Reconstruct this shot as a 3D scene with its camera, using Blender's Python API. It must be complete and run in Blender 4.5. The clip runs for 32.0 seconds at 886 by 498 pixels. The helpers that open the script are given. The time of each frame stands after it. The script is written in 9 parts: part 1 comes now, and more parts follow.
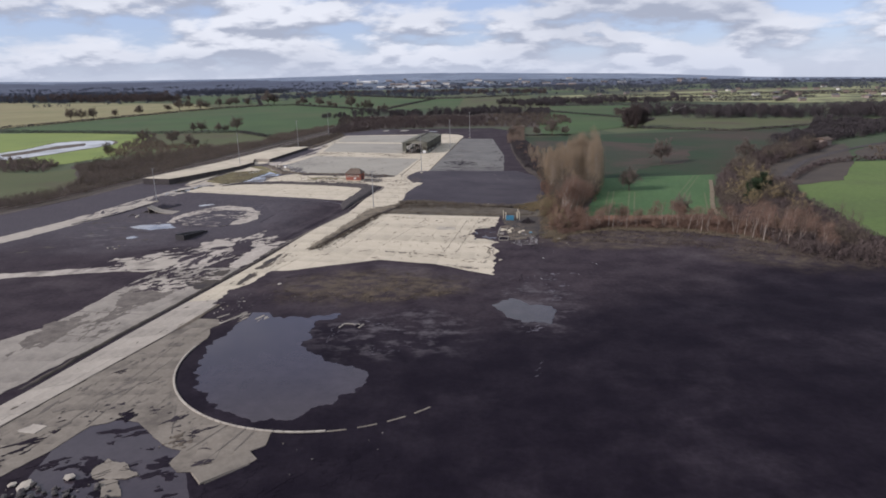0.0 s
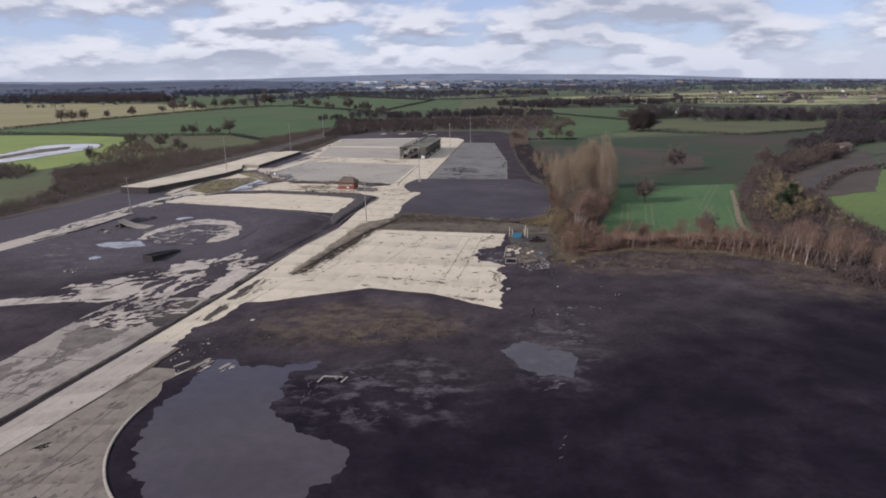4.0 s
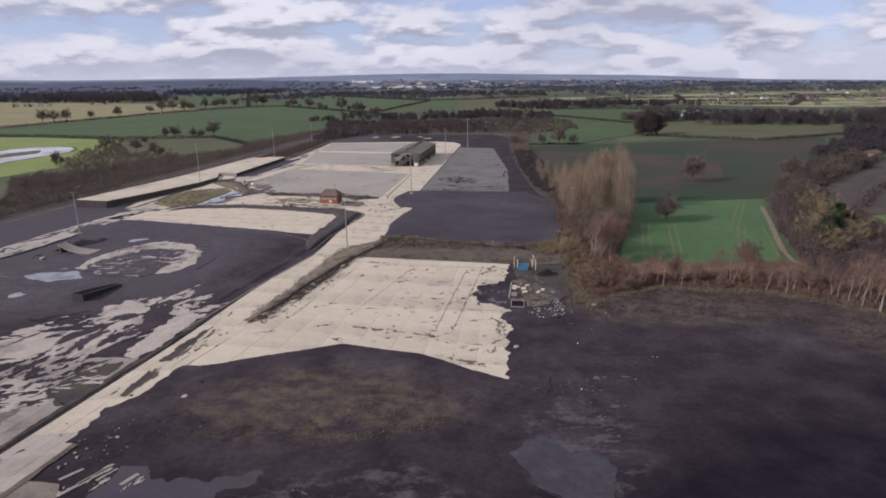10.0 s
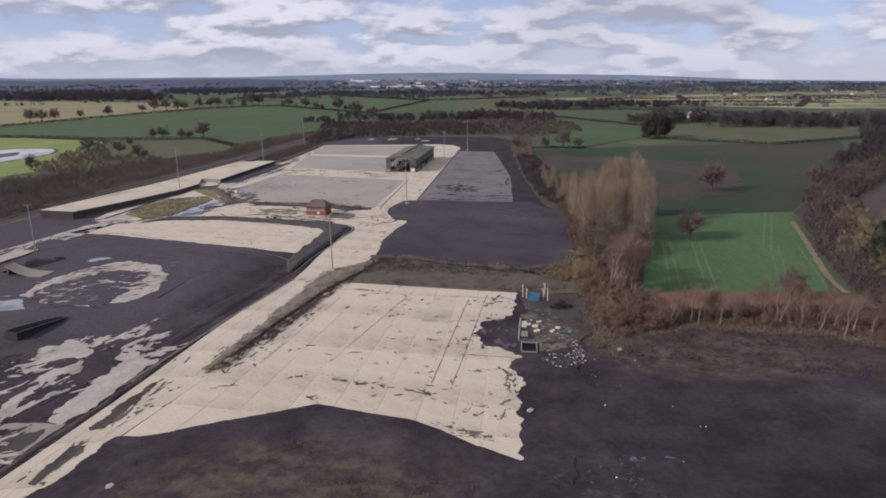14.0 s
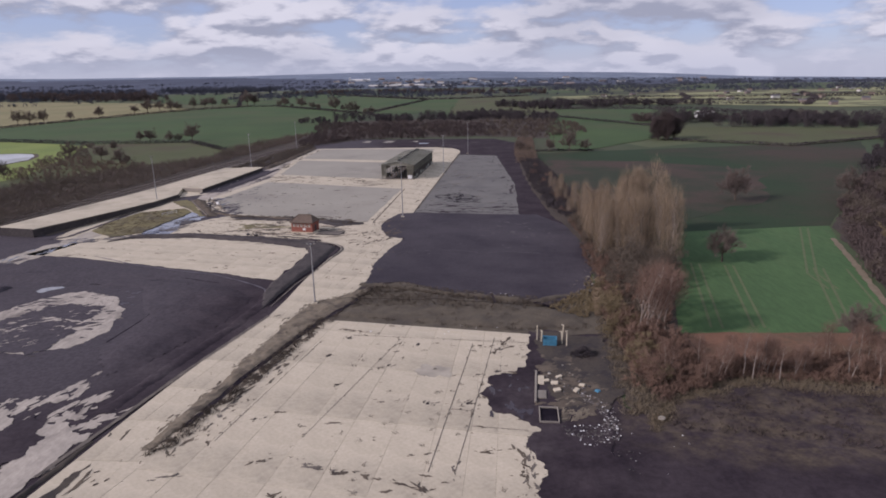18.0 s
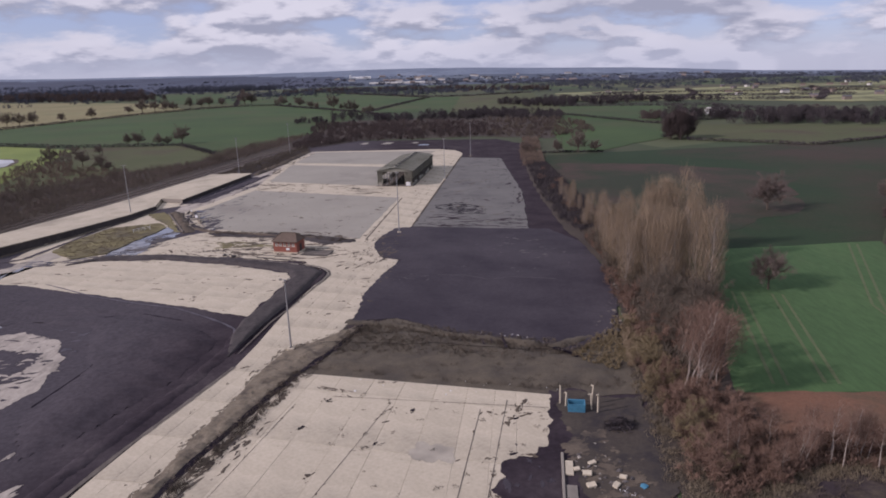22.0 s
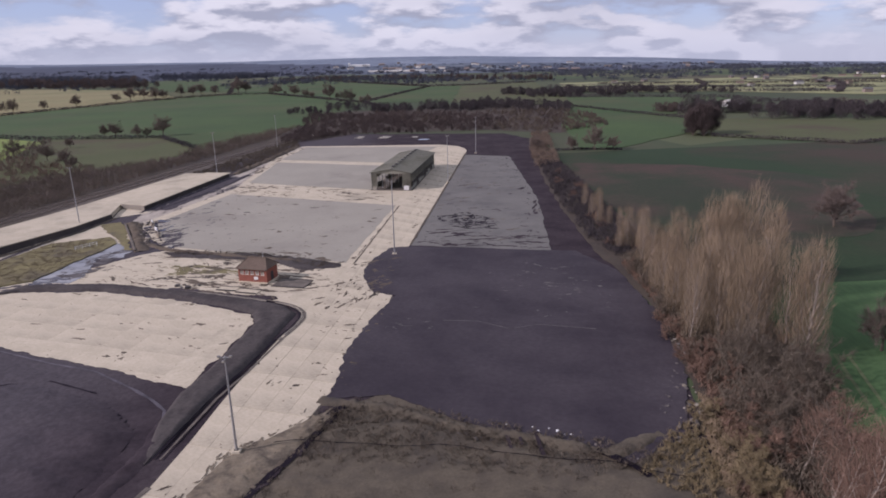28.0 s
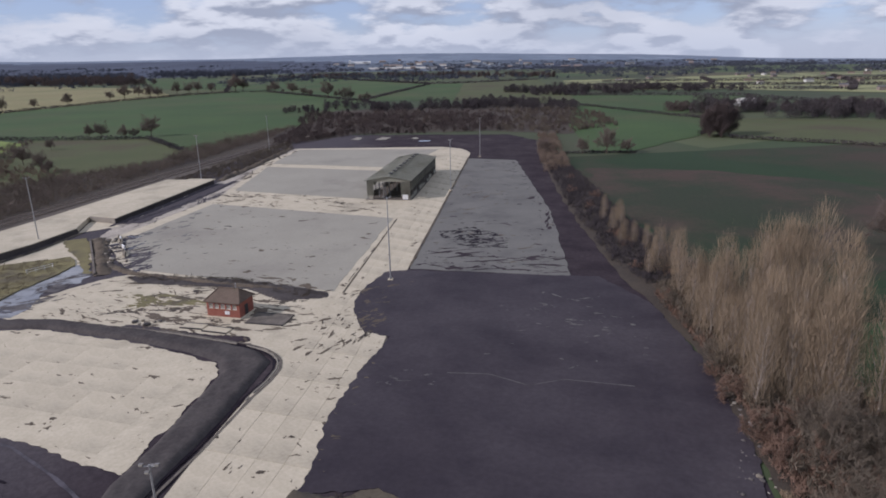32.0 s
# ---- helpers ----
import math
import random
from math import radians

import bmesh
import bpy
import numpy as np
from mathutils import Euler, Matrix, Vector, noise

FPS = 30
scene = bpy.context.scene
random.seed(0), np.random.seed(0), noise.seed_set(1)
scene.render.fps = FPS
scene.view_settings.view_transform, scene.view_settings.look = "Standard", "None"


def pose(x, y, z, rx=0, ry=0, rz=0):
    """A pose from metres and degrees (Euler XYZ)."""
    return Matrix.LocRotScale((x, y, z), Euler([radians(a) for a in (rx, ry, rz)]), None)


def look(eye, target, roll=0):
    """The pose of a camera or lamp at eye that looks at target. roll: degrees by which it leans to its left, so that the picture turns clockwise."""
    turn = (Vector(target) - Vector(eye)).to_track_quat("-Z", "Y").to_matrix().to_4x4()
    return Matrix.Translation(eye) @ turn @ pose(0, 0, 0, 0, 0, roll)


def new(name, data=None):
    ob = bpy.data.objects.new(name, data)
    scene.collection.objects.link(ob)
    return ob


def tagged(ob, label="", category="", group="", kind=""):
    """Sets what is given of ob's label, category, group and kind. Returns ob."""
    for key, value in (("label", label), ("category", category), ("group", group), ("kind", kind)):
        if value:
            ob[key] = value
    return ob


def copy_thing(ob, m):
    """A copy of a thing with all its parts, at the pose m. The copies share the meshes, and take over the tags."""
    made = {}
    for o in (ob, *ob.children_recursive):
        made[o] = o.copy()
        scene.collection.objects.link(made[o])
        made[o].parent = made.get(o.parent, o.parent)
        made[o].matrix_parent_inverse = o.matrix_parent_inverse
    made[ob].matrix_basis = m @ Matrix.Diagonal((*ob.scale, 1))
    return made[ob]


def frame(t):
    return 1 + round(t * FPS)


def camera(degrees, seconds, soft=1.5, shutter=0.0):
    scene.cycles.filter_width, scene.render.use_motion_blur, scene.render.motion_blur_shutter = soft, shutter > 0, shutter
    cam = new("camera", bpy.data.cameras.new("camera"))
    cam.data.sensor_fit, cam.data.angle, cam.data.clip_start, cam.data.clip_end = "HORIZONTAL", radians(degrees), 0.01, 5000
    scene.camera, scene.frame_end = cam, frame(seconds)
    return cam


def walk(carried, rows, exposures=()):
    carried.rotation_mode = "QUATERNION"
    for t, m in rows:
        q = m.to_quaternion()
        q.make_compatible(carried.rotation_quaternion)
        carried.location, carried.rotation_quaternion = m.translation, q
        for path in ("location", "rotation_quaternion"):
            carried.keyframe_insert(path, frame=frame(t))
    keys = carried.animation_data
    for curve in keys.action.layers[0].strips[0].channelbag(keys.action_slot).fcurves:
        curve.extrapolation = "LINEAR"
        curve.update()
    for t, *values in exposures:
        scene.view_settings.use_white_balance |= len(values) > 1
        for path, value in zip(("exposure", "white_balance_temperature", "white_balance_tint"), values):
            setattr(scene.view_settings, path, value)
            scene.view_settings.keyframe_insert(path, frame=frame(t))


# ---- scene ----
cam = camera(69.3, 32.0, soft=1.8)
PATH = [
    (0, (0.495, 2.353, 40.423), (0.451, 4.285, 39.906), -1.4),
    (0.5, (0.288, 4.607, 40.409), (0.245, 6.538, 39.892), -1.5),
    (1, (0.15, 6.901, 40.415), (0.108, 8.833, 39.9), -1.3),
    (1.5, (0.05, 9.198, 40.447), (0.008, 11.13, 39.932), -1.3),
    (2, (0.038, 11.594, 40.497), (-0.004, 13.526, 39.981), -1.3),
    (2.5, (0.081, 14.052, 40.568), (0.038, 15.984, 40.053), -1.3),
    (3, (0.107, 16.512, 40.651), (0.065, 18.444, 40.136), -1.2),
    (3.5, (0.098, 18.984, 40.736), (0.056, 20.916, 40.221), -1.3),
    (5.5, (0.033, 28.23, 40.94), (-0.006, 30.162, 40.425), -1.2),
    (6, (0.067, 30.476, 40.972), (0.027, 32.408, 40.458), -1.2),
    (6.5, (0.076, 32.704, 40.996), (0.037, 34.637, 40.481), -1.2),
    (7, (0.077, 34.949, 41.04), (0.039, 36.881, 40.526), -1.2),
    (7.5, (0.104, 37.213, 41.08), (0.066, 39.145, 40.566), -1.2),
    (8, (0.177, 39.513, 41.103), (0.141, 41.446, 40.589), -1.2),
    (8.5, (0.285, 41.768, 41.123), (0.25, 43.701, 40.608), -1.1),
    (9, (0.406, 44.013, 41.155), (0.372, 45.945, 40.64), -1.1),
    (9.5, (0.515, 46.234, 41.21), (0.481, 48.166, 40.694), -1.1),
    (10, (0.558, 48.592, 41.27), (0.527, 50.524, 40.754), -1.1),
    (10.5, (0.551, 50.996, 41.332), (0.52, 52.928, 40.815), -1.0),
    (11, (0.521, 53.415, 41.369), (0.491, 55.346, 40.852), -1.0),
    (11.5, (0.495, 55.848, 41.411), (0.465, 57.78, 40.893), -1.0),
    (12, (0.534, 58.326, 41.448), (0.504, 60.258, 40.93), -1.0),
    (12.5, (0.472, 60.784, 41.444), (0.444, 62.715, 40.926), -0.9),
    (13, (0.41, 63.222, 41.453), (0.383, 65.154, 40.936), -0.9),
    (13.5, (0.408, 65.632, 41.508), (0.381, 67.563, 40.989), -0.8),
    (14, (0.426, 68.097, 41.564), (0.4, 70.029, 41.046), -0.9),
    (14.5, (0.455, 70.49, 41.612), (0.428, 72.421, 41.093), -0.9),
    (16.5, (0.216, 80.168, 42.233), (0.191, 82.098, 41.711), -1.0),
    (17, (0.202, 82.758, 42.3), (0.179, 84.688, 41.777), -1.0),
    (17.5, (0.259, 85.444, 42.311), (0.235, 87.375, 41.788), -1.0),
    (18, (0.395, 88.254, 42.331), (0.369, 90.185, 41.808), -1.2),
    (18.5, (0.537, 91.005, 42.374), (0.511, 92.934, 41.849), -1.2),
    (19, (0.682, 93.675, 42.462), (0.654, 95.605, 41.936), -1.3),
    (19.5, (0.714, 96.297, 42.535), (0.686, 98.226, 42.007), -1.3),
    (20, (0.68, 98.925, 42.612), (0.651, 100.854, 42.084), -1.4),
    (20.5, (0.702, 101.492, 42.662), (0.671, 103.42, 42.132), -1.5),
    (21, (0.735, 104.082, 42.719), (0.703, 106.011, 42.19), -1.6),
    (21.5, (0.728, 106.7, 42.796), (0.694, 108.628, 42.265), -1.6),
    (22, (0.642, 109.383, 42.883), (0.608, 111.311, 42.351), -1.7),
    (22.5, (0.533, 112.002, 42.939), (0.498, 113.929, 42.406), -1.7),
    (23, (0.418, 114.671, 42.985), (0.383, 116.598, 42.452), -1.7),
    (23.5, (0.314, 117.386, 43.047), (0.279, 119.313, 42.513), -1.7),
    (24, (0.12, 120.153, 43.085), (0.086, 122.08, 42.55), -1.6),
    (24.5, (-0.053, 122.914, 43.092), (-0.088, 124.84, 42.557), -1.4),
    (25, (-0.233, 125.637, 43.076), (-0.267, 127.563, 42.541), -1.3),
    (25.5, (-0.414, 128.248, 43.016), (-0.446, 130.175, 42.48), -1.4),
    (27.5, (-0.93, 139.023, 42.664), (-0.962, 140.95, 42.129), -1.3),
    (28, (-1.055, 141.72, 42.616), (-1.086, 143.638, 42.052), -1.3),
    (28.5, (-1.144, 144.553, 42.635), (-1.177, 146.468, 42.059), -1.3),
    (29, (-1.175, 147.327, 42.639), (-1.209, 149.242, 42.063), -1.3),
    (29.5, (-1.192, 149.955, 42.62), (-1.227, 151.87, 42.044), -1.3),
    (30, (-1.164, 152.478, 42.615), (-1.201, 154.393, 42.04), -1.3),
    (30.5, (-1.141, 154.817, 42.585), (-1.18, 156.733, 42.01), -1.4),
    (31, (-1.221, 157.084, 42.553), (-1.258, 159.0, 41.98), -1.4),
    (31.5, (-1.434, 159.343, 42.534), (-1.469, 161.259, 41.962), -1.3),
    (32, (-1.721, 161.749, 42.567), (-1.755, 163.665, 41.995), -1.3),
]
walk(cam, [(t, look(eye, target, roll)) for t, eye, target, roll in PATH], exposures=[(0, 0.04, 6220, 21), (4, 0.0, 6250, 23), (8, -0.04, 6320, 28), (14, -0.12, 6280, 27), (18, -0.24, 6220, 30), (25, -0.27, 6240, 33), (28, -0.14, 6200, 32), (29.2, -0.17, 6100, 26), (32, -0.20, 6000, 23)])

# ---- world, sun, exposure ----
SUN_DIR = Vector((0.95, 0.30, 0.0)).normalized()      # the way the light travels over the ground
SUN_ELEV = radians(30)
scene.view_settings.exposure = 0.0

world = bpy.data.worlds.new("sky")
scene.world = world
world.use_nodes = True
wn, wl = world.node_tree.nodes, world.node_tree.links
wn.clear()

sky = wn.new("ShaderNodeTexSky")
sky.sky_type = "NISHITA"
sky.sun_disc = False
sky.sun_elevation = SUN_ELEV
sky.sun_rotation = math.atan2(-SUN_DIR.x, -SUN_DIR.y)
sky.air_density, sky.dust_density, sky.ozone_density = 1.0, 0.2, 3.0
sky_dim = wn.new("ShaderNodeVectorMath")
sky_dim.operation = "MULTIPLY"
sky_dim.inputs[1].default_value = (0.12, 0.13, 0.155)
wl.new(sky.outputs[0], sky_dim.inputs[0])

coord = wn.new("ShaderNodeTexCoord")
sep = wn.new("ShaderNodeSeparateXYZ")
wl.new(coord.outputs["Generated"], sep.inputs[0])


def wmath(op, a, b=None, c=None):
    n = wn.new("ShaderNodeMath")
    n.operation = op
    for i, v in enumerate((a, b, c)):
        if v is None:
            continue
        if isinstance(v, (int, float)):
            n.inputs[i].default_value = v
        else:
            wl.new(v, n.inputs[i])
    return n.outputs[0]


# clouds: a broken deck of cumulus, seen ever flatter towards the horizon
def deck(lift):
    """Directions laid out on the cloud deck, looked at a little higher by lift."""
    z = wmath("ADD", wmath("MAXIMUM", sep.outputs[2], 0.0), lift)
    inv = wmath("DIVIDE", 1.0, wmath("ADD", z, 0.30))
    v = wn.new("ShaderNodeCombineXYZ")
    wl.new(wmath("MULTIPLY", sep.outputs[0], inv), v.inputs[0])
    wl.new(wmath("MULTIPLY", sep.outputs[1], inv), v.inputs[1])
    wl.new(wmath("MULTIPLY", z, 3.0), v.inputs[2])
    return v.outputs[0]


def wnoise(where, scale, detail, rough, offset):
    m = wn.new("ShaderNodeVectorMath")
    m.operation = "ADD"
    m.inputs[1].default_value = offset
    wl.new(where, m.inputs[0])
    n = wn.new("ShaderNodeTexNoise")
    n.inputs["Scale"].default_value = scale
    n.inputs["Detail"].default_value = detail
    n.inputs["Roughness"].default_value = rough
    wl.new(m.outputs[0], n.inputs["Vector"])
    return n.outputs[0]


def wramp(src, lo, hi):
    n = wn.new("ShaderNodeMapRange")
    n.interpolation_type = "SMOOTHSTEP"
    n.inputs["From Min"].default_value = lo
    n.inputs["From Max"].default_value = hi
    wl.new(src, n.inputs["Value"])
    return n.outputs[0]


def wmix(fac, a, b):
    n = wn.new("ShaderNodeMix")
    n.data_type = "RGBA"
    wl.new(fac, n.inputs[0])
    for i, v in ((6, a), (7, b)):
        if isinstance(v, tuple):
            n.inputs[i].default_value = v
        else:
            wl.new(v, n.inputs[i])
    return n.outputs[2]


here, higher = deck(0.0), deck(0.014)
body = wnoise(here, 2.7, 8, 0.53, (1.3, 0.45, 0.2))
above = wnoise(higher, 2.7, 6, 0.52, (1.3, 0.45, 0.2))
broad = wnoise(here, 1.0, 4, 0.5, (4.1, 2.2, 0.0))
cover = wramp(body, 0.36, 0.52)
crest = wramp(wmath("SUBTRACT", body, above), -0.070, 0.066)
lit = wmath("MULTIPLY", crest, wmath("MULTIPLY_ADD", wramp(broad, 0.36, 0.62), 0.45, 0.55))
cloud = wmix(lit, (0.49, 0.56, 0.64, 1), (0.97, 1.04, 1.05, 1))
gap = wmix(wmath("ADD", 0.55, 0.0), sky_dim.outputs[0], (0.60, 0.72, 0.90, 1))
clouded = wmix(cover, gap, cloud)
# low over the horizon the layers of cloud run together into a pale band
band = wramp(sep.outputs[2], 0.055, 0.0)
hazy = wmix(wmath("MULTIPLY", band, 0.62), clouded, (0.68, 0.77, 0.86, 1))
back = wn.new("ShaderNodeBackground")
back.inputs["Strength"].default_value = 0.80
wl.new(hazy, back.inputs["Color"])
wout = wn.new("ShaderNodeOutputWorld")
wl.new(back.outputs[0], wout.inputs["Surface"])

sun_data = bpy.data.lights.new("sun", "SUN")
sun_data.energy = 3.8
sun_data.angle = radians(0.6)
sun_data.color = (1.0, 0.95, 0.87)
sun = new("sun", sun_data)
travel = Vector((SUN_DIR.x * math.cos(SUN_ELEV), SUN_DIR.y * math.cos(SUN_ELEV), -math.sin(SUN_ELEV)))
sun.matrix_world = look((-300, 0, 300), Vector((-300, 0, 300)) + travel)


# ---- materials ----
def rgb(c):
    return (c[0], c[1], c[2], 1.0)


def surface(name, base, second, scale=0.2, stain=None, stain_scale=0.05, stain_at=(0.55, 0.7), grain=4.0, rough=0.9,
            bump=0.3, per_piece=0.0, speckle=0.3, stretch=(1, 1, 1), metallic=0.0, turn=0.0, spec=0.3, specks=0.0):
    """Two tones mixed by a middle-sized noise, stains of a third colour by a large one, fine grain, and relief."""
    m = bpy.data.materials.new(name)
    m.use_nodes = True
    nt = m.node_tree
    n, l = nt.nodes, nt.links
    b = n["Principled BSDF"]
    tc = n.new("ShaderNodeTexCoord")
    mp = n.new("ShaderNodeMapping")
    mp.inputs["Scale"].default_value = stretch
    mp.inputs["Rotation"].default_value = (0, 0, turn)
    l.new(tc.outputs["Object"], mp.inputs["Vector"])

    def noise_at(s, d=4, r=0.6):
        t = n.new("ShaderNodeTexNoise")
        t.inputs["Scale"].default_value = s
        t.inputs["Detail"].default_value = d
        t.inputs["Roughness"].default_value = r
        l.new(mp.outputs[0], t.inputs["Vector"])
        return t.outputs[0]

    def step(src, lo, hi):
        r = n.new("ShaderNodeMapRange")
        r.inputs["From Min"].default_value = lo
        r.inputs["From Max"].default_value = hi
        l.new(src, r.inputs["Value"])
        return r.outputs[0]

    def mix(fac, a, c):
        x = n.new("ShaderNodeMix")
        x.data_type = "RGBA"
        if isinstance(fac, float):
            x.inputs[0].default_value = fac
        else:
            l.new(fac, x.inputs[0])
        for i, v in ((6, a), (7, c)):
            if isinstance(v, tuple):
                x.inputs[i].default_value = v
            else:
                l.new(v, x.inputs[i])
        return x.outputs[2]

    col = mix(step(noise_at(scale), 0.35, 0.65), rgb(base), rgb(second))
    if stain:
        col = mix(step(noise_at(stain_scale, 6, 0.65), *stain_at), col, rgb(stain))
    if specks:
        dots = n.new("ShaderNodeMath")
        dots.operation = "MULTIPLY"
        l.new(step(noise_at(0.55, 9, 0.78), 0.61, 0.68), dots.inputs[0])
        dots.inputs[1].default_value = specks
        col = mix(dots.outputs[0], col, (0.085, 0.072, 0.058, 1.0))
    hsv = n.new("ShaderNodeHueSaturation")
    l.new(col, hsv.inputs["Color"])
    value = n.new("ShaderNodeMath")
    value.operation = "MULTIPLY_ADD"
    l.new(step(noise_at(grain, 3, 0.7), 0.3, 0.7), value.inputs[0])
    value.inputs[1].default_value = speckle
    value.inputs[2].default_value = 1 - speckle / 2
    out = value.outputs[0]
    if per_piece:
        oi = n.new("ShaderNodeObjectInfo")
        k = n.new("ShaderNodeMath")
        k.operation = "MULTIPLY_ADD"
        l.new(oi.outputs["Random"], k.inputs[0])
        k.inputs[1].default_value = per_piece
        k.inputs[2].default_value = 1 - per_piece / 2
        k2 = n.new("ShaderNodeMath")
        k2.operation = "MULTIPLY"
        l.new(out, k2.inputs[0])
        l.new(k.outputs[0], k2.inputs[1])
        out = k2.outputs[0]
    l.new(out, hsv.inputs["Value"])
    l.new(hsv.outputs[0], b.inputs["Base Color"])
    b.inputs["Roughness"].default_value = rough
    b.inputs["Metallic"].default_value = metallic
    b.inputs["Specular IOR Level"].default_value = spec
    if bump:
        bp = n.new("ShaderNodeBump")
        bp.inputs["Strength"].default_value = bump
        bp.inputs["Distance"].default_value = 0.1
        l.new(noise_at(grain * 0.6, 5, 0.65), bp.inputs["Height"])
        l.new(bp.outputs[0], b.inputs["Normal"])
    return m


def water(name, deep, rough=0.04):
    m = surface(name, deep, (deep[0] * 1.2, deep[1] * 1.2, deep[2] * 1.2), 0.1, grain=0.5, rough=rough, bump=0.0, spec=0.29)
    return m


def plain(name, c, rough=0.6, metallic=0.0):
    return surface(name, c, (c[0] * 0.8, c[1] * 0.8, c[2] * 0.8), 1.5, grain=8, rough=rough, metallic=metallic, bump=0.1)




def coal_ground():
    """Coal spoil over the whole yard: dry and dull up the site, wet in the south-east, where cloud and lens-edge shade
    is put into the black too, with thin dead growth on the mound and below the birches; all of it runs together without
    edges."""
    m = bpy.data.materials.new("coal_spoil")
    m.use_nodes = True
    n, l = m.node_tree.nodes, m.node_tree.links
    b = n["Principled BSDF"]
    tc = n.new("ShaderNodeTexCoord")
    at = n.new("ShaderNodeSeparateXYZ")
    l.new(tc.outputs["Object"], at.inputs[0])

    def val(op, *args):
        x = n.new("ShaderNodeMath")
        x.operation = op
        for i, v in enumerate(args):
            if isinstance(v, (int, float)):
                x.inputs[i].default_value = v
            else:
                l.new(v, x.inputs[i])
        return x.outputs[0]

    def noise_at(scale, detail=5, rough=0.6, stretch=(1, 1, 1), turn=0.0):
        mp = n.new("ShaderNodeMapping")
        mp.inputs["Scale"].default_value = stretch
        mp.inputs["Rotation"].default_value = (0, 0, turn)
        l.new(tc.outputs["Object"], mp.inputs["Vector"])
        t = n.new("ShaderNodeTexNoise")
        t.inputs["Scale"].default_value = scale
        t.inputs["Detail"].default_value = detail
        t.inputs["Roughness"].default_value = rough
        l.new(mp.outputs[0], t.inputs["Vector"])
        return t.outputs[0]

    def ramp(src, lo, hi):
        r = n.new("ShaderNodeMapRange")
        r.interpolation_type = "SMOOTHSTEP"
        r.inputs["From Min"].default_value = lo
        r.inputs["From Max"].default_value = hi
        l.new(src, r.inputs["Value"])
        return r.outputs[0]

    def mix(fac, a, c):
        x = n.new("ShaderNodeMix")
        x.data_type = "RGBA"
        l.new(fac, x.inputs[0])
        for i, v in ((6, a), (7, c)):
            if isinstance(v, tuple):
                x.inputs[i].default_value = rgb(v)
            else:
                l.new(v, x.inputs[i])
        return x.outputs[2]

    def spot(cx, cy, rx, ry, rag):
        """1 in the middle of an oval, running out raggedly to 0."""
        u = val("DIVIDE", val("SUBTRACT", at.outputs[0], cx), rx)
        v = val("DIVIDE", val("SUBTRACT", at.outputs[1], cy), ry)
        d = val("SQRT", val("ADD", val("MULTIPLY", u, u), val("MULTIPLY", v, v)))
        return ramp(val("ADD", d, val("MULTIPLY", val("SUBTRACT", noise_at(0.16, 6), 0.5), rag)), 1.1, 0.45)

    middle, fine, large = noise_at(0.14), noise_at(1.3, 4, 0.7), noise_at(0.05, 6, 0.65)
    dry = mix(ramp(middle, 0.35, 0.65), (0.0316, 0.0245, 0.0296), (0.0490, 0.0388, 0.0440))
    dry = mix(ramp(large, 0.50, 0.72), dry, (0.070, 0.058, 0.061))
    # Wet tones, darkened further to carry cloud shade and lens-edge dimming.
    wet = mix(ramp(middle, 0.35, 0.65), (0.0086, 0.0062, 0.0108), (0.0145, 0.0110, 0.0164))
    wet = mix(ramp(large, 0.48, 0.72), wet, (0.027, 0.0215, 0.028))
    # Mask by place: this painted shade is strongest low in the south-east.
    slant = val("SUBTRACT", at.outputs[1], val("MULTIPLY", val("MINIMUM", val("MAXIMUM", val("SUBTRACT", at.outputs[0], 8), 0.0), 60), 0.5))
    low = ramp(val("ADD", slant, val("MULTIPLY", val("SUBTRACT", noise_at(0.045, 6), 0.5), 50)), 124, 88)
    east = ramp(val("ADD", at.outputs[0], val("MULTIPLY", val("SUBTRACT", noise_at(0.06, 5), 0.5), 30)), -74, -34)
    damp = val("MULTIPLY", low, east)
    # Sky sheen on the western ground, put into the colour as bluish grey.
    greyed = val("MULTIPLY", ramp(at.outputs[0], -34, -62), ramp(val("ADD", at.outputs[1], val("MULTIPLY", val("SUBTRACT", noise_at(0.05, 5), 0.5), 40)), 140, 185))
    dry = mix(val("MULTIPLY", greyed, 0.75), dry, (0.082, 0.075, 0.083))
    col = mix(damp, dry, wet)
    # silt left by standing water
    silt = val("MULTIPLY", ramp(noise_at(0.2, 8, 0.7, (1, 1.5, 1), 0.4), 0.48, 0.62), val("MAXIMUM", spot(-10, 101, 17, 12, 0.9), val("MAXIMUM", spot(15, 116, 9, 20, 1.0), spot(-92, 182, 24, 30, 1.0))))
    col = mix(val("MULTIPLY", silt, 0.8), col, (0.092, 0.082, 0.088))
    # thin dead growth
    grow_at = val("MAXIMUM", spot(-17, 125, 23, 12, 1.0), val("MAXIMUM", spot(42, 160, 26, 12, 0.8), spot(82, 146, 26, 18, 0.8)))
    blades = ramp(noise_at(0.30, 9, 0.72, (1.0, 1.25, 1), 0.6), 0.34, 0.68)
    col = mix(val("MULTIPLY", val("MULTIPLY", grow_at, blades), 0.72), col, (0.122, 0.098, 0.066))
    hsv = n.new("ShaderNodeHueSaturation")
    l.new(col, hsv.inputs["Color"])
    l.new(val("MULTIPLY_ADD", ramp(fine, 0.3, 0.7), 0.34, 0.83), hsv.inputs["Value"])
    l.new(hsv.outputs[0], b.inputs["Base Color"])
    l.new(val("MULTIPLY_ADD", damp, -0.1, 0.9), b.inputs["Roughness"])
    b.inputs["Specular IOR Level"].default_value = 0.06
    bp = n.new("ShaderNodeBump")
    bp.inputs["Strength"].default_value = 0.6
    bp.inputs["Distance"].default_value = 0.12
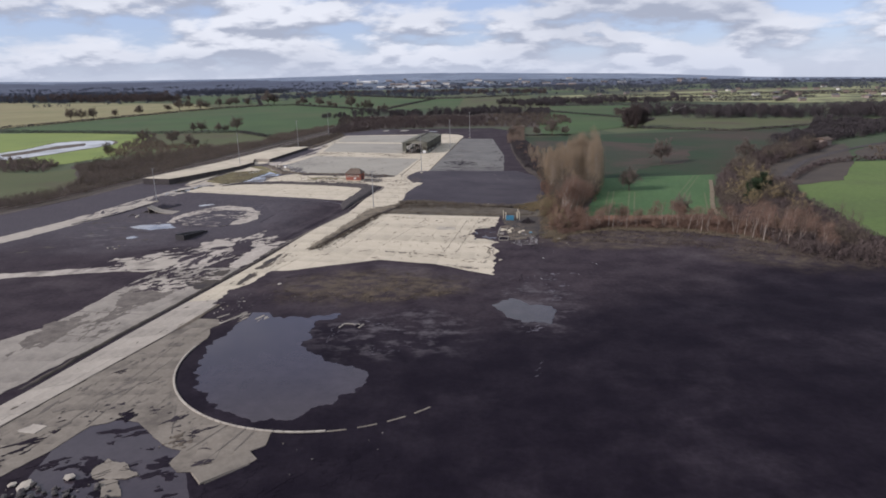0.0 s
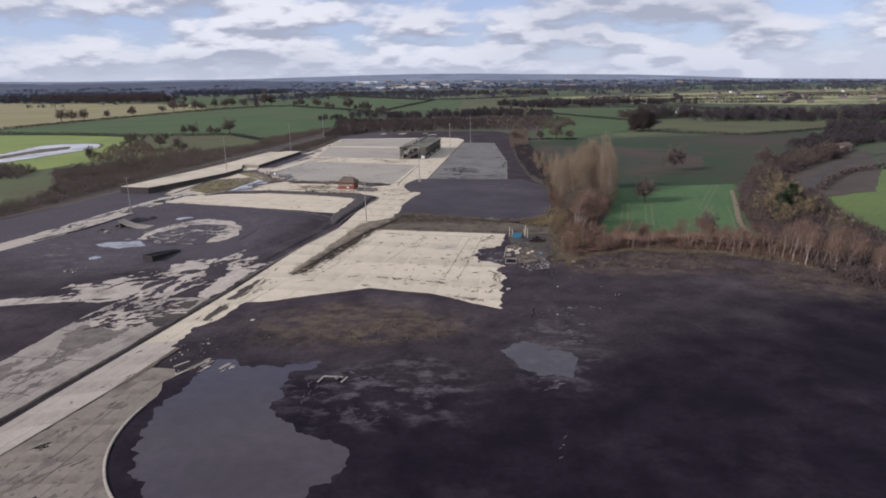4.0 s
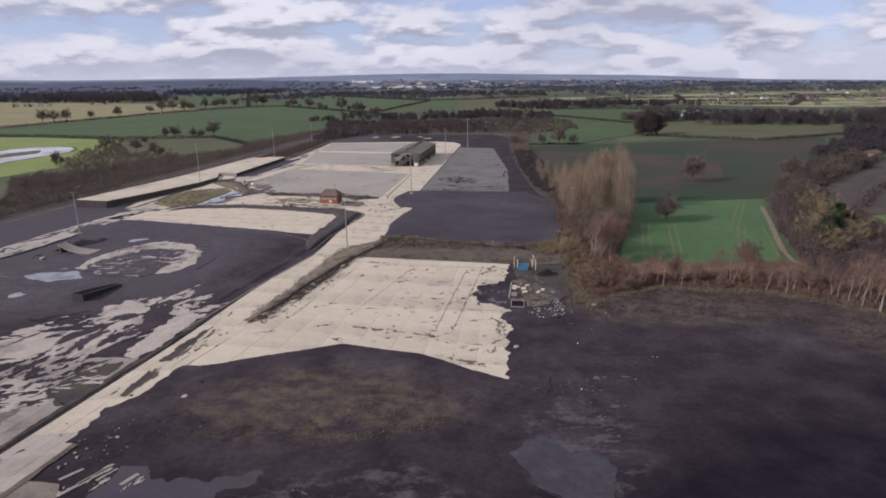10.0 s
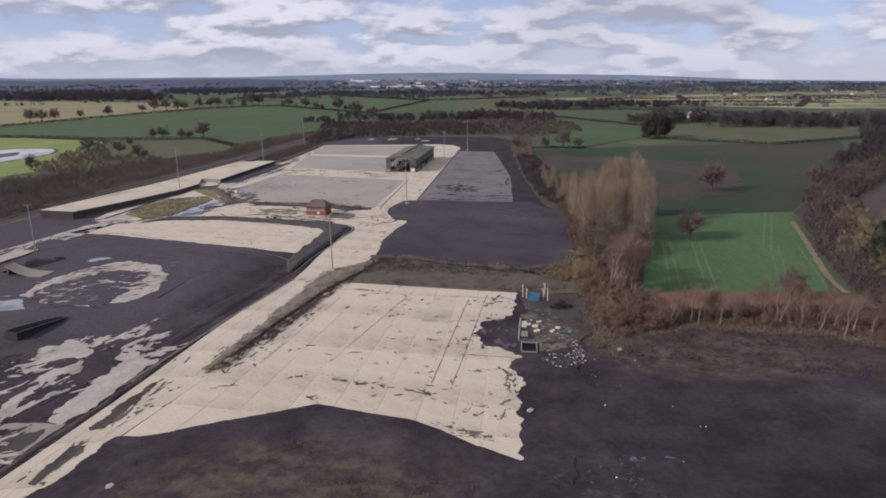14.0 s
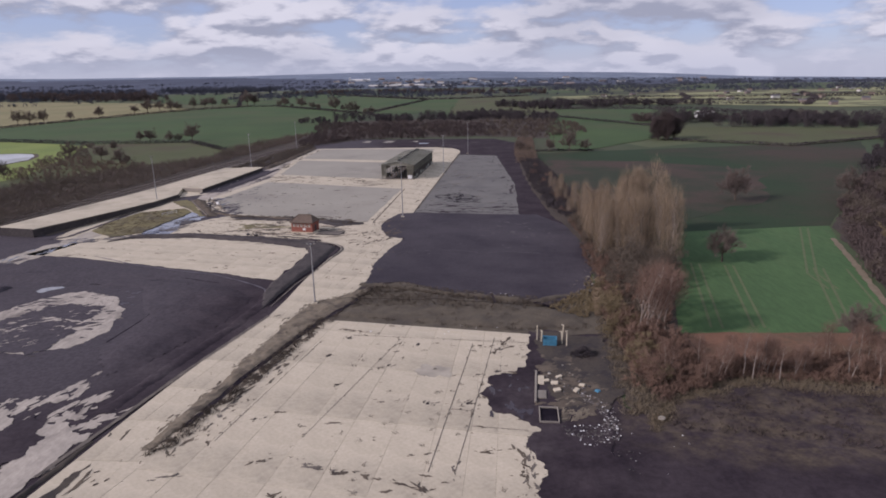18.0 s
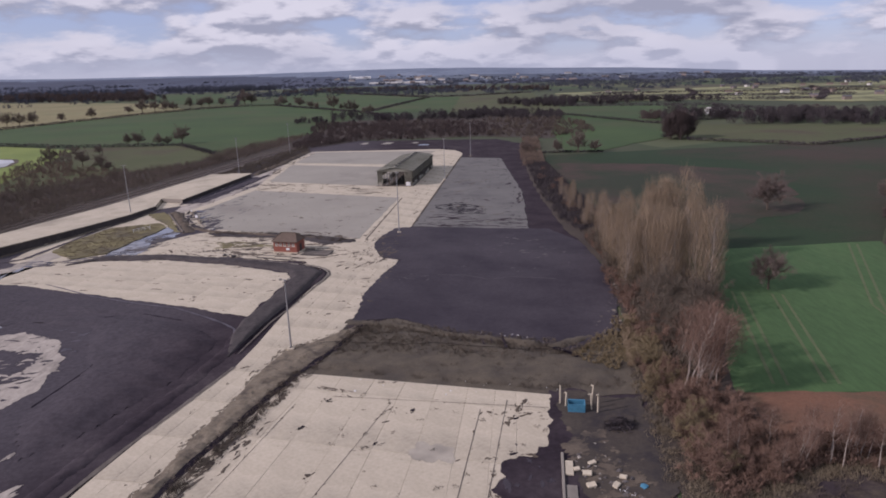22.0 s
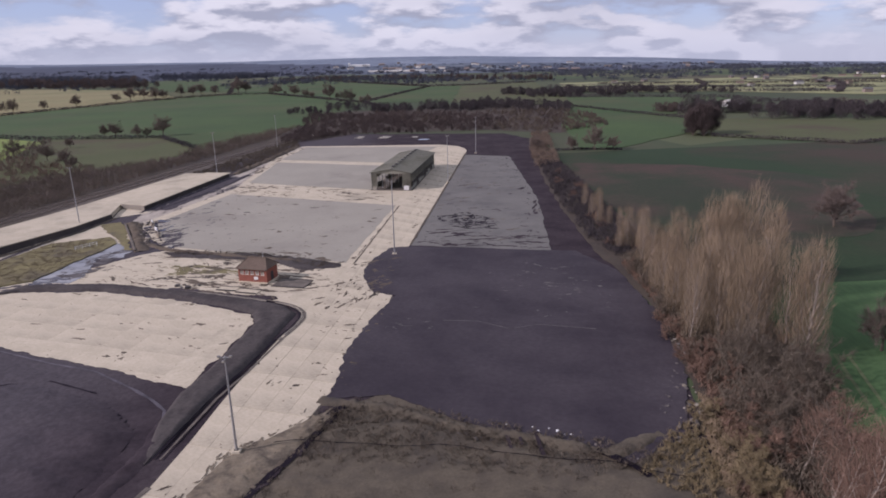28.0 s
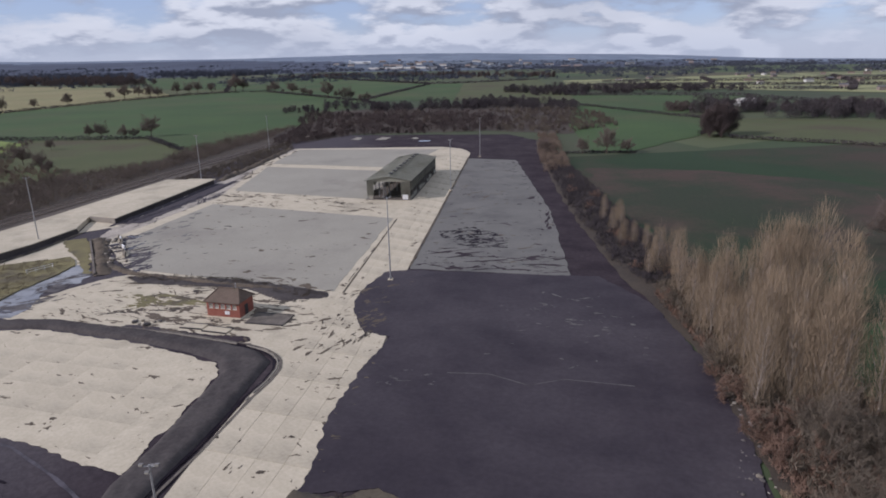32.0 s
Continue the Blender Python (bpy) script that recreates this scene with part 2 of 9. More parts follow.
    l.new(noise_at(0.8, 6, 0.65), bp.inputs["Height"])
    l.new(bp.outputs[0], b.inputs["Normal"])
    return m


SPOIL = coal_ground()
SLURRY = surface("black_slurry", (0.0100, 0.0077, 0.0122), (0.0158, 0.0124, 0.0176), 0.12, (0.030, 0.025, 0.031), 0.05, (0.50, 0.72), 1.2, 0.8, 0.5, spec=0.06)
WET = surface("damp_spoil", (0.0222, 0.0175, 0.0220), (0.0355, 0.0287, 0.0332), 0.14, (0.058, 0.048, 0.050), 0.06, (0.50, 0.70), 1.2, 0.85, 0.6, spec=0.12)
MUD = surface("pale_mud", (0.148, 0.122, 0.086), (0.192, 0.162, 0.118), 0.5, (0.085, 0.070, 0.054), 0.35, (0.48, 0.64), 3.0, 0.95, 0.8)
ASH = surface("grey_ash", (0.060, 0.053, 0.052), (0.078, 0.069, 0.066), 0.25, (0.042, 0.036, 0.037), 0.12, (0.5, 0.7), 2.0, 0.92, 0.5, spec=0.12)
CONC_BROWN = surface("brown_stained_shaded_concrete", (0.170, 0.148, 0.118), (0.212, 0.186, 0.149), 0.3, (0.108, 0.093, 0.076), 0.14, (0.50, 0.66), 2.0, 0.9, 0.15, 0.16, speckle=0.22, specks=0.75)
# Light silt, with the sky's reflection also put into the pale base.
SILTPOOL = surface("sky_toned_silty_water", (0.185, 0.188, 0.196), (0.240, 0.242, 0.250), 0.25, (0.100, 0.098, 0.100), 0.2, (0.48, 0.62), 0.8, 0.08, 0.0, spec=0.5)
TAR = surface("old_tarmac", (0.0240, 0.0185, 0.0258), (0.037, 0.0295, 0.0366), 0.10, (0.058, 0.049, 0.056), 0.045, (0.42, 0.70), 1.6, 0.8, 0.5, stretch=(0.9, 1.0, 1), turn=0.3)
CONC = surface("pale_concrete", (0.440, 0.388, 0.290), (0.508, 0.450, 0.341), 0.25, (0.326, 0.290, 0.219), 0.07, (0.52, 0.70), 2.0, 0.9, 0.1, 0.09, speckle=0.16, specks=0.75)
CONC_DIRTY = surface("dirty_concrete", (0.315, 0.283, 0.240), (0.405, 0.362, 0.305), 0.35, (0.165, 0.145, 0.125), 0.16, (0.50, 0.66), 2.0, 0.9, 0.3, stretch=(1, 0.5, 1), turn=0.25)
FAINT = surface("faint_brown_growth", (0.052, 0.043, 0.036), (0.070, 0.058, 0.045), 0.4, (0.035, 0.03, 0.03), 0.2, (0.5, 0.62), 2.5, 0.95, 0.6)
JOINT = surface("joint_dirt", (0.09, 0.078, 0.066), (0.15, 0.13, 0.11), 0.5, None, 0.1, grain=3, rough=0.95)
GREYPAD = surface("grey_screed", (0.272, 0.255, 0.212), (0.306, 0.288, 0.238), 0.05, (0.222, 0.204, 0.174), 0.035, (0.54, 0.7), 1.5, 0.9, 0.03, speckle=0.12, specks=0.35)
GREYPAD2 = surface("greenish_screed", (0.128, 0.124, 0.114), (0.152, 0.147, 0.134), 0.07, (0.098, 0.094, 0.090), 0.06, (0.50, 0.68), 1.5, 0.9, 0.05, speckle=0.14, specks=0.6)
DIRT = surface("brown_dirt", (0.088, 0.070, 0.052), (0.128, 0.103, 0.076), 0.3, (0.045, 0.038, 0.034), 0.2, (0.5, 0.65), 2.5, 0.95, 0.6)
VERGE = surface("rough_grass", (0.080, 0.067, 0.050), (0.106, 0.089, 0.064), 0.35, (0.055, 0.047, 0.039), 0.14, (0.5, 0.7), 3.0, 0.95, 0.7)
MOSS = surface("mossy_grass", (0.145, 0.128, 0.064), (0.188, 0.164, 0.078), 0.2, (0.100, 0.086, 0.056), 0.12, (0.48, 0.62), 3.0, 0.95, 0.5)
POOL = water("still_water", (0.038, 0.030, 0.036), 0.12)
SHALLOW = surface("shallow_water", (0.024, 0.020, 0.025), (0.032, 0.027, 0.033), 0.2, (0.044, 0.037, 0.043), 0.3, (0.45, 0.65), 0.6, 0.16, 0.0, spec=0.36)
LAGOON = surface("pale_lagoon", (0.40, 0.42, 0.43), (0.50, 0.51, 0.52), 0.05, (0.24, 0.25, 0.23), 0.035, (0.46, 0.64), 1.0, 0.4, 0.1)
# Sunlit part of the wheat: the sun is put into the brighter green.
FIELD_LIT = surface("sunlit_wheat", (0.048, 0.099, 0.036), (0.058, 0.115, 0.041), 0.04, (0.088, 0.10, 0.048), 0.012, (0.52, 0.75), 1.0, 0.95, 0.4, stretch=(1, 0.25, 1), turn=-0.25)
# Same wheat under cloud: the shade is put into the darker green.
FIELD_SHADED = surface("cloud_shaded_wheat", (0.014, 0.033, 0.012), (0.019, 0.040, 0.015), 0.02, (0.046, 0.034, 0.023), 0.0075, (0.46, 0.62), 0.8, 0.95, 0.4)
FIELD_MID = surface("green_pasture", (0.036, 0.069, 0.023), (0.051, 0.089, 0.028), 0.010, (0.070, 0.076, 0.034), 0.007, (0.46, 0.72), 0.6, 0.95, 0.3)
FIELD_BRIGHT = surface("bright_pasture", (0.155, 0.205, 0.052), (0.178, 0.225, 0.060), 0.015, (0.115, 0.160, 0.045), 0.01, (0.5, 0.7), 0.6, 0.95, 0.3)
# Pasture green darkened to carry the dimming at the view's right edge.
FIELD_GRASS = surface("edge_dimmed_pasture", (0.084, 0.128, 0.034), (0.100, 0.144, 0.040), 0.02, (0.070, 0.094, 0.034), 0.012, (0.5, 0.7), 0.6, 0.95, 0.3)
FIELD_TAN = surface("stubble_field", (0.20, 0.175, 0.085), (0.22, 0.20, 0.10), 0.01, (0.15, 0.16, 0.07), 0.006, (0.5, 0.7), 0.5, 0.95, 0.3)
FIELD_OLIVE = surface("olive_meadow", (0.066, 0.078, 0.031), (0.080, 0.089, 0.038), 0.02, (0.070, 0.056, 0.034), 0.012, (0.5, 0.65), 0.8, 0.95, 0.4)
EARTH = surface("bare_earth", (0.022, 0.034, 0.016), (0.028, 0.034, 0.019), 0.025, (0.058, 0.039, 0.029), 0.022, (0.42, 0.60), 0.8, 0.95, 0.4)
# A gap of sun between cloud shadows is put into these pale tones.
FIELD_SUNNED = surface("sun_paled_fields", (0.235, 0.240, 0.115), (0.30, 0.300, 0.15), 0.01, (0.075, 0.085, 0.045), 0.010, (0.46, 0.56), 0.3, 0.95, 0.0)
CONC_OLD = surface("old_concrete", (0.225, 0.203, 0.170), (0.275, 0.248, 0.208), 0.3, (0.155, 0.138, 0.117), 0.12, (0.52, 0.68), 2.0, 0.9, 0.15, 0.14, speckle=0.18, specks=0.75)
CONC_WORN_SHADED = surface("worn_shaded_concrete", (0.305, 0.275, 0.228), (0.365, 0.328, 0.272), 0.3, (0.21, 0.188, 0.157), 0.12, (0.52, 0.68), 2.0, 0.9, 0.15, 0.12, speckle=0.18, specks=0.75)
TRAMLINE = surface("pale_wheel_track", (0.085, 0.112, 0.052), (0.105, 0.128, 0.060), 0.5, None, 0.1, grain=3, rough=0.95)
BRACKEN = surface("bracken", (0.170, 0.086, 0.052), (0.126, 0.074, 0.048), 0.12, (0.085, 0.07, 0.04), 0.06, (0.5, 0.7), 2.0, 0.95, 0.7)
SCRUBSOIL = surface("scrub_floor", (0.054, 0.043, 0.034), (0.070, 0.056, 0.042), 0.08, (0.042, 0.034, 0.030), 0.03, (0.5, 0.7), 1.5, 0.95, 0.6)
TWIG_BROWN = surface("twigs_brown", (0.120, 0.093, 0.080), (0.158, 0.123, 0.102), 0.06, grain=1.0, rough=0.9, bump=0.0, per_piece=0.35)
TWIG_PALE = surface("twigs_pale", (0.230, 0.174, 0.116), (0.272, 0.206, 0.136), 0.1, grain=1.0, rough=0.9, bump=0.0, per_piece=0.25)
TWIG_RED = surface("twigs_russet", (0.165, 0.104, 0.077), (0.205, 0.132, 0.095), 0.2, grain=1.0, rough=0.9, bump=0.0, per_piece=0.3)
TWIG_DARK = surface("wood_dark", (0.046, 0.039, 0.042), (0.062, 0.052, 0.053), 0.05, grain=0.5, rough=0.9, bump=0.0, per_piece=0.18)
TWIG_OLIVE = surface("twigs_olive", (0.185, 0.144, 0.080), (0.225, 0.178, 0.104), 0.2, grain=1.0, rough=0.9, bump=0.0, per_piece=0.25)
IVY = surface("evergreen_leaves", (0.024, 0.040, 0.018), (0.038, 0.058, 0.026), 0.8, grain=3, rough=0.7, bump=0.0, per_piece=0.3)
BARK = surface("bark", (0.085, 0.068, 0.052), (0.12, 0.095, 0.075), 2.0, grain=6, rough=0.95)
BIRCH = surface("birch_bark", (0.36, 0.31, 0.26), (0.20, 0.165, 0.14), 2.0, grain=6, rough=0.9)
CLAD = surface("cladding", (0.21, 0.205, 0.165), (0.245, 0.238, 0.195), 0.3, (0.16, 0.15, 0.12), 0.12, (0.55, 0.7), 3, 0.6, 0.1)
ROOFCLAD = surface("roof_sheet", (0.245, 0.245, 0.195), (0.285, 0.28, 0.225), 0.25, (0.19, 0.185, 0.14), 0.1, (0.5, 0.68), 3, 0.6, 0.1)
STEEL = plain("painted_steel", (0.20, 0.19, 0.18), 0.5)
GALV = plain("galvanised_steel", (0.42, 0.42, 0.42), 0.4, 0.5)
DARKSTEEL = plain("dark_steel", (0.045, 0.042, 0.042), 0.6)
BRICK = surface("red_brick", (0.23, 0.078, 0.054), (0.28, 0.104, 0.074), 0.8, (0.18, 0.065, 0.05), 0.4, (0.55, 0.7), 6, 0.9, 0.2)
ROOFTILE = surface("roof_tile", (0.105, 0.078, 0.060), (0.135, 0.100, 0.077), 0.8, (0.085, 0.073, 0.052), 0.4, (0.5, 0.7), 6, 0.9, 0.2)
WHITE = plain("white_paint", (0.72, 0.72, 0.70), 0.5)
BLUE = plain("blue_plastic", (0.06, 0.21, 0.31), 0.45)
BALLAST = surface("ballast", (0.078, 0.064, 0.054), (0.105, 0.087, 0.073), 0.3, (0.058, 0.048, 0.043), 0.1, (0.5, 0.7), 4, 0.95, 0.6)
RAIL = plain("rusty_rail", (0.30, 0.24, 0.20), 0.4, 0.3)
TWIG_DULL = surface("twigs_dull", (0.098, 0.080, 0.060), (0.128, 0.104, 0.078), 0.15, grain=1.0, rough=0.9, bump=0.0, per_piece=0.3)
# Twig colour with the haze of distance mixed in as blue-grey.
WOOD_HAZED = surface("haze_tinted_wood", (0.050, 0.056, 0.074), (0.072, 0.078, 0.096), 0.01, grain=0.2, rough=0.95, bump=0.0, per_piece=0.25)
TWIG_WARM = surface("twigs_warm", (0.150, 0.110, 0.086), (0.205, 0.155, 0.116), 0.05, grain=1.0, rough=0.9, bump=0.0, per_piece=0.35)
TWIG_MAUVE = surface("twigs_mauve", (0.064, 0.048, 0.046), (0.092, 0.070, 0.063), 0.02, grain=1.0, rough=0.9, bump=0.0, per_piece=0.18)
CONC_STAIN = surface("stained_concrete", (0.350, 0.318, 0.255), (0.40, 0.362, 0.292), 0.3, (0.27, 0.245, 0.20), 0.25, (0.46, 0.62), 2.0, 0.9, 0.1, speckle=0.16)
SILT = surface("grey_silt", (0.085, 0.078, 0.080), (0.115, 0.105, 0.104), 0.5, (0.05, 0.044, 0.047), 0.3, (0.5, 0.65), 3.0, 0.9, 0.4)
RUBBLE = surface("rubble", (0.15, 0.135, 0.125), (0.09, 0.08, 0.078), 1.0, None, 0.1, grain=5, rough=0.95, per_piece=0.9)


def far_land():
    """Patchwork of far fields with dark hedges between, in real field colours."""
    m = surface("farmland", (0.05, 0.08, 0.032), (0.065, 0.095, 0.04), 0.004, (0.08, 0.07, 0.045), 0.003, (0.5, 0.6), 0.05, 0.95, 0.0)
    n, l = m.node_tree.nodes, m.node_tree.links
    b = n["Principled BSDF"]
    old = b.inputs["Base Color"].links[0].from_socket
    tc = n.new("ShaderNodeTexCoord")
    warp = n.new("ShaderNodeTexNoise")
    warp.inputs["Scale"].default_value = 0.003
    l.new(tc.outputs["Object"], warp.inputs["Vector"])
    add = n.new("ShaderNodeVectorMath")
    add.operation = "MULTIPLY_ADD"
    add.inputs[1].default_value = (180, 180, 0)
    l.new(warp.outputs["Color"], add.inputs[0])
    l.new(tc.outputs["Object"], add.inputs[2])
    cells = n.new("ShaderNodeTexVoronoi")
    cells.inputs["Scale"].default_value = 0.0042
    l.new(add.outputs[0], cells.inputs["Vector"])
    rampn = n.new("ShaderNodeValToRGB")
    e = rampn.color_ramp.elements
    e[0].position, e[0].color = 0.0, (0.045, 0.078, 0.03, 1)
    e[1].position, e[1].color = 1.0, (0.10, 0.105, 0.055, 1)
    for p, c in ((0.3, (0.035, 0.04, 0.026, 1)), (0.5, (0.07, 0.105, 0.04, 1)), (0.65, (0.09, 0.075, 0.05, 1)), (0.8, (0.055, 0.075, 0.035, 1))):
        x = e.new(p)
        x.color = c
    sepc = n.new("ShaderNodeSeparateColor")
    l.new(cells.outputs["Color"], sepc.inputs[0])
    l.new(sepc.outputs[0], rampn.inputs[0])
    mx = n.new("ShaderNodeMix")
    mx.data_type = "RGBA"
    mx.inputs[0].default_value = 0.7
    l.new(old, mx.inputs[6])
    l.new(rampn.outputs[0], mx.inputs[7])
    l.new(mx.outputs[2], b.inputs["Base Color"])
    return m


FARLAND = far_land()
# The three hill colours carry distance haze as blue in the base.
HILLS = surface("hazed_far_hills", (0.062, 0.080, 0.112), (0.092, 0.116, 0.152), 0.0035, (0.135, 0.158, 0.180), 0.0036, (0.54, 0.62), 0.03, 0.95, 0.0, stretch=(1, 0.5, 1))

HILLS_WOOD = surface("hazed_wooded_hills", (0.042, 0.052, 0.082), (0.062, 0.075, 0.110), 0.004, (0.10, 0.118, 0.14), 0.003, (0.58, 0.68), 0.03, 0.95, 0.0, stretch=(1, 0.5, 1))

# Most haze in the colour, for the farthest hills.
HILLS_PALE = surface("haze_paled_hills", (0.120, 0.152, 0.205), (0.160, 0.196, 0.252), 0.0045, (0.215, 0.250, 0.300), 0.006, (0.54, 0.66), 0.03, 0.95, 0.0, stretch=(1, 0.4, 1))

# ---- building blocks ----
def mesh_of(name, verts, faces, mats):
    me = bpy.data.meshes.new(name)
    me.from_pydata([tuple(v) for v in verts], [], [tuple(f) for f in faces])
    for m in mats if isinstance(mats, (list, tuple)) else [mats]:
        me.materials.append(m)
    return me


def part(name, data, material, parent, label=""):
    """Links a bmesh or a mesh as one object under parent."""
    if isinstance(data, bmesh.types.BMesh):
        me = bpy.data.meshes.new(name)
        data.to_mesh(me)
        data.free()
    else:
        me = data
    if material is not None and not len(me.materials):
        me.materials.append(material)
    ob = new(name, me)
    if parent is not None:
        ob.parent = parent
    if label:
        ob["label"] = label
    return ob


def thing(name, label, category, at=None, group="", kind=""):
    ob = new(name)
    if at is not None:
        ob.matrix_basis = at
    return tagged(ob, label, category, group, kind)


def add_box(bm, x0, y0, z0, x1, y1, z1, bevel=0.0, m=None):
    vs = [bm.verts.new((x, y, z)) for x in (x0, x1) for y in (y0, y1) for z in (z0, z1)]
    fs = [bm.faces.new([vs[i] for i in f]) for f in ((0, 1, 3, 2), (4, 6, 7, 5), (0, 4, 5, 1), (2, 3, 7, 6), (0, 2, 6, 4), (1, 5, 7, 3))]
    if bevel:
        es = list({e for f in fs for e in f.edges})
        bmesh.ops.bevel(bm, geom=es, offset=bevel, segments=1, affect="EDGES")
    if m is not None:
        bmesh.ops.transform(bm, matrix=m, verts=[v for v in vs if v.is_valid])
    return vs


def box(x0, y0, z0, x1, y1, z1, bevel=0.0):
    bm = bmesh.new()
    add_box(bm, x0, y0, z0, x1, y1, z1, bevel)
    return bm


def tube(points, radii, sides=8):
    """A tapered round bar along points."""
    bm = bmesh.new()
    rings = []
    for i, p in enumerate(points):
        p = Vector(p)
        d = (Vector(points[min(i + 1, len(points) - 1)]) - Vector(points[max(i - 1, 0)])).normalized()
        a = d.orthogonal().normalized()
        b = d.cross(a)
        r = radii[i]
        rings.append([bm.verts.new(p + (a * math.cos(k * math.tau / sides) + b * math.sin(k * math.tau / sides)) * r) for k in range(sides)])
    for r0, r1 in zip(rings, rings[1:]):
        for k in range(sides):
            bm.faces.new((r0[k], r0[(k + 1) % sides], r1[(k + 1) % sides], r1[k]))
    bm.faces.new(rings[0][::-1])
    bm.faces.new(rings[-1])
    return bm


def fractal(x, y, seed, wave):
    p = Vector((x / wave, y / wave, seed * 7.31))
    return noise.noise(p) + 0.5 * noise.noise(p * 2.1) + 0.28 * noise.noise(p * 4.4) + 0.15 * noise.noise(p * 9.0)


def outline(pts, amp, step, seed, wave=6.0):
    """The closed outline through pts, cut into short steps and roughened by noise, with the way outwards at each step."""
    out, sides = [], []
    n = len(pts)
    area = sum(pts[i][0] * pts[(i + 1) % n][1] - pts[(i + 1) % n][0] * pts[i][1] for i in range(n))
    for i in range(n):
        a, b = Vector(pts[i]), Vector(pts[(i + 1) % n])
        d = b - a
        k = max(1, int(d.length / step))
        side = Vector((d.y, -d.x)).normalized() * (1 if area > 0 else -1)
        for j in range(k):
            p = a + d * (j / k)
            out.append(p + side * (amp * fractal(p.x, p.y, seed, wave)))
            sides.append(side)
    return out, sides


def patch(name, pts, z, material, amp=0.5, step=1.5, wave=6.0, seed=1, thick=0.04, label="", kind="structure", category="", parent=None, slope=0.0):
    """A thin sheet on the ground with a rough edge, which may thin out outwards."""
    ring, sides = outline(pts, amp, step, seed, wave)
    bm = bmesh.new()
    top = [bm.verts.new((p.x, p.y, z)) for p in ring]
    f = bm.faces.new(top)
    low = [bm.verts.new((p.x + q.x * slope, p.y + q.y * slope, z - thick)) for p, q in zip(ring, sides)]
    n = len(ring)
    for i in range(n):
        j = (i + 1) % n
        bm.faces.new((top[j], top[i], low[i], low[j]))
    f.normal_update()
    if f.normal.z < 0:
        bmesh.ops.reverse_faces(bm, faces=bm.faces[:])
    bmesh.ops.triangulate(bm, faces=[f])
    ob = part(name, bm, material, parent)
    if parent is None:
        tagged(ob, label, category, "", kind)
    return ob


def inside(x, y, poly):
    hit = False
    n = len(poly)
    for i in range(n):
        (x0, y0), (x1, y1) = poly[i], poly[(i + 1) % n]
        if (y0 > y) != (y1 > y) and x < (x1 - x0) * (y - y0) / (y1 - y0) + x0:
            hit = not hit
    return hit


def scatter(poly, count, rnd):
    """Places inside a polygon, by chance."""
    xs, ys = [p[0] for p in poly], [p[1] for p in poly]
    out = []
    while len(out) < count:
        x, y = rnd.uniform(min(xs), max(xs)), rnd.uniform(min(ys), max(ys))
        if inside(x, y, poly):
            out.append((x, y))
    return out


def blotches(name, poly, count, size, z, material, seed, label, category, stretch=2.0, turn=1.35, thick=0.02, parent=None):
    """Many ragged patches of dirt or bare concrete in one mesh."""
    rnd = random.Random(seed)
    verts, faces = [], []
    for x0, y0 in scatter(poly, count, rnd):
        big = size[0] + (size[1] - size[0]) * rnd.random() ** 2.6
        a0, s = turn + rnd.gauss(0, 0.35), rnd.uniform(1, stretch)
        ca, sa = math.cos(a0), math.sin(a0)
        for piece in range(1 + int(rnd.random() * 3)):
            r = big * (1.0 if piece == 0 else rnd.uniform(0.2, 0.6))
            f = 0.0 if piece == 0 else big * 1.4
            du, dv = rnd.gauss(0, 1) * f * s, rnd.gauss(0, 1) * f * 0.6
            x, y = x0 + du * ca - dv * sa, y0 + du * sa + dv * ca
            k = 14 + int(min(r, 3) * 12)
            base = len(verts)
            zz = z + rnd.uniform(0, 0.012)
            ring = []
            for i in range(k):
                t = i * math.tau / k
                p = Vector((math.cos(t) + x, math.sin(t) + y, seed))
                q = r * max(0.14, 0.58 + 0.75 * noise.noise(p * 1.1) + 0.42 * noise.noise(p * 2.6) + 0.14 * (rnd.random() - 0.5))
                u, v = q * math.cos(t) * s, q * math.sin(t) / s ** 0.5
                ring.append((x + u * ca - v * sa, y + u * sa + v * ca))
            verts += [(px, py, zz) for px, py in ring] + [(x + (px - x) * 1.06, y + (py - y) * 1.06, zz - thick) for px, py in ring] + [(x, y, zz)]
            c = base + 2 * k
            for i in range(k):
                j = (i + 1) % k
                faces.append((c, base + i, base + j))
                faces.append((base + j, base + i, base + k + i, base + k + j))
    ob = part(name, mesh_of(name, verts, faces, material), None, parent)
    if parent is None:
        tagged(ob, label, category, "", "stuff")
    return ob


def along(line, d):
    """The place d metres along a polyline."""
    for a, b in zip(line, line[1:]):
        a, b = Vector(a), Vector(b)
        s = (b - a).length
        if d <= s:
            return a + (b - a) * (d / s)
        d -= s
    return Vector(line[-1])


def length_of(line):
    return sum((Vector(b) - Vector(a)).length for a, b in zip(line, line[1:]))


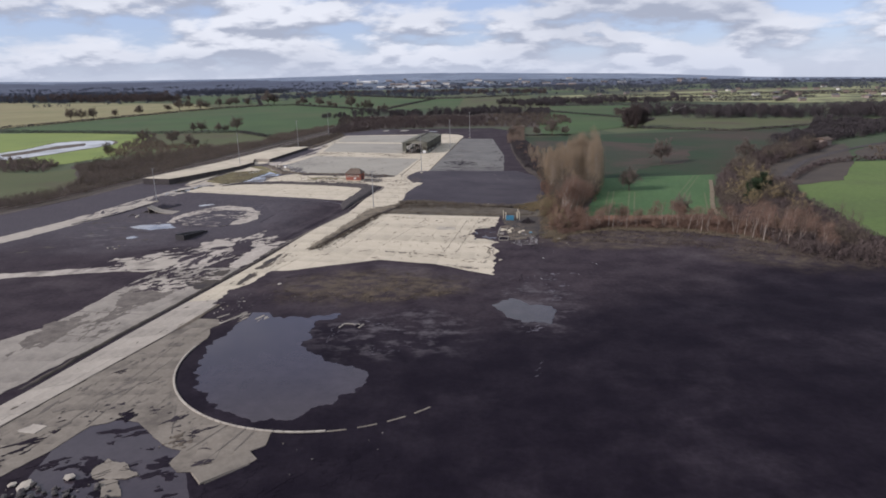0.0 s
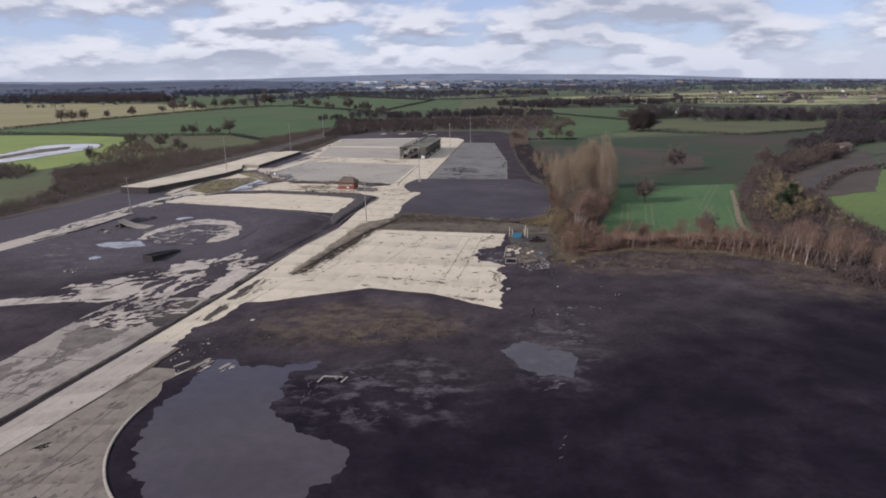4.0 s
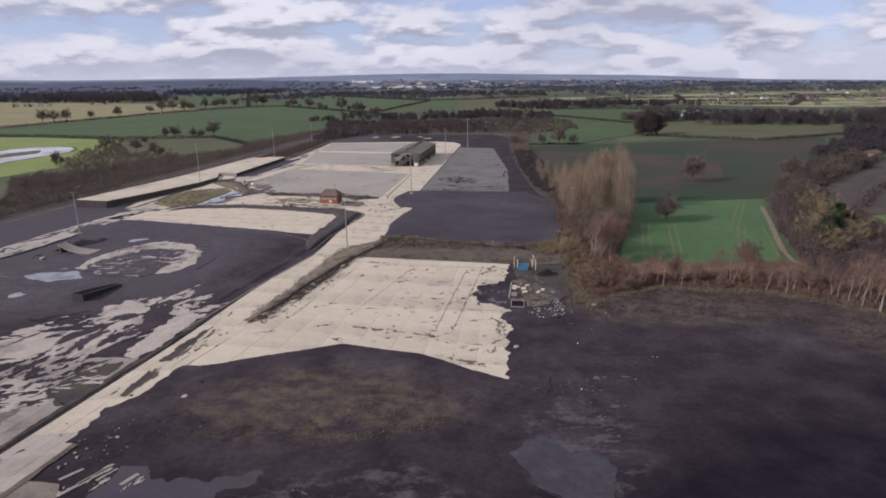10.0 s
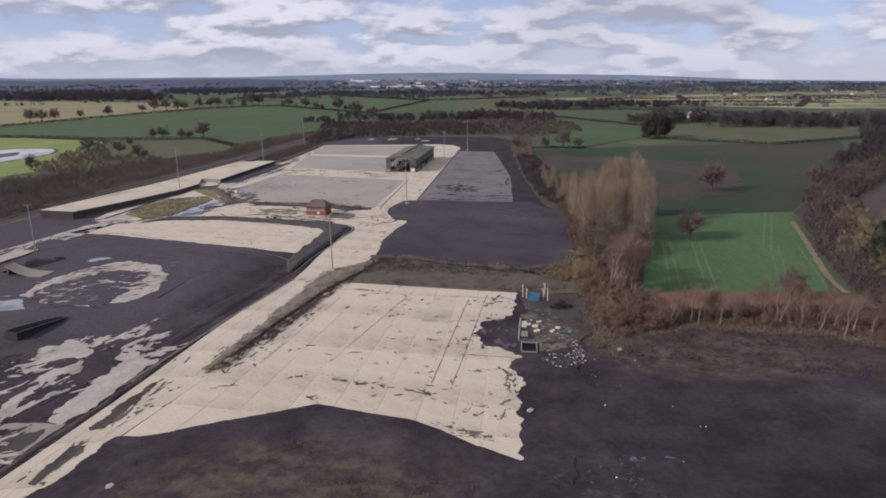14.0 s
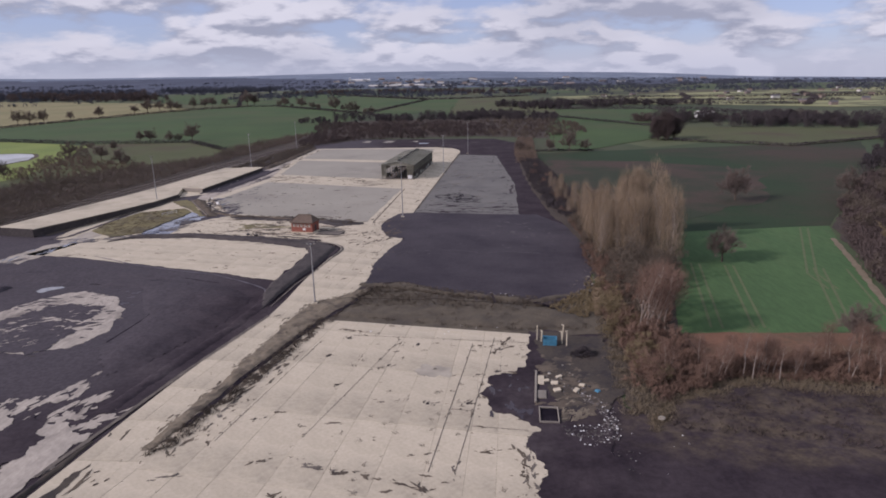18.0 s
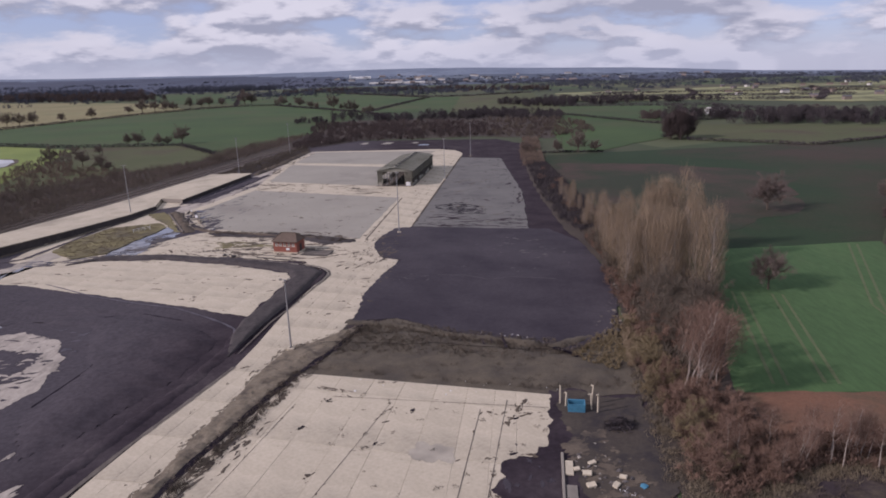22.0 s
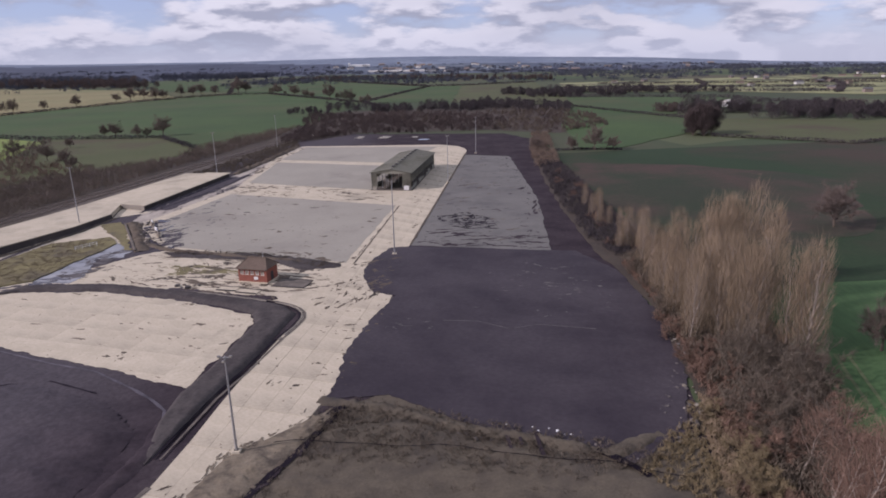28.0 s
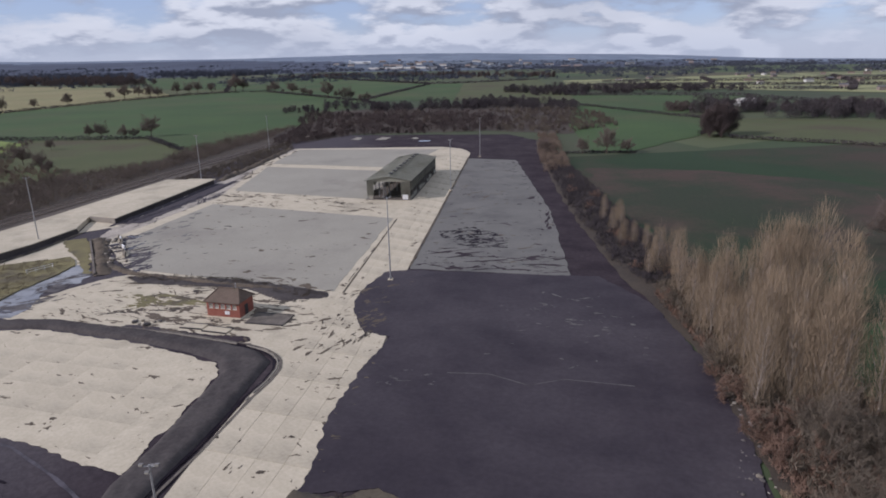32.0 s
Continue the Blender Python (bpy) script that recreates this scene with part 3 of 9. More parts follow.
def slab_field(owner, left, right, cols, rows, z, material, seed, gap=0.06, keep=None, thick=0.12, name="slab", us=None, vs=None, jitter=0.015):
    """Concrete slabs between two edges, each an object of its own with chamfered rims and open joints."""
    rnd = random.Random(seed)
    ll, lr = length_of(left), length_of(right)
    us = us or [i / cols for i in range(cols + 1)]
    vs = vs or [j / rows for j in range(rows + 1)]
    for j in range(rows):
        for i in range(cols):
            q = []
            for u, v in ((i, j), (i + 1, j), (i + 1, j + 1), (i, j + 1)):
                a, b = along(left, ll * vs[v]), along(right, lr * vs[v])
                q.append(a + (b - a) * us[u])
            c = (q[0] + q[1] + q[2] + q[3]) / 4
            if keep and not keep(c.x, c.y):
                continue
            top, rim, low = [], [], []
            h = z + rnd.uniform(-jitter, jitter)
            for p in q:
                d = (c - p).normalized()
                tilt = rnd.uniform(-jitter, jitter) * 0.5
                r = p + d * gap
                t = p + d * (gap + 0.04)
                top.append((t.x - c.x, t.y - c.y, tilt))
                rim.append((r.x - c.x, r.y - c.y, tilt - 0.03))
                low.append((r.x - c.x, r.y - c.y, -thick))
            faces = [(0, 1, 2, 3)]
            for k in range(4):
                m = (k + 1) % 4
                faces += [(m, k, 4 + k, 4 + m), (4 + m, 4 + k, 8 + k, 8 + m)]
            ob = part(name, mesh_of(name, top + rim + low, faces, material), None, owner)
            ob.location = (c.x, c.y, h)


# ---- the large ground ----
def ground_height(x, y):
    """Flat round the site; far off it swells into low hills."""
    r = math.hypot(x, y - 100)
    rise = max(0.0, (r - 2600) / 2200) ** 1.5
    a = math.atan2(x, y - 100)
    hill = 36 - 20 * min(1.0, max(0.0, (-a - 0.15) / 0.4)) + 34 * math.exp(-((a - 0.02) / 0.24) ** 2) + 16 * math.exp(-((a - 0.28) / 0.12) ** 2)
    hill += 2.5 * noise.noise(Vector((a * 9, r / 700, 0.3)))
    fall = min(1.0, max(0.0, (r - 2100) / 2700))
    return rise * hill - 0.0215 * x * fall


verts, faces = [(0, 100, 0)], []
radii = [60, 140, 300, 600, 1000, 1400, 1750, 2050] + [2300 + 105 * k for k in range(25)]
SEG = 360
for r in radii:
    for k in range(SEG):
        a = k * math.tau / SEG
        x, y = r * math.sin(a), 100 + r * math.cos(a)
        verts.append((x, y, ground_height(x, y)))
for k in range(SEG):
    faces.append((0, 1 + (k + 1) % SEG, 1 + k))
for i in range(len(radii) - 1):
    for k in range(SEG):
        a, b = 1 + i * SEG + k, 1 + i * SEG + (k + 1) % SEG
        faces.append((a, b, b + SEG, a + SEG))
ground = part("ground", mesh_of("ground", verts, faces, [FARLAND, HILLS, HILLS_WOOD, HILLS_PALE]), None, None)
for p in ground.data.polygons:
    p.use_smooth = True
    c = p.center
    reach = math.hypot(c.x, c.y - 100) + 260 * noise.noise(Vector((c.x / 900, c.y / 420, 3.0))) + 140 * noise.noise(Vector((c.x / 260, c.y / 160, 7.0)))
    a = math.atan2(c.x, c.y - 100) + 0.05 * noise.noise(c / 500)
    # Farther faces take the more strongly haze-tinted colours.
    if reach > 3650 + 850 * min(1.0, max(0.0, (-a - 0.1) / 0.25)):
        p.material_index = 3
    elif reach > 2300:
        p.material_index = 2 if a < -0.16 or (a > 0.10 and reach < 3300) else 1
tagged(ground, "wide flat farmland reaching low hills tinted with haze", "ground", "", "structure")

YARD = [(-160, 20), (-150, -50), (-60, -62), (40, -58), (100, -46), (105, 20), (98, 128), (74, 152), (60, 166), (40, 169), (26, 159), (23, 164), (28, 200), (31, 222), (34, 246), (33, 268),
        (33, 290), (34, 343), (38, 440), (44, 500), (30, 530), (-82, 545), (-96, 530), (-108, 407), (-131, 294), (-143, 227), (-160, 190)]
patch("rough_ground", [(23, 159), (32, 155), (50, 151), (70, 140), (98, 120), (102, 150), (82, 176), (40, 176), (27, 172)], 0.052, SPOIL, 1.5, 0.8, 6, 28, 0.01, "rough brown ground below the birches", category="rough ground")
patch("wet_ground", [(-66, -40), (-58, 30), (-46, 100), (-42, 112), (-38, 117), (-5, 117), (8, 125), (16, 124), (26, 126), (40, 128), (60, 133), (80, 131), (98, 116), (104, 24), (96, -40), (20, -52)], 0.037, SPOIL, 1.4, 1.2, 7, 2, 0.004, "wet black ground round the ponds, darkened for cloud shade", category="spoil")
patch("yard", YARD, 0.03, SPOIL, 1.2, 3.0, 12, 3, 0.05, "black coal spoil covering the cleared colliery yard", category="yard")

# ---- concrete ----
ROAD_L = [(-68, 46), (-58.8, 82), (-55.4, 99), (-49.8, 124), (-46.2, 140), (-44.2, 150), (-42.6, 160), (-39.5, 177), (-33, 200), (-31.5, 222), (-28, 246), (-23.7, 275), (-17, 336), (-1.7, 462)]
ROAD_R = [(-62, 50), (-54.6, 78.6), (-47.2, 104.5), (-41.8, 131), (-36.5, 148), (-32, 163), (-28, 180), (-24, 197), (-18, 217), (-12.5, 253), (-13.5, 268), (-11.5, 290), (-6.5, 336), (5.7, 450)]
road = patch("road", ROAD_L + ROAD_R[::-1], 0.06, JOINT, 0.15, 2.0, 5, 4, 0.05, "long pale concrete haul road with dirty joints", category="road")
front_pad = patch("concrete_pad", [(-41, 129), (-36.6, 147), (9, 122), (13.6, 188.5), (-24, 197.2)], 0.05, JOINT, 0.25, 1.5, 5, 5, 0.04,
                  "bare pale concrete floor of a demolished building", category="concrete floor")
PAD_D = [(-110, 246), (-101, 259.5), (-88, 261), (-71, 260.5), (-53, 255), (-37, 247.2), (-35.6, 243), (-38.2, 220.5), (-50.7, 226.2), (-61, 230.4), (-76, 235.8), (-96, 243)]
west_pad = patch("concrete_pad", PAD_D, 0.06, CONC, 0.7, 0.5, 3, 6, 0.05, "pale concrete slab beside a black embankment", category="concrete floor")
slab_field(west_pad, [(-113, 238), (-104, 264)], [(-38.5, 217), (-34, 248)], 14, 5, 0.066, CONC, 61, 0.012, lambda x, y: all(inside(x + dx, y + dy, PAD_D) for dx in (-3, 3) for dy in (-3.4, 3.4)), 0.02, jitter=0.003)
APRON = [(-88, 267), (-73, 264.5), (-50, 258.5), (-34, 254), (-27.5, 247), (-22, 275), (-69, 290), (-75, 286), (-84, 272)]
apron = patch("concrete_pad", APRON, 0.06, CONC, 0.7, 0.5, 3, 7, 0.05, "pale concrete apron round the small brick office", category="concrete floor")
slab_field(apron, [(-90, 262), (-84, 294)], [(-28, 246), (-22, 277)], 13, 6, 0.066, CONC, 62, 0.012, lambda x, y: all(inside(x + dx, y + dy, APRON) for dx in (-2.6, 2.6) for dy in (-2.8, 2.8)), 0.02, jitter=0.003)
NORTH = [(-24, 274), (-17, 336), (6.5, 452), (6, 465), (2, 475), (-7, 482), (-79, 486), (-84, 440), (-79, 368), (-90, 316), (-70, 289)]
patch("concrete_pad", NORTH, 0.055, CONC, 0.5, 0.8, 4, 8, 0.05, "pale concrete floor under grey screeded bays", category="concrete floor")
patch("screed_bay", [(-25, 277), (-18.5, 335), (-77, 358), (-85, 318), (-72, 293)], 0.09, GREYPAD, 0.35, 1.2, 5, 9, 0.03, "smooth grey screeded storage bay", category="storage bay")
patch("screed_bay", [(-29, 361), (-23, 412), (-79.5, 430), (-77, 379)], 0.09, GREYPAD, 0.35, 1.2, 5, 10, 0.03, "smooth grey screeded storage bay", category="storage bay")
patch("screed_bay", [(-22, 420), (-8, 474), (-78, 482), (-80, 438)], 0.09, GREYPAD, 0.35, 1.2, 5, 11, 0.03, "smooth grey screeded storage bay", category="storage bay")
patch("screed_bay", [(-11, 290), (21.5, 283.5), (26, 340), (25.5, 435), (5.7, 442), (-6.5, 338)], 0.09, GREYPAD2, 0.5, 1.2, 5, 12, 0.03,
      "weathered greenish grey hardstanding with a burnt patch", category="storage bay")
patch("tarmac_yard", [(-18.5, 217), (-10, 218), (0, 211), (18, 202), (26, 208), (31, 222), (34, 246), (33, 268), (27, 283), (21, 283.5), (-11, 289), (-15.9, 288), (-18.8, 279.8), (-20.2, 272.3), (-19.6, 267.1), (-16.8, 257.7), (-12.1, 255.7), (-14.9, 245.9), (-16.1, 240.4), (-17.8, 231.7), (-17.6, 221.3)],
      0.17, TAR, 0.4, 0.4, 1.8, 13, 0.14, "black tarmac yard strewn with coal dust", category="yard")
patch("verge", [(-25, 196.6), (-19, 213), (-10, 219), (0, 212), (18, 203), (27, 208), (26, 188), (13.5, 187.4)], 0.10, VERGE, 0.7, 1.0, 5, 14, 0.06,
      "rough brown grass bank between two yards", category="grass verge")
# black spoil pushed over the old floor
patch("spoil_sheet", [(-37.2, 136.5), (-17.6, 144.2), (-5, 140), (8.0, 130.5), (12.5, 124), (12, 118), (-5, 112), (-40, 112), (-44, 120)], 0.16, SPOIL, 0.3, 0.6, 6, 15, 0.14,
      "black coal spoil pushed over the concrete floor", category="spoil", slope=1.2)
west_road = patch("road", [(-132, 150), (-121, 170), (-115, 188), (-110.4, 204), (-107.2, 222), (-104.6, 241), (-101.8, 252), (-99, 275), (-98, 290), (-106, 300), (-106, 275), (-106.5, 264), (-111, 248), (-116.2, 226), (-119, 206), (-124, 186), (-130, 170), (-139, 150)], 0.06, CONC_WORN_SHADED, 0.9, 0.6, 4, 16, 0.05,
                  "narrow muddy concrete road along the sidings", category="road")
slab_field(road, ROAD_L, ROAD_R, 4, 46, 0.14, CONC, 21, 0.022, lambda x, y: y > 120)
# Southern slabs: worn, and coloured darker to carry cloud shade.
slab_field(road, ROAD_L, ROAD_R, 4, 46, 0.14, CONC_WORN_SHADED, 21, 0.022, lambda x, y: y <= 120)
slab_field(front_pad, [(-41.2, 132), (-36.5, 148), (-24, 197)], [(8.5, 122), (13.4, 188.5)], 9, 6, 0.13, CONC, 22, 0.012, us=[0, 0.11, 0.21, 0.34, 0.46, 0.585, 0.70, 0.80, 0.875, 1.0], vs=[0, 0.2, 0.30, 0.52, 0.74, 0.93, 1.0])

# ---- turning circle with its pond ----
CIRC = Vector((-18.5, 93.0))
circle_kerb = thing("kerb_ring", "broken pale concrete kerb round a flooded circle", "kerb")
for k in range(46):
    a0 = radians(172 + k * 3.1)
    a1 = radians(172 + k * 3.1 + 3.02)
    bm = bmesh.new()
    q = []
    for a in (a0, a1):
        for r in (22.85, 23.15):
            q.append((CIRC.x + r * math.cos(a), CIRC.y + r * math.sin(a)))
    vs = [bm.verts.new((x, y, z)) for z in (0.02, 0.24) for x, y in q]
    for f in ((0, 1, 3, 2), (4, 6, 7, 5), (0, 4, 5, 1), (2, 3, 7, 6), (0, 2, 6, 4), (1, 5, 7, 3)):
        bm.faces.new([vs[i] for i in f])
    bmesh.ops.bevel(bm, geom=bm.edges[:], offset=0.05, segments=1, affect="EDGES")
    if k > 33 and k % 3 == 0:
        bm.free()
        continue
    if k > 33:
        bmesh.ops.translate(bm, vec=(0, 0, -0.14), verts=bm.verts[:])
    part("kerb_stone", bm, CONC_WORN_SHADED if k <= 33 else CONC_BROWN, circle_kerb)
patch("pond", [(-39.2, 92), (-38.7, 98), (-37.3, 105), (-36.5, 110), (-35.9, 114.6), (-34.7, 113), (-33.6, 110.4), (-31.4, 108.4), (-27, 108.4), (-24.9, 109.2), (-20.5, 109.7), (-21.6, 107.4), (-24, 106), (-24.6, 103), (-23.7, 99), (-24.7, 95.8), (-22.5, 92.8), (-20.8, 91.6), (-17, 89.2), (-13, 86), (-13, 81.6), (-16.5, 77), (-20, 73.4), (-25, 72.8), (-30, 75.5), (-35.2, 80.7)],
      0.06, POOL, 1.1, 0.3, 2.2, 17, 0.03, "still grey pond on black ground", category="pond")
patch("pond", [(7.4, 112.6), (8.8, 115.4), (10.2, 116.6), (12.7, 115.8), (13.6, 113.2), (17.3, 112), (17.8, 108), (16.0, 102.8), (13.4, 104.4), (11.4, 104.4), (9, 106.9)], 0.06, SHALLOW, 0.9, 0.3, 2.0, 18, 0.03, "small still puddle on black ground", category="pond")
ARC = [(CIRC.x + 23.0 * math.cos(radians(a)), CIRC.y + 23.0 * math.sin(radians(a))) for a in range(164, 262, 5)]
RING_POLY = [(-59.6, 58), (-54.2, 79), (-47.6, 102), (-46.5, 108.6), (-41.9, 107.8), (-40.9, 105.3), (-41.7, 103.6), (-40.9, 101)] + ARC + [(-22.1, 70.2), (-21.9, 67.3), (-23.5, 66.1), (-25.4, 64.2), (-28.1, 62.2), (-30.1, 62.2), (-31.7, 63.9), (-31.5, 66.3), (-33.7, 67.5), (-36, 69.4), (-39.4, 72.9), (-42, 73.8), (-43.2, 72.7), (-45, 72.1), (-45.6, 69.6), (-46.2, 67.8), (-47.4, 64.9), (-50, 60), (-52, 54)]
# Brown stain, plus cloud shade put into the apron's colour.
ring_apron = patch("concrete_pad", RING_POLY, 0.10, CONC_BROWN, 0.25, 0.5, 3, 19, 0.07, "cracked pale concrete beside a flooded circle", category="concrete floor")
slab_field(ring_apron, [(-57, 60), (-44, 108)], [(-21, 60), (-26, 108)], 13, 12, 0.112, CONC_BROWN, 23, 0.02, lambda x, y: all(inside(x + dx, y + dy, RING_POLY) for dx in (-1.3, 1.3) for dy in (-2.2, 2.2)), 0.02)
patch("pond", [(-47, 70), (-45, 73), (-42, 74), (-41.7, 76.6), (-40, 76), (-38, 73), (-34, 69), (-31, 66), (-27, 58), (-27.6, 52), (-31, 48), (-36.5, 45.6), (-41.5, 48.4), (-44, 54), (-46, 62)], 0.05, POOL, 0.2, 0.5, 3, 20, 0.03, "shallow dark pool beside broken concrete", category="pond")
patch("road", [(-68, 46.2), (-62, 50.2), (-66.4, 34), (-72, 12), (-79, -14), (-88, -40), (-94.4, -38), (-84, -10), (-75, 20)], 0.125, CONC_WORN_SHADED, 0.3, 0.6, 4, 27, 0.1, "worn concrete end of the haul road", category="road")
# patchy concrete west of the road
LEFT_PAD = [(-84, 84), (-75.5, 99.5), (-71, 106), (-70, 113), (-69.6, 120), (-68, 131), (-66, 140), (-58, 140), (-48.4, 140), (-51.8, 124), (-55.0, 108), (-57.6, 97), (-60.9, 86), (-64, 74), (-76, 70)]
left_pad = patch("concrete_pad", LEFT_PAD, 0.09, CONC_OLD, 0.5, 0.5, 3, 23, 0.07, "worn pale concrete floor beside a long drain", category="concrete floor")
slab_field(left_pad, [(-86, 70), (-70, 141)], [(-66, 70), (-50, 141)], 5, 10, 0.105, CONC_OLD, 24, 0.02, lambda x, y: all(inside(x + dx, y + dy, LEFT_PAD) for dx in (-2.4, 2.4) for dy in (-4, 4)), 0.02)
patch("concrete_pad", [(-112, 133), (-94, 136), (-77, 139), (-58, 139), (-53, 151), (-50, 157), (-69, 155.5), (-80, 149.5), (-79, 143.5), (-95, 139.5), (-112, 137)], 0.08, CONC_DIRTY, 0.7, 0.5, 3, 25, 0.06,
      "patchy pale concrete half covered by black dirt", category="concrete floor")
patch("concrete_pad", [(-87.5, 191), (-88, 200), (-85, 207), (-81.7, 212.5), (-76.7, 215.4), (-69.2, 212.4), (-63.5, 205), (-60.4, 195), (-61.5, 187.5), (-66, 184.6), (-72, 184), (-79, 186)], 0.07, CONC_DIRTY, 1.0, 0.4, 2.5, 24, 0.05,
      "round pale concrete base under black dirt", category="concrete floor")

# ---- fields ----
FIELDS = [
    ("field", [(38, 188), (74, 187), (105, 262), (54, 257), (46, 214)], 0.06, FIELD_LIT, "green wheat field with tracks, coloured as sunlit", 0.5),
    ("field", [(54, 257), (105, 262), (112, 272), (165, 330), (242, 470), (78, 446), (44, 440), (45, 328)], 0.055, FIELD_SHADED, "wheat field coloured as under cloud shade, with bare earth", 1.0),
    ("field", [(120, 232), (145, 243), (164, 284), (178, 291), (200, 292), (330, 290), (300, 130), (125, 130), (104, 158), (110, 195)], 0.055, FIELD_GRASS, "bright green pasture beyond a lane", 1.0),
    ("field", [(-430, 610), (-259, 548), (-181, 543), (-131, 480), (-106, 602), (-96, 855), (-274, 1127), (-330, 1118), (-402, 962), (-432, 807), (-452, 700)], 0.2, FIELD_MID, "long green pasture behind the railway", 3.0),
    ("field", [(-470, 640), (-455, 702), (-434, 809), (-404, 964), (-380, 1052), (-533, 1332), (-782, 1519), (-1010, 1629), (-1330, 1900), (-1500, 1500), (-900, 900)], 0.3, FIELD_TAN, "tan stubble field beyond a hedge", 3.0),
    ("field", [(-378, 1054), (-330, 1122), (-341, 1207), (-406, 1236), (-498, 1276), (-530, 1330)], 0.31, FIELD_OLIVE, "brown-green ley among hedgerow trees", 3.0),
    ("field", [(-406, 1242), (-341, 1212), (-348, 1433), (-455, 1490), (-651, 1980), (-951, 2080), (-540, 1345)], 0.32, FIELD_MID, "green pasture below a dark wood", 4.0),
    ("field", [(-560, 640), (-419, 594), (-330, 576), (-248, 532), (-200, 386), (-214, 337), (-252, 352), (-420, 400), (-560, 520)], 0.15, FIELD_BRIGHT, "bright green meadow round a pale lagoon", 2.0),
    ("field", [(-258, 546), (-181, 541), (-139, 492), (-137, 448), (-160, 411), (-172, 381), (-187, 360), (-210, 378), (-246, 530)], 0.14, FIELD_OLIVE, "olive meadow inside hedges", 2.0),
    ("field", [(-340, 330), (-222, 312), (-204, 309), (-192, 322), (-166, 280), (-158, 250), (-170, 234), (-260, 225), (-340, 240)], 0.14, FIELD_OLIVE, "tan meadow beside the scrub", 2.0),
    ("field", [(-330, 1120), (-274, 1130), (-96, 858), (0, 840), (20, 1280), (-37, 1270), (-295, 1739), (-345, 1440)], 0.35, FIELD_MID, "green pasture crossed by dark hedges", 4.0),
    ("field", [(0, 840), (110, 752), (128, 877), (155, 1370), (20, 1285)], 0.34, FIELD_OLIVE, "grey-green pasture among hedges", 4.0),
    ("field", [(106, 752), (154, 624), (172, 640), (276, 720), (276, 822), (128, 877)], 0.3, FIELD_MID, "green strip of winter wheat", 3.0),
    ("field", [(62, 455), (78, 452), (131, 508), (175, 578), (154, 622), (106, 745), (70, 560)], 0.2, FIELD_MID, "green wheat field with a brown margin", 2.0),
    ("field", [(131, 508), (140, 494), (193, 453), (243, 475), (420, 530), (261, 558), (175, 600)], 0.2, FIELD_OLIVE, "pale green field behind a dark hedge", 2.0),
    ("field", [(154, 1024), (220, 965), (316, 925), (430, 815), (900, 720), (1500, 1100), (1000, 1500), (188, 1300)], 0.4, FIELD_SUNNED, "fields round a village, coloured pale as in sun", 4.0),
    ("field", [(46, 296), (47, 330), (50, 410), (70, 405), (97, 400), (120, 383), (132, 356), (104, 300), (64, 270), (56, 264)], 0.085, EARTH, "bare red-brown earth in the wheat", 5.0),
]
for i, (nm, pts, z, mat, label, amp) in enumerate(FIELDS):
    patch(nm, pts, z, mat, amp, 4.0 if z < 0.1 else 12.0, 20, 30 + i, 0.03, label, category="field")
LAGOON_RIM = [(-262, 362), (-282, 372), (-292, 398), (-287, 428), (-291, 452), (-295, 476), (-287.5, 487.5), (-269, 488.5), (-257, 484), (-248, 471), (-242, 454), (-243.5, 433), (-247, 417), (-250, 397), (-254, 380)]
patch("lagoon_bank", [((x + 268) * 1.09 - 268, (y - 430) * 1.045 + 430) for x, y in LAGOON_RIM], 0.24, DIRT, 1.0, 1.2, 8, 49, 0.03, "dark bank round a pale lagoon", category="bank")
patch("lagoon", LAGOON_RIM, 0.3, LAGOON, 1.0, 1.2, 9, 50, 0.03, "pale settling lagoon in a green meadow", category="lagoon")
patch("lagoon_island", [(-284, 400), (-279, 422), (-278, 450), (-272, 465), (-268, 468), (-258, 449), (-262, 436), (-267, 420), (-267, 402), (-272, 384)], 0.36, DIRT, 1.2, 1.0, 8, 51, 0.05, "brown grassy spit in a pale lagoon", category="island")
patch("bracken_strip", [(38, 188), (75, 187), (76, 176), (66, 170), (40, 172), (33, 176)], 0.09, BRACKEN, 0.8, 1.5, 6, 52, 0.04, "rust-brown bracken strip below the field", category="bracken")
patch("scrub_floor", [(26, 160), (40, 170), (38, 188), (46, 214), (54, 257), (45, 328), (44, 440), (50, 520), (42, 500), (36, 440), (31.5, 343), (31, 290), (33, 268), (34, 246), (31, 222), (27, 200), (23, 164)],
      0.12, SCRUBSOIL, 0.8, 1.5, 6, 53, 0.06, "leaf-strewn floor of the tree belt", category="undergrowth")
patch("scrub_floor", [(-162, 190), (-143, 227), (-131, 294), (-120, 380), (-108, 440), (-95, 530), (-82, 560), (-106, 605), (-137, 496), (-135, 448), (-158, 410), (-171, 380), (-186, 359), (-200, 334), (-192, 322), (-166, 280), (-158, 250), (-170, 233), (-210, 195)],
      0.15, SCRUBSOIL, 1.5, 3, 9, 54, 0.06, "leaf-strewn floor of the scrub wood", category="undergrowth")
patch("scrub_floor", [(76, 166), (79, 188), (105, 260), (112, 271), (163, 327), (192, 352), (216, 362), (178, 292), (145, 242), (121, 232), (110, 198), (104, 160), (100, 128), (80, 150)],
      0.12, SCRUBSOIL, 1.5, 3, 9, 55, 0.06, "leaf-strewn floor of a bare wood", category="undergrowth")
patch("scrub_floor", [(-95, 532), (-80, 512), (-60, 545), (20, 550), (62, 525), (100, 560), (110, 640), (100, 750), (33, 814), (-21, 754), (-80, 737), (-127, 718), (-112, 640), (-106, 602)],
      0.12, SCRUBSOIL, 1.5, 4, 9, 56, 0.06, "leaf-strewn floor of a young plantation", category="undergrowth")


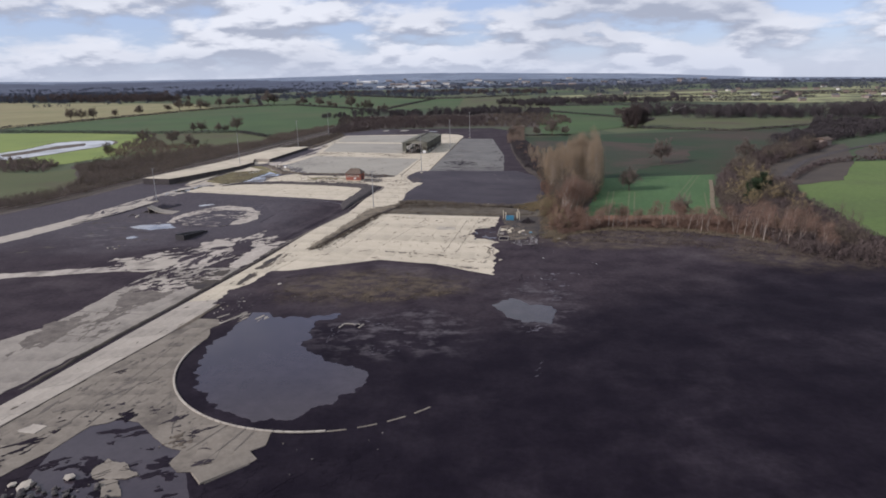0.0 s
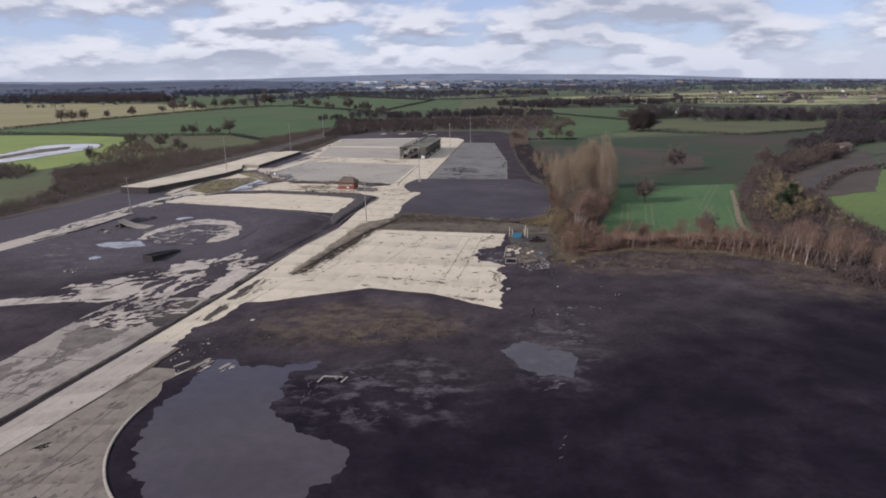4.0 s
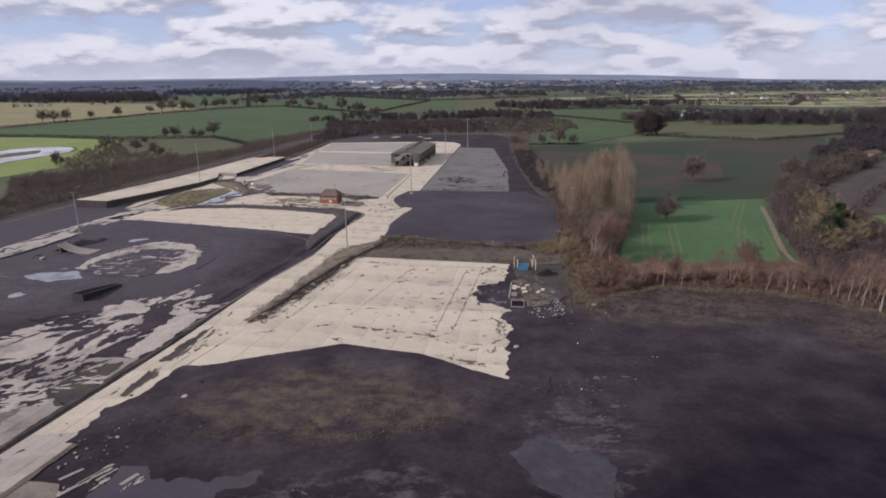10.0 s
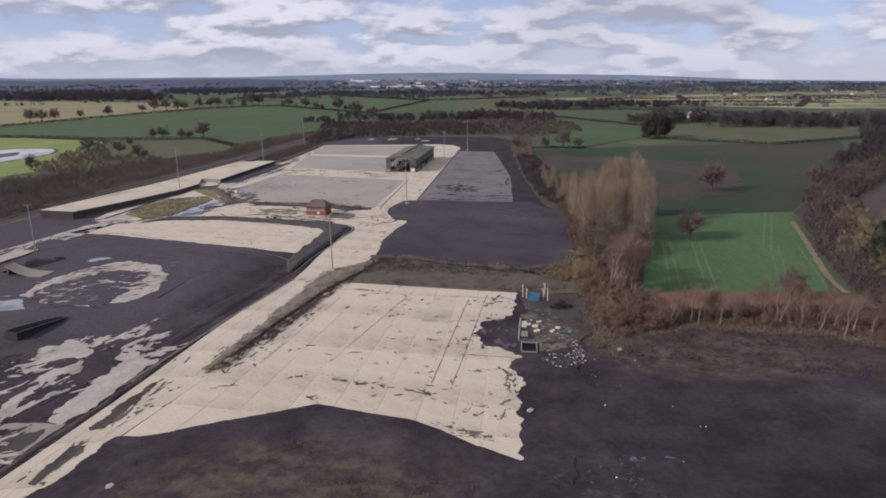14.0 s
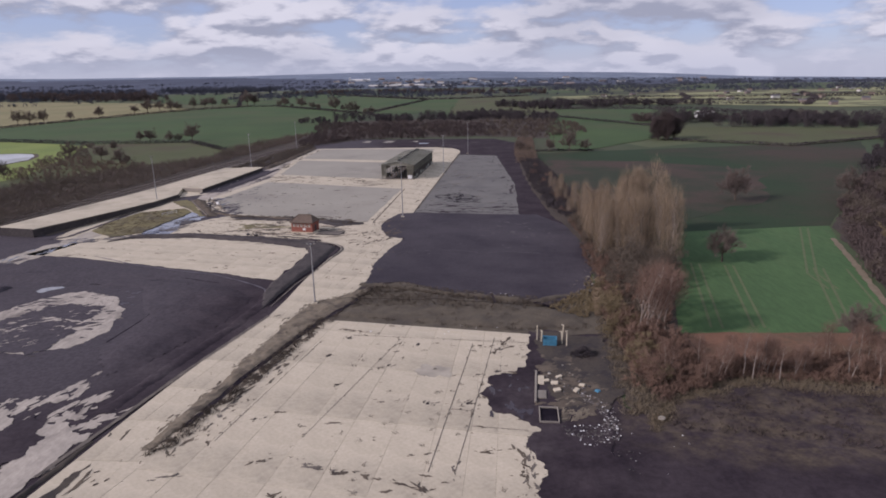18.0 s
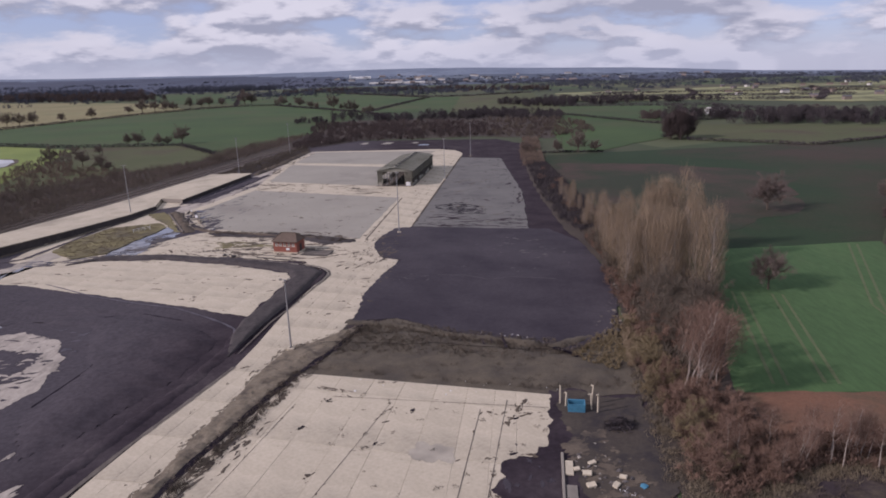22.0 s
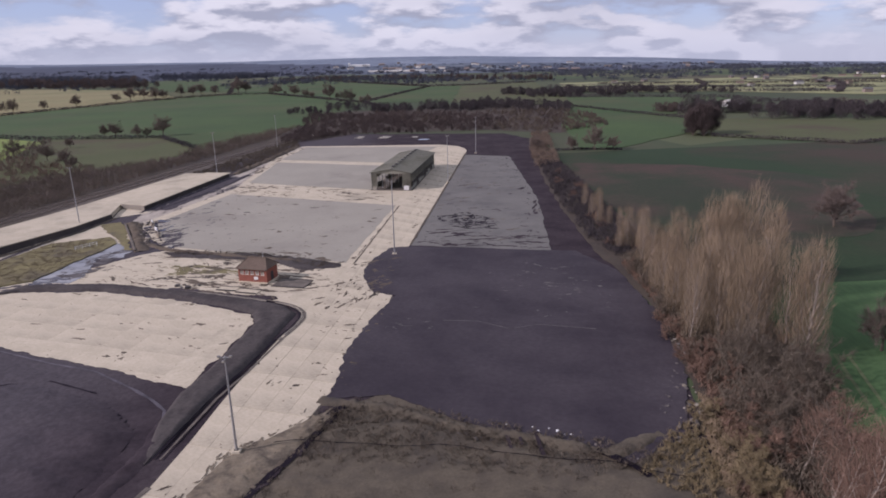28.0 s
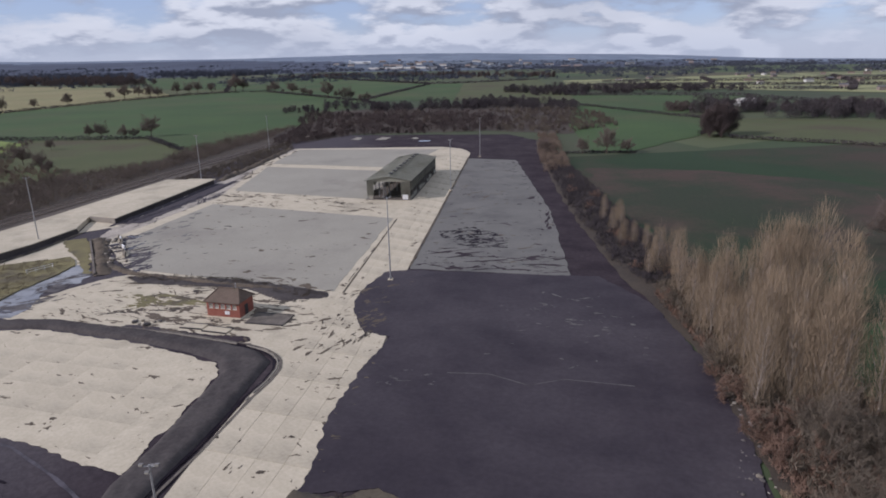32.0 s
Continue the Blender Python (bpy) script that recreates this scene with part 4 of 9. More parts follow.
# ---- trees ----
def tri_cloud(name, base, tip, width, material):
    """Thin three-cornered twigs from base to tip, all in one mesh."""
    base, tip = np.asarray(base, float), np.asarray(tip, float)
    d = tip - base
    r = np.random.default_rng(len(base)).normal(size=d.shape)
    side = np.cross(d, r)
    side /= np.linalg.norm(side, axis=1)[:, None] + 1e-9
    w = np.asarray(width)[:, None] * side * 0.5
    v = np.empty((len(base) * 3, 3))
    v[0::3], v[1::3], v[2::3] = base - w, base + w, tip
    me = bpy.data.meshes.new(name)
    n = len(base)
    me.vertices.add(3 * n)
    me.vertices.foreach_set("co", v.ravel())
    me.loops.add(3 * n)
    me.loops.foreach_set("vertex_index", np.arange(3 * n))
    me.polygons.add(n)
    me.polygons.foreach_set("loop_start", np.arange(0, 3 * n, 3))
    me.update(calc_edges=True)
    me.materials.append(material)
    return me


def grow(rnd, height, spread, upright, trunk_r, limbs, twigs, twig_len, twig_w, first=0.25):
    """Trunk and limbs as tapered bars, then twigs along the limbs."""
    bm = bmesh.new()
    tips = []

    def bar(pts, radii, sides):
        t = tube(pts, radii, sides)
        me = bpy.data.meshes.new("t")
        t.to_mesh(me)
        t.free()
        bm.from_mesh(me)
        bpy.data.meshes.remove(me)

    lean = Vector((rnd.uniform(-.05, .05), rnd.uniform(-.05, .05), 1))
    stem = [Vector((0, 0, -0.2))]
    for k in range(1, 6):
        stem.append(Vector((lean.x * height * k / 5, lean.y * height * k / 5, height * 0.92 * k / 5)) + Vector((rnd.gauss(0, .012), rnd.gauss(0, .012), 0)) * height)
    bar(stem, [trunk_r * (1 - 0.17 * k) for k in range(6)], 6)
    for i in range(limbs):
        f = first + (1 - first) * (i + rnd.random()) / limbs * 0.92
        k = min(int(f * 5), 4)
        p = stem[k].lerp(stem[k + 1], f * 5 - k)
        a = i * 2.4 + rnd.uniform(-.4, .4)
        reach = spread * (1.0 - 0.75 * max(0.0, f - 0.45) / 0.55) * rnd.uniform(0.7, 1.1)
        d = Vector((math.cos(a), math.sin(a), 0))
        pts = [p]
        for s in (0.35, 0.7, 1.0):
            pts.append(p + d * reach * s + Vector((rnd.gauss(0, .05) * reach, rnd.gauss(0, .05) * reach, reach * upright * s ** 1.3)))
        bar(pts, [trunk_r * 0.38 * (1 - 0.6 * f), trunk_r * 0.25 * (1 - 0.5 * f), trunk_r * 0.14, trunk_r * 0.05], 4)
        tips.append(pts)
    tips.append(stem[3:])
    base, tip, wid = [], [], []
    for _ in range(twigs):
        pts = rnd.choice(tips)
        s = rnd.random() ** 0.6 * (len(pts) - 1)
        k = min(int(s), len(pts) - 2)
        b = pts[k].lerp(pts[k + 1], s - k)
        b = b + Vector((rnd.gauss(0, 1), rnd.gauss(0, 1), rnd.gauss(0, 1))) * twig_len * 0.55
        out = Vector((b.x * 0.6, b.y * 0.6, 0))
        d = (out.normalized() if out.length > 1e-3 else Vector((1, 0, 0))) * 0.6 + Vector((rnd.gauss(0, .6), rnd.gauss(0, .6), rnd.gauss(0.35 + upright * 0.5, .5)))
        base.append(b)
        tip.append(b + d.normalized() * twig_len * rnd.uniform(0.6, 1.4))
        wid.append(twig_w * rnd.uniform(0.6, 1.4))
    me = bpy.data.meshes.new("trunk")
    bm.to_mesh(me)
    bm.free()
    return me, base, tip, wid


def broad_tree(rnd, height, spread, trunk_r, limbs, forks, ends_twigs, twig_len, twig_w, clear, rise=0.35, wander=0.2):
    """A short trunk that forks again and again into an open crown, with fine twigs on the last branches."""
    verts, faces, ends = [], [], []

    def bar(pts, radii, sides):
        k0 = len(verts)
        for i, p in enumerate(pts):
            d = (pts[min(i + 1, len(pts) - 1)] - pts[max(i - 1, 0)]).normalized()
            a = d.orthogonal().normalized()
            b = d.cross(a)
            for k in range(sides):
                t = k * math.tau / sides
                verts.append(p + (a * math.cos(t) + b * math.sin(t)) * radii[i])
        for i in range(len(pts) - 1):
            for k in range(sides):
                m = (k + 1) % sides
                faces.append((k0 + i * sides + k, k0 + i * sides + m, k0 + (i + 1) * sides + m, k0 + (i + 1) * sides + k))

    def limb(p, d, length, r, level):
        pts = [p]
        for k in range(3):
            d = (d + Vector((rnd.gauss(0, wander), rnd.gauss(0, wander), rnd.gauss(0.06, wander * 0.6)))).normalized()
            p = p + d * length / 3
            pts.append(p)
        bar(pts, [r, r * 0.8, r * 0.62, r * 0.4], 5 if level == 0 else 3)
        if level < len(forks):
            for k in range(forks[level]):
                f = rnd.uniform(0.9, 3.0) if k else 2.95
                i = min(int(f), 2)
                turn = Vector((rnd.gauss(0, 1), rnd.gauss(0, 1), rnd.gauss(0.1, 0.7))).normalized()
                limb(pts[i].lerp(pts[i + 1], f - i), (d + turn * rnd.uniform(0.5, 0.85)).normalized(), length * rnd.uniform(0.4, 0.58), r * 0.46, level + 1)
        else:
            ends.append(pts)

    fork = Vector((rnd.uniform(-.03, .03) * height, rnd.uniform(-.03, .03) * height, height * clear))
    bar([Vector((0, 0, -0.2)), fork * 0.5, fork], [trunk_r * 1.2, trunk_r, trunk_r * 0.85], 7)
    for i in range(limbs):
        a, up = i * 2.4 + rnd.uniform(-.3, .3), rise + (1 - rise) * ((i + 0.5) / limbs) ** 0.8
        flat = math.sqrt(max(0.0, 1 - up * up))
        d = Vector((math.cos(a) * flat, math.sin(a) * flat, up))
        reach = 1 / math.sqrt((flat / spread) ** 2 + (d.z / (height * (1 - clear))) ** 2)
        limb(fork * rnd.uniform(0.85, 1.0), d, reach * rnd.uniform(0.6, 0.72), trunk_r * 0.42, 0)
    base, tip, wid = [], [], []
    for pts in ends:
        for _ in range(ends_twigs):
            f = rnd.uniform(0.2, 3.0)
            k = min(int(f), 2)
            b = pts[k].lerp(pts[k + 1], f - k) + Vector((rnd.gauss(0, .12), rnd.gauss(0, .12), rnd.gauss(0, .12))) * twig_len
            d = (pts[3] - pts[0]).normalized() * 0.7 + Vector((rnd.gauss(0, .6), rnd.gauss(0, .6), rnd.gauss(0.15, .55)))
            base.append(b)
            tip.append(b + d.normalized() * twig_len * rnd.uniform(0.5, 1.4))
            wid.append(twig_w * rnd.uniform(0.6, 1.4))
    me = bpy.data.meshes.new("trunk")
    me.from_pydata([tuple(v) for v in verts], [], faces)
    return me, base, tip, wid


def upright_tree(rnd, height, spread, trunk_r, limbs, twigs, twig_len, twig_w):
    """A narrow crown of steep limbs from low on the trunk, all twigs pointing up, as on a fastigiate poplar."""
    t = grow(rnd, height * 0.9, spread, 2.6, trunk_r, limbs, 0, 1.0, 0.1, 0.04)
    base, tip, wid = [], [], []
    for _ in range(twigs):
        f = 0.08 + 0.84 * rnd.random()
        q = spread * (0.35 + 0.75 * math.sin(math.pi * min(1.0, 0.16 + 0.80 * f)) ** 0.8) * rnd.random() ** 0.5
        a = rnd.uniform(0, math.tau)
        b = Vector((math.cos(a) * q, math.sin(a) * q, f * height * (1 - 0.10 * (q / spread) ** 2) + rnd.gauss(0, 0.5)))
        d = Vector((b.x * 0.10 + rnd.gauss(0, .24), b.y * 0.10 + rnd.gauss(0, .24), 1.0))
        base.append(b)
        tip.append(b + d.normalized() * twig_len * rnd.uniform(0.5, 1.5))
        wid.append(twig_w * rnd.uniform(0.6, 1.4))
    return t[0], base, tip, wid


def tree_kind(kind, seed):
    rnd = random.Random(seed)
    if kind == "poplar":
        t = upright_tree(rnd, 16.5, 2.3, 0.17, 30, 1500, 1.7, 0.042)
        mats, label = (BIRCH, TWIG_PALE), "tall bare poplar with pale upright twigs"
    elif kind == "oak":
        t = broad_tree(rnd, 10.3, 4.5, 0.24, 19, (4, 3), 36, 1.15, 0.036, 0.26, 0.10)
        mats, label = (BARK, TWIG_BROWN), "bare broad-crowned tree in winter"
    elif kind == "dark":
        t = grow(rnd, 13, 4.6, 0.8, 0.32, 26, 9000, 1.2, 0.09, 0.08)
        mats, label = (BARK, TWIG_MAUVE), "dense dark tree in a field clump"
    elif kind == "ivy":
        t = grow(rnd, 8, 2.3, 1.2, 0.2, 16, 5200, 0.55, 0.16, 0.05)
        mats, label = (BARK, IVY), "dark evergreen tree in a bare wood"
    elif kind == "birch":
        t = grow(rnd, 9, 1.9, 1.3, 0.10, 14, 1100, 0.9, 0.035, 0.3)
        mats, label = (BIRCH, TWIG_RED), "slender bare birch with a white trunk"
    elif kind == "sapling":
        t = grow(rnd, 9, 1.5, 1.5, 0.13, 9, 420, 0.8, 0.035, 0.45)
        mats, label = (BIRCH, TWIG_RED), "thin leaning birch with a pale trunk"
    elif kind == "tall":
        t = broad_tree(rnd, 12, 3.5, 0.2, 13, (4, 3), 14, 1.0, 0.042, 0.10, 0.15, 0.14)
        mats, label = (BARK, TWIG_DULL), "bare brown tree in a dense belt"
    elif kind == "shrub":
        t = broad_tree(rnd, 4.5, 2.6, 0.09, 12, (3, 2), 26, 0.75, 0.042, 0.04, 0.1, 0.22)
        mats, label = (BARK, TWIG_RED), "bare russet-brown bush among dead grass"
    else:
        t = broad_tree(rnd, 5.5, 2.9, 0.09, 12, (3, 2), 28, 0.75, 0.05, 0.04, 0.1, 0.22)
        mats, label = (BARK, TWIG_OLIVE), "olive-brown bush hung with catkins"
    me, base, tip, wid = t
    owner = thing("tree" if kind not in ("shrub", "sallow") else "bush", label, "tree" if kind not in ("shrub", "sallow") else "bush")
    part("trunk", me, mats[0], owner)
    part("crown", tri_cloud("crown", base, tip, wid, mats[1]), None, owner)
    return owner


KINDS = {k: [tree_kind(k, 100 + 10 * i + j) for j in range(n)] for i, (k, n) in enumerate((("poplar", 5), ("oak", 5), ("birch", 3), ("tall", 4), ("shrub", 3), ("sallow", 2), ("dark", 2), ("sapling", 3), ("ivy", 2)))}
USED = set()


def plant(kind, x, y, scale, rnd, group="", z=0.05, lean=None):
    """Sets one tree; the first of each form is moved to its place, the others are copies."""
    src = rnd.choice(KINDS[kind])
    m = pose(x, y, z, 0, lean, rnd.uniform(-25, 25)) if lean else pose(x, y, z, 0, 0, rnd.uniform(0, 360))
    s = (scale * rnd.uniform(0.92, 1.08), scale * rnd.uniform(0.92, 1.08), scale * rnd.uniform(0.9, 1.1))
    ob = src
    if src.name in USED:
        ob = copy_thing(src, m)
    USED.add(src.name)
    ob.matrix_basis = m
    ob.scale = s
    if group:
        ob["group"] = group
    return ob


rnd = random.Random(5)
# poplar clump at the corner of the wheat field, taller towards the field
for x, y in scatter([(35, 232), (44, 224), (51, 226), (54.5, 246), (55, 258), (42, 262), (36, 252)], 50, rnd):
    plant("poplar", x, y, 0.74 + 0.36 * max(0.0, min(1.0, (x - 36) / 16)) + rnd.uniform(-.07, .05), rnd, "poplar clump")
for x, y in scatter([(36, 254), (42, 256), (42, 284), (38, 286)], 12, rnd):
    plant("poplar", x, y, rnd.uniform(0.46, 0.68), rnd, "poplar clump")
for x, y in scatter([(36, 282), (42, 282), (43, 326), (38, 330)], 14, rnd):
    plant("poplar", x, y, rnd.uniform(0.28, 0.46), rnd, "poplar clump")
# mixed trees of the belt that runs up the yard's edge
for x, y in scatter([(33, 205), (37, 196), (46, 214), (50, 226), (38, 230), (34, 222)], 26, rnd):
    plant("tall", x, y, rnd.uniform(0.55, 0.95), rnd, "tree belt beside the yard")
for x, y in scatter([(34, 232), (37, 232), (38, 262), (46, 266), (44, 282), (37, 284), (35, 262)], 7, rnd):
    plant("tall", x, y, rnd.uniform(0.4, 0.7), rnd, "tree belt beside the yard")
for x, y in scatter([(29, 188), (36, 188), (46, 214), (52, 226), (36, 240), (34, 248), (31, 222)], 44, rnd):
    plant("shrub", x, y, rnd.uniform(0.5, 1.0), rnd, "bushes along the yard")
for x, y in scatter([(33, 262), (46, 262), (43, 300), (43, 420), (36, 440), (32, 343)], 14, rnd):
    plant("shrub", x, y, rnd.uniform(0.3, 0.7), rnd, "bushes along the yard")
for x, y in scatter([(25, 166), (30, 170), (33, 215), (28, 214), (26, 190)], 30, rnd):
    plant("sallow", x, y, rnd.uniform(0.35, 0.75), rnd, "catkin bushes along the yard")
for x, y in scatter([(31, 175), (70, 176), (76, 172), (70, 163), (60, 168), (42, 172), (30, 168)], 30, rnd):
    plant("birch", x, y, rnd.uniform(0.45, 0.75), rnd, "birch row below the field", lean=rnd.uniform(-6, 14))
for x, y in scatter([(70, 160), (76, 168), (90, 158), (86, 138), (76, 142)], 14, rnd):
    plant("birch", x, y, rnd.uniform(0.6, 1.0), rnd, "birch row below the field", lean=rnd.uniform(-6, 12))
for x, y in scatter([(31, 174), (78, 174), (80, 162), (70, 164), (60, 168.5), (42, 171.5), (30, 167)], 70, rnd):
    plant("shrub", x, y, rnd.uniform(0.35, 0.65), rnd, "bushes below the field")
for x, y in scatter([(27, 168), (33, 168), (38, 182), (33, 190), (28, 186)], 16, rnd):
    plant("shrub", x, y, rnd.uniform(0.6, 1.0), rnd, "bushes below the field")
for x, y in scatter([(32, 186), (36, 184), (40, 200), (34, 202)], 9, rnd):
    plant("birch", x, y, rnd.uniform(0.9, 1.3), rnd, "birches before the poplars", lean=rnd.uniform(4, 14))
for x, y in scatter([(33, 171), (46, 173.5), (62, 171), (74, 166), (84, 152), (80, 148), (70, 161), (60, 167), (42, 170.5)], 34, rnd):
    plant("sapling", x, y, rnd.uniform(0.5, 0.85), rnd, "birch row below the field", lean=rnd.uniform(-8, 16))
for x, y in scatter([(30.4, 185.4), (33.6, 185.4), (34, 188.6), (30.6, 188.6)], 8, rnd):
    plant("sapling", x, y, rnd.uniform(1.0, 1.35), rnd, "birches before the poplars", lean=rnd.uniform(8, 18))
for x, y in scatter([(80, 160), (84, 190), (100, 240), (112, 240), (104, 200), (98, 160), (90, 145)], 10, rnd):
    plant("sallow", x, y, rnd.uniform(0.9, 1.6), rnd, "olive bushes in the lane wood")
# wood beside the lane
for x, y in scatter([(80, 165), (80, 188), (88, 218), (106, 256), (113, 266), (118, 232), (107, 198), (100, 160), (92, 142)], 32, rnd):
    plant("tall", x, y, rnd.uniform(0.5, 0.85), rnd, "bare wood beside the lane")
for x, y, k in ((94, 204, 1.0), (98, 209, 0.8), (91, 199, 0.75), (103, 216, 0.9)):
    plant("ivy", x, y, k, rnd, "evergreens in the lane wood")
for x, y in scatter([(108, 256), (122, 284), (162, 336), (200, 366), (182, 330), (154, 302), (135, 279), (118, 250)], 26, rnd):
    plant("tall", x, y, rnd.uniform(0.55, 0.95), rnd, "bare wood along the lane")
# scrub along the railway
for x, y in scatter([(-152, 252), (-141, 296), (-131, 380), (-122, 440), (-110, 530), (-114, 560), (-133, 500), (-132, 450), (-155, 410), (-168, 380), (-184, 356), (-194, 334), (-166, 284)], 20, rnd):
    plant("tall", x, y, rnd.uniform(0.4, 0.8), rnd, "scrub along the railway")
# taller trees in the young plantation
for x, y in scatter([(-97, 545), (-78, 520), (-40, 560), (20, 560), (62, 535), (100, 566), (100, 690), (-100, 700)], 16, rnd):
    plant("tall", x, y, rnd.uniform(0.4, 0.75), rnd, "trees in the plantation")
# single trees in the fields
for x, y, s in ((64.2, 182.7, 0.72), (95.5, 300, 1.15), (62, 229, 0.8), (135, 303, 0.95), (-176, 430, 0.8), (-170, 425, 0.6), (-226, 470, 0.9),
                (40, 451.5, 0.75), (56.5, 449, 0.72), (67.3, 449.3, 1.1), (76.3, 448, 0.75), (-215, 553, 1.1), (-222, 552, 0.8), (-205, 380, 0.8)):
    plant("oak", x, y, s, rnd, "field trees")
for x, y, s in ((138, 500, 1.25), (134, 504, 1.15), (144, 504, 1.2), (141, 509, 1.2), (132, 499, 1.0), (137, 496, 1.0)):
    plant("dark", x, y, s, rnd, "dark clump in the fields")
# trees in the far hedges
HEDGE_TREES = [[(-96, 855), (-274, 1127)]]
for line in HEDGE_TREES:
    n = int(length_of(line) / 38)
    for k in range(n):
        p = along(line, length_of(line) * (k + rnd.random()) / n)
        plant("oak", p.x, p.y, rnd.uniform(0.7, 2.0), rnd, "hedgerow trees")
        if rnd.random() < 0.35:
            plant("oak", p.x + rnd.uniform(5, 11), p.y + rnd.uniform(-4, 4), rnd.uniform(0.6, 1.3), rnd, "hedgerow trees")


def thicket(name, poly, count, height, size, material, seed, label, category="wood", per=50, gaps=0.0):
    """A far wood or scrub: fine upright twigs in many overlapping crowns of uneven size, with gaps between."""
    r = np.random.default_rng(seed)
    c = scatter(poly, max(3, count // per), random.Random(seed))
    if gaps:
        c = [q for q in c if noise.noise(Vector((q[0] / (height * 3.5), q[1] / (height * 3.5), seed))) > gaps - 0.5]
    swell = np.array([0.8 + 0.5 * noise.noise(Vector((q[0] / (height * 6), q[1] / (height * 6), seed + 3))) for q in c])
    c = np.array(c)
    h = height * swell * r.uniform(0.5, 1.2, len(c))
    c, h = np.repeat(c, per, 0), np.repeat(h, per)
    n = len(c)
    t = r.random(n) ** 0.8
    a = r.uniform(0, math.tau, n)
    q = np.sqrt(r.random(n)) * h * 0.42 * np.sin(np.pi * (0.2 + 0.75 * t)) ** 0.6
    base = np.stack([c[:, 0] + np.cos(a) * q, c[:, 1] + np.sin(a) * q, h * t * 0.85], 1)
    tip = base + np.stack([r.normal(0, .4, n) * size, r.normal(0, .4, n) * size, r.uniform(0.3, 1.1, n) * size], 1)
    ob = part(name, tri_cloud(name, base, tip, size * r.uniform(0.08, 0.2, n), material), None, None)
    return tagged(ob, label, category, "", "stuff")


def hedge(line, height, width, seed, material=TWIG_DARK, density=14, size=1.2):
    ll = length_of(line)
    rr = random.Random(seed)
    base, tip, wid = [], [], []
    for k in range(int(ll * density)):
        p = along(line, rr.random() * ll)
        b = (p.x + rr.gauss(0, width * .3), p.y + rr.gauss(0, width * .3), rr.random() * height * (0.75 + 0.3 * noise.noise(Vector((p.x / 9, p.y / 9, seed)))))
        base.append(b)
        tip.append((b[0] + rr.gauss(0, .5) * size, b[1] + rr.gauss(0, .5) * size, b[2] + rr.uniform(0.1, 0.8) * size))
        wid.append(size * rr.uniform(0.2, 0.5))
    ob = part("hedge", tri_cloud("hedge", base, tip, wid, material), None, None)
    return tagged(ob, "dark trimmed hedge between fields", "hedge", "", "stuff")


hedge([(-560, 640), (-430, 610), (-259, 547), (-181, 542), (-135, 480)], 3, 3, 61)
hedge([(-470, 636), (-453, 702), (-433, 808), (-403, 963), (-374, 1060), (-329, 1118), (-274, 1127)], 3, 4, 62, density=8, size=1.8)
hedge([(-274, 1127), (-96, 856), (-60, 760)], 3, 4, 63, density=8, size=1.8)
hedge([(-330, 1118), (-688, 2289)], 4, 5, 64, density=3, size=3)
hedge([(-295, 1739), (-37, 1270), (20, 1283), (155, 1370)], 4, 5, 65, density=5, size=3)
hedge([(-96, 860), (-74, 1015), (-37, 1268)], 3, 4, 66, density=6, size=2)
hedge([(106, 750), (154, 622), (175, 578), (131, 508)], 2.5, 3, 67)
hedge([(128, 877), (276, 822), (324, 656)], 4, 5, 68, density=8, size=2)
hedge([(140, 494), (193, 453), (243, 475), (420, 560)], 2.0, 2, 69)
hedge([(46, 449), (62, 452), (80, 448)], 1.2, 1.5, 70)
hedge([(126, 243), (134, 254), (147, 270), (162, 286), (178, 293), (200, 294), (330, 292)], 2.2, 2.5, 71, TWIG_MAUVE)
thicket("wood", [(165, 348), (192, 362), (216, 374), (240, 390), (300, 440), (312, 520), (276, 505), (236, 440), (198, 392)], 60000, 9, 1.5, TWIG_DARK, 175, "dark bare wood beyond a lane", per=200, gaps=0.1)
thicket("scrub", [(192, 298), (330, 296), (340, 360), (300, 380), (244, 366), (214, 340)], 30000, 2.2, 1.0, TWIG_DULL, 176, "brown scrub between lane and pasture", "scrub", 50, gaps=0.25)
for x, y, s in ((-470, 795, 1.45), (-462, 803, 1.6), (-448, 807, 1.4), (-442, 849, 1.1), (-430, 890, 1.5), (-434, 990, 1.3), (-426, 1012, 2.0), (-430, 1060, 1.7), (-394, 1015, 2.0), (-390, 1030, 1.5), (-398, 1110, 1.6), (-384, 1118, 1.8), (-383, 1150, 1.9), (-360, 1146, 1.6), (-332, 1170, 2.3), (-322, 1175, 2.0), (-199, 549, 0.8), (-186, 556, 1.3), (-194, 552, 0.7), (-214, 500, 0.6), (-196, 449, 0.9)):
    plant("oak", x, y, s, rnd, "hedgerow trees")

PLANTATION = [(-97, 540), (-80, 516), (-60, 550), (20, 555), (62, 530), (100, 562), (108, 640), (95, 690), (0, 690), (-90, 720), (-120, 700), (-112, 640), (-106, 605)]
thicket("wood", [(-97, 536), (-80, 514), (-60, 540), (24, 545), (40, 600), (0, 660), (-90, 690), (-118, 680), (-112, 640), (-106, 605)], 60000, 5.5, 1.5, TWIG_MAUVE, 72, "dark mauve young plantation beyond the yard", per=90, gaps=0.30)
thicket("wood", PLANTATION, 60000, 3.2, 1.2, TWIG_MAUVE, 171, "brown scrub in a young plantation", per=40, gaps=0.2)
thicket("wood", [(24, 548), (62, 526), (100, 562), (110, 640), (96, 700), (30, 690), (44, 610)], 30000, 4.0, 1.2, TWIG_DULL, 172, "brown scrub beyond the yard", per=80, gaps=0.36)
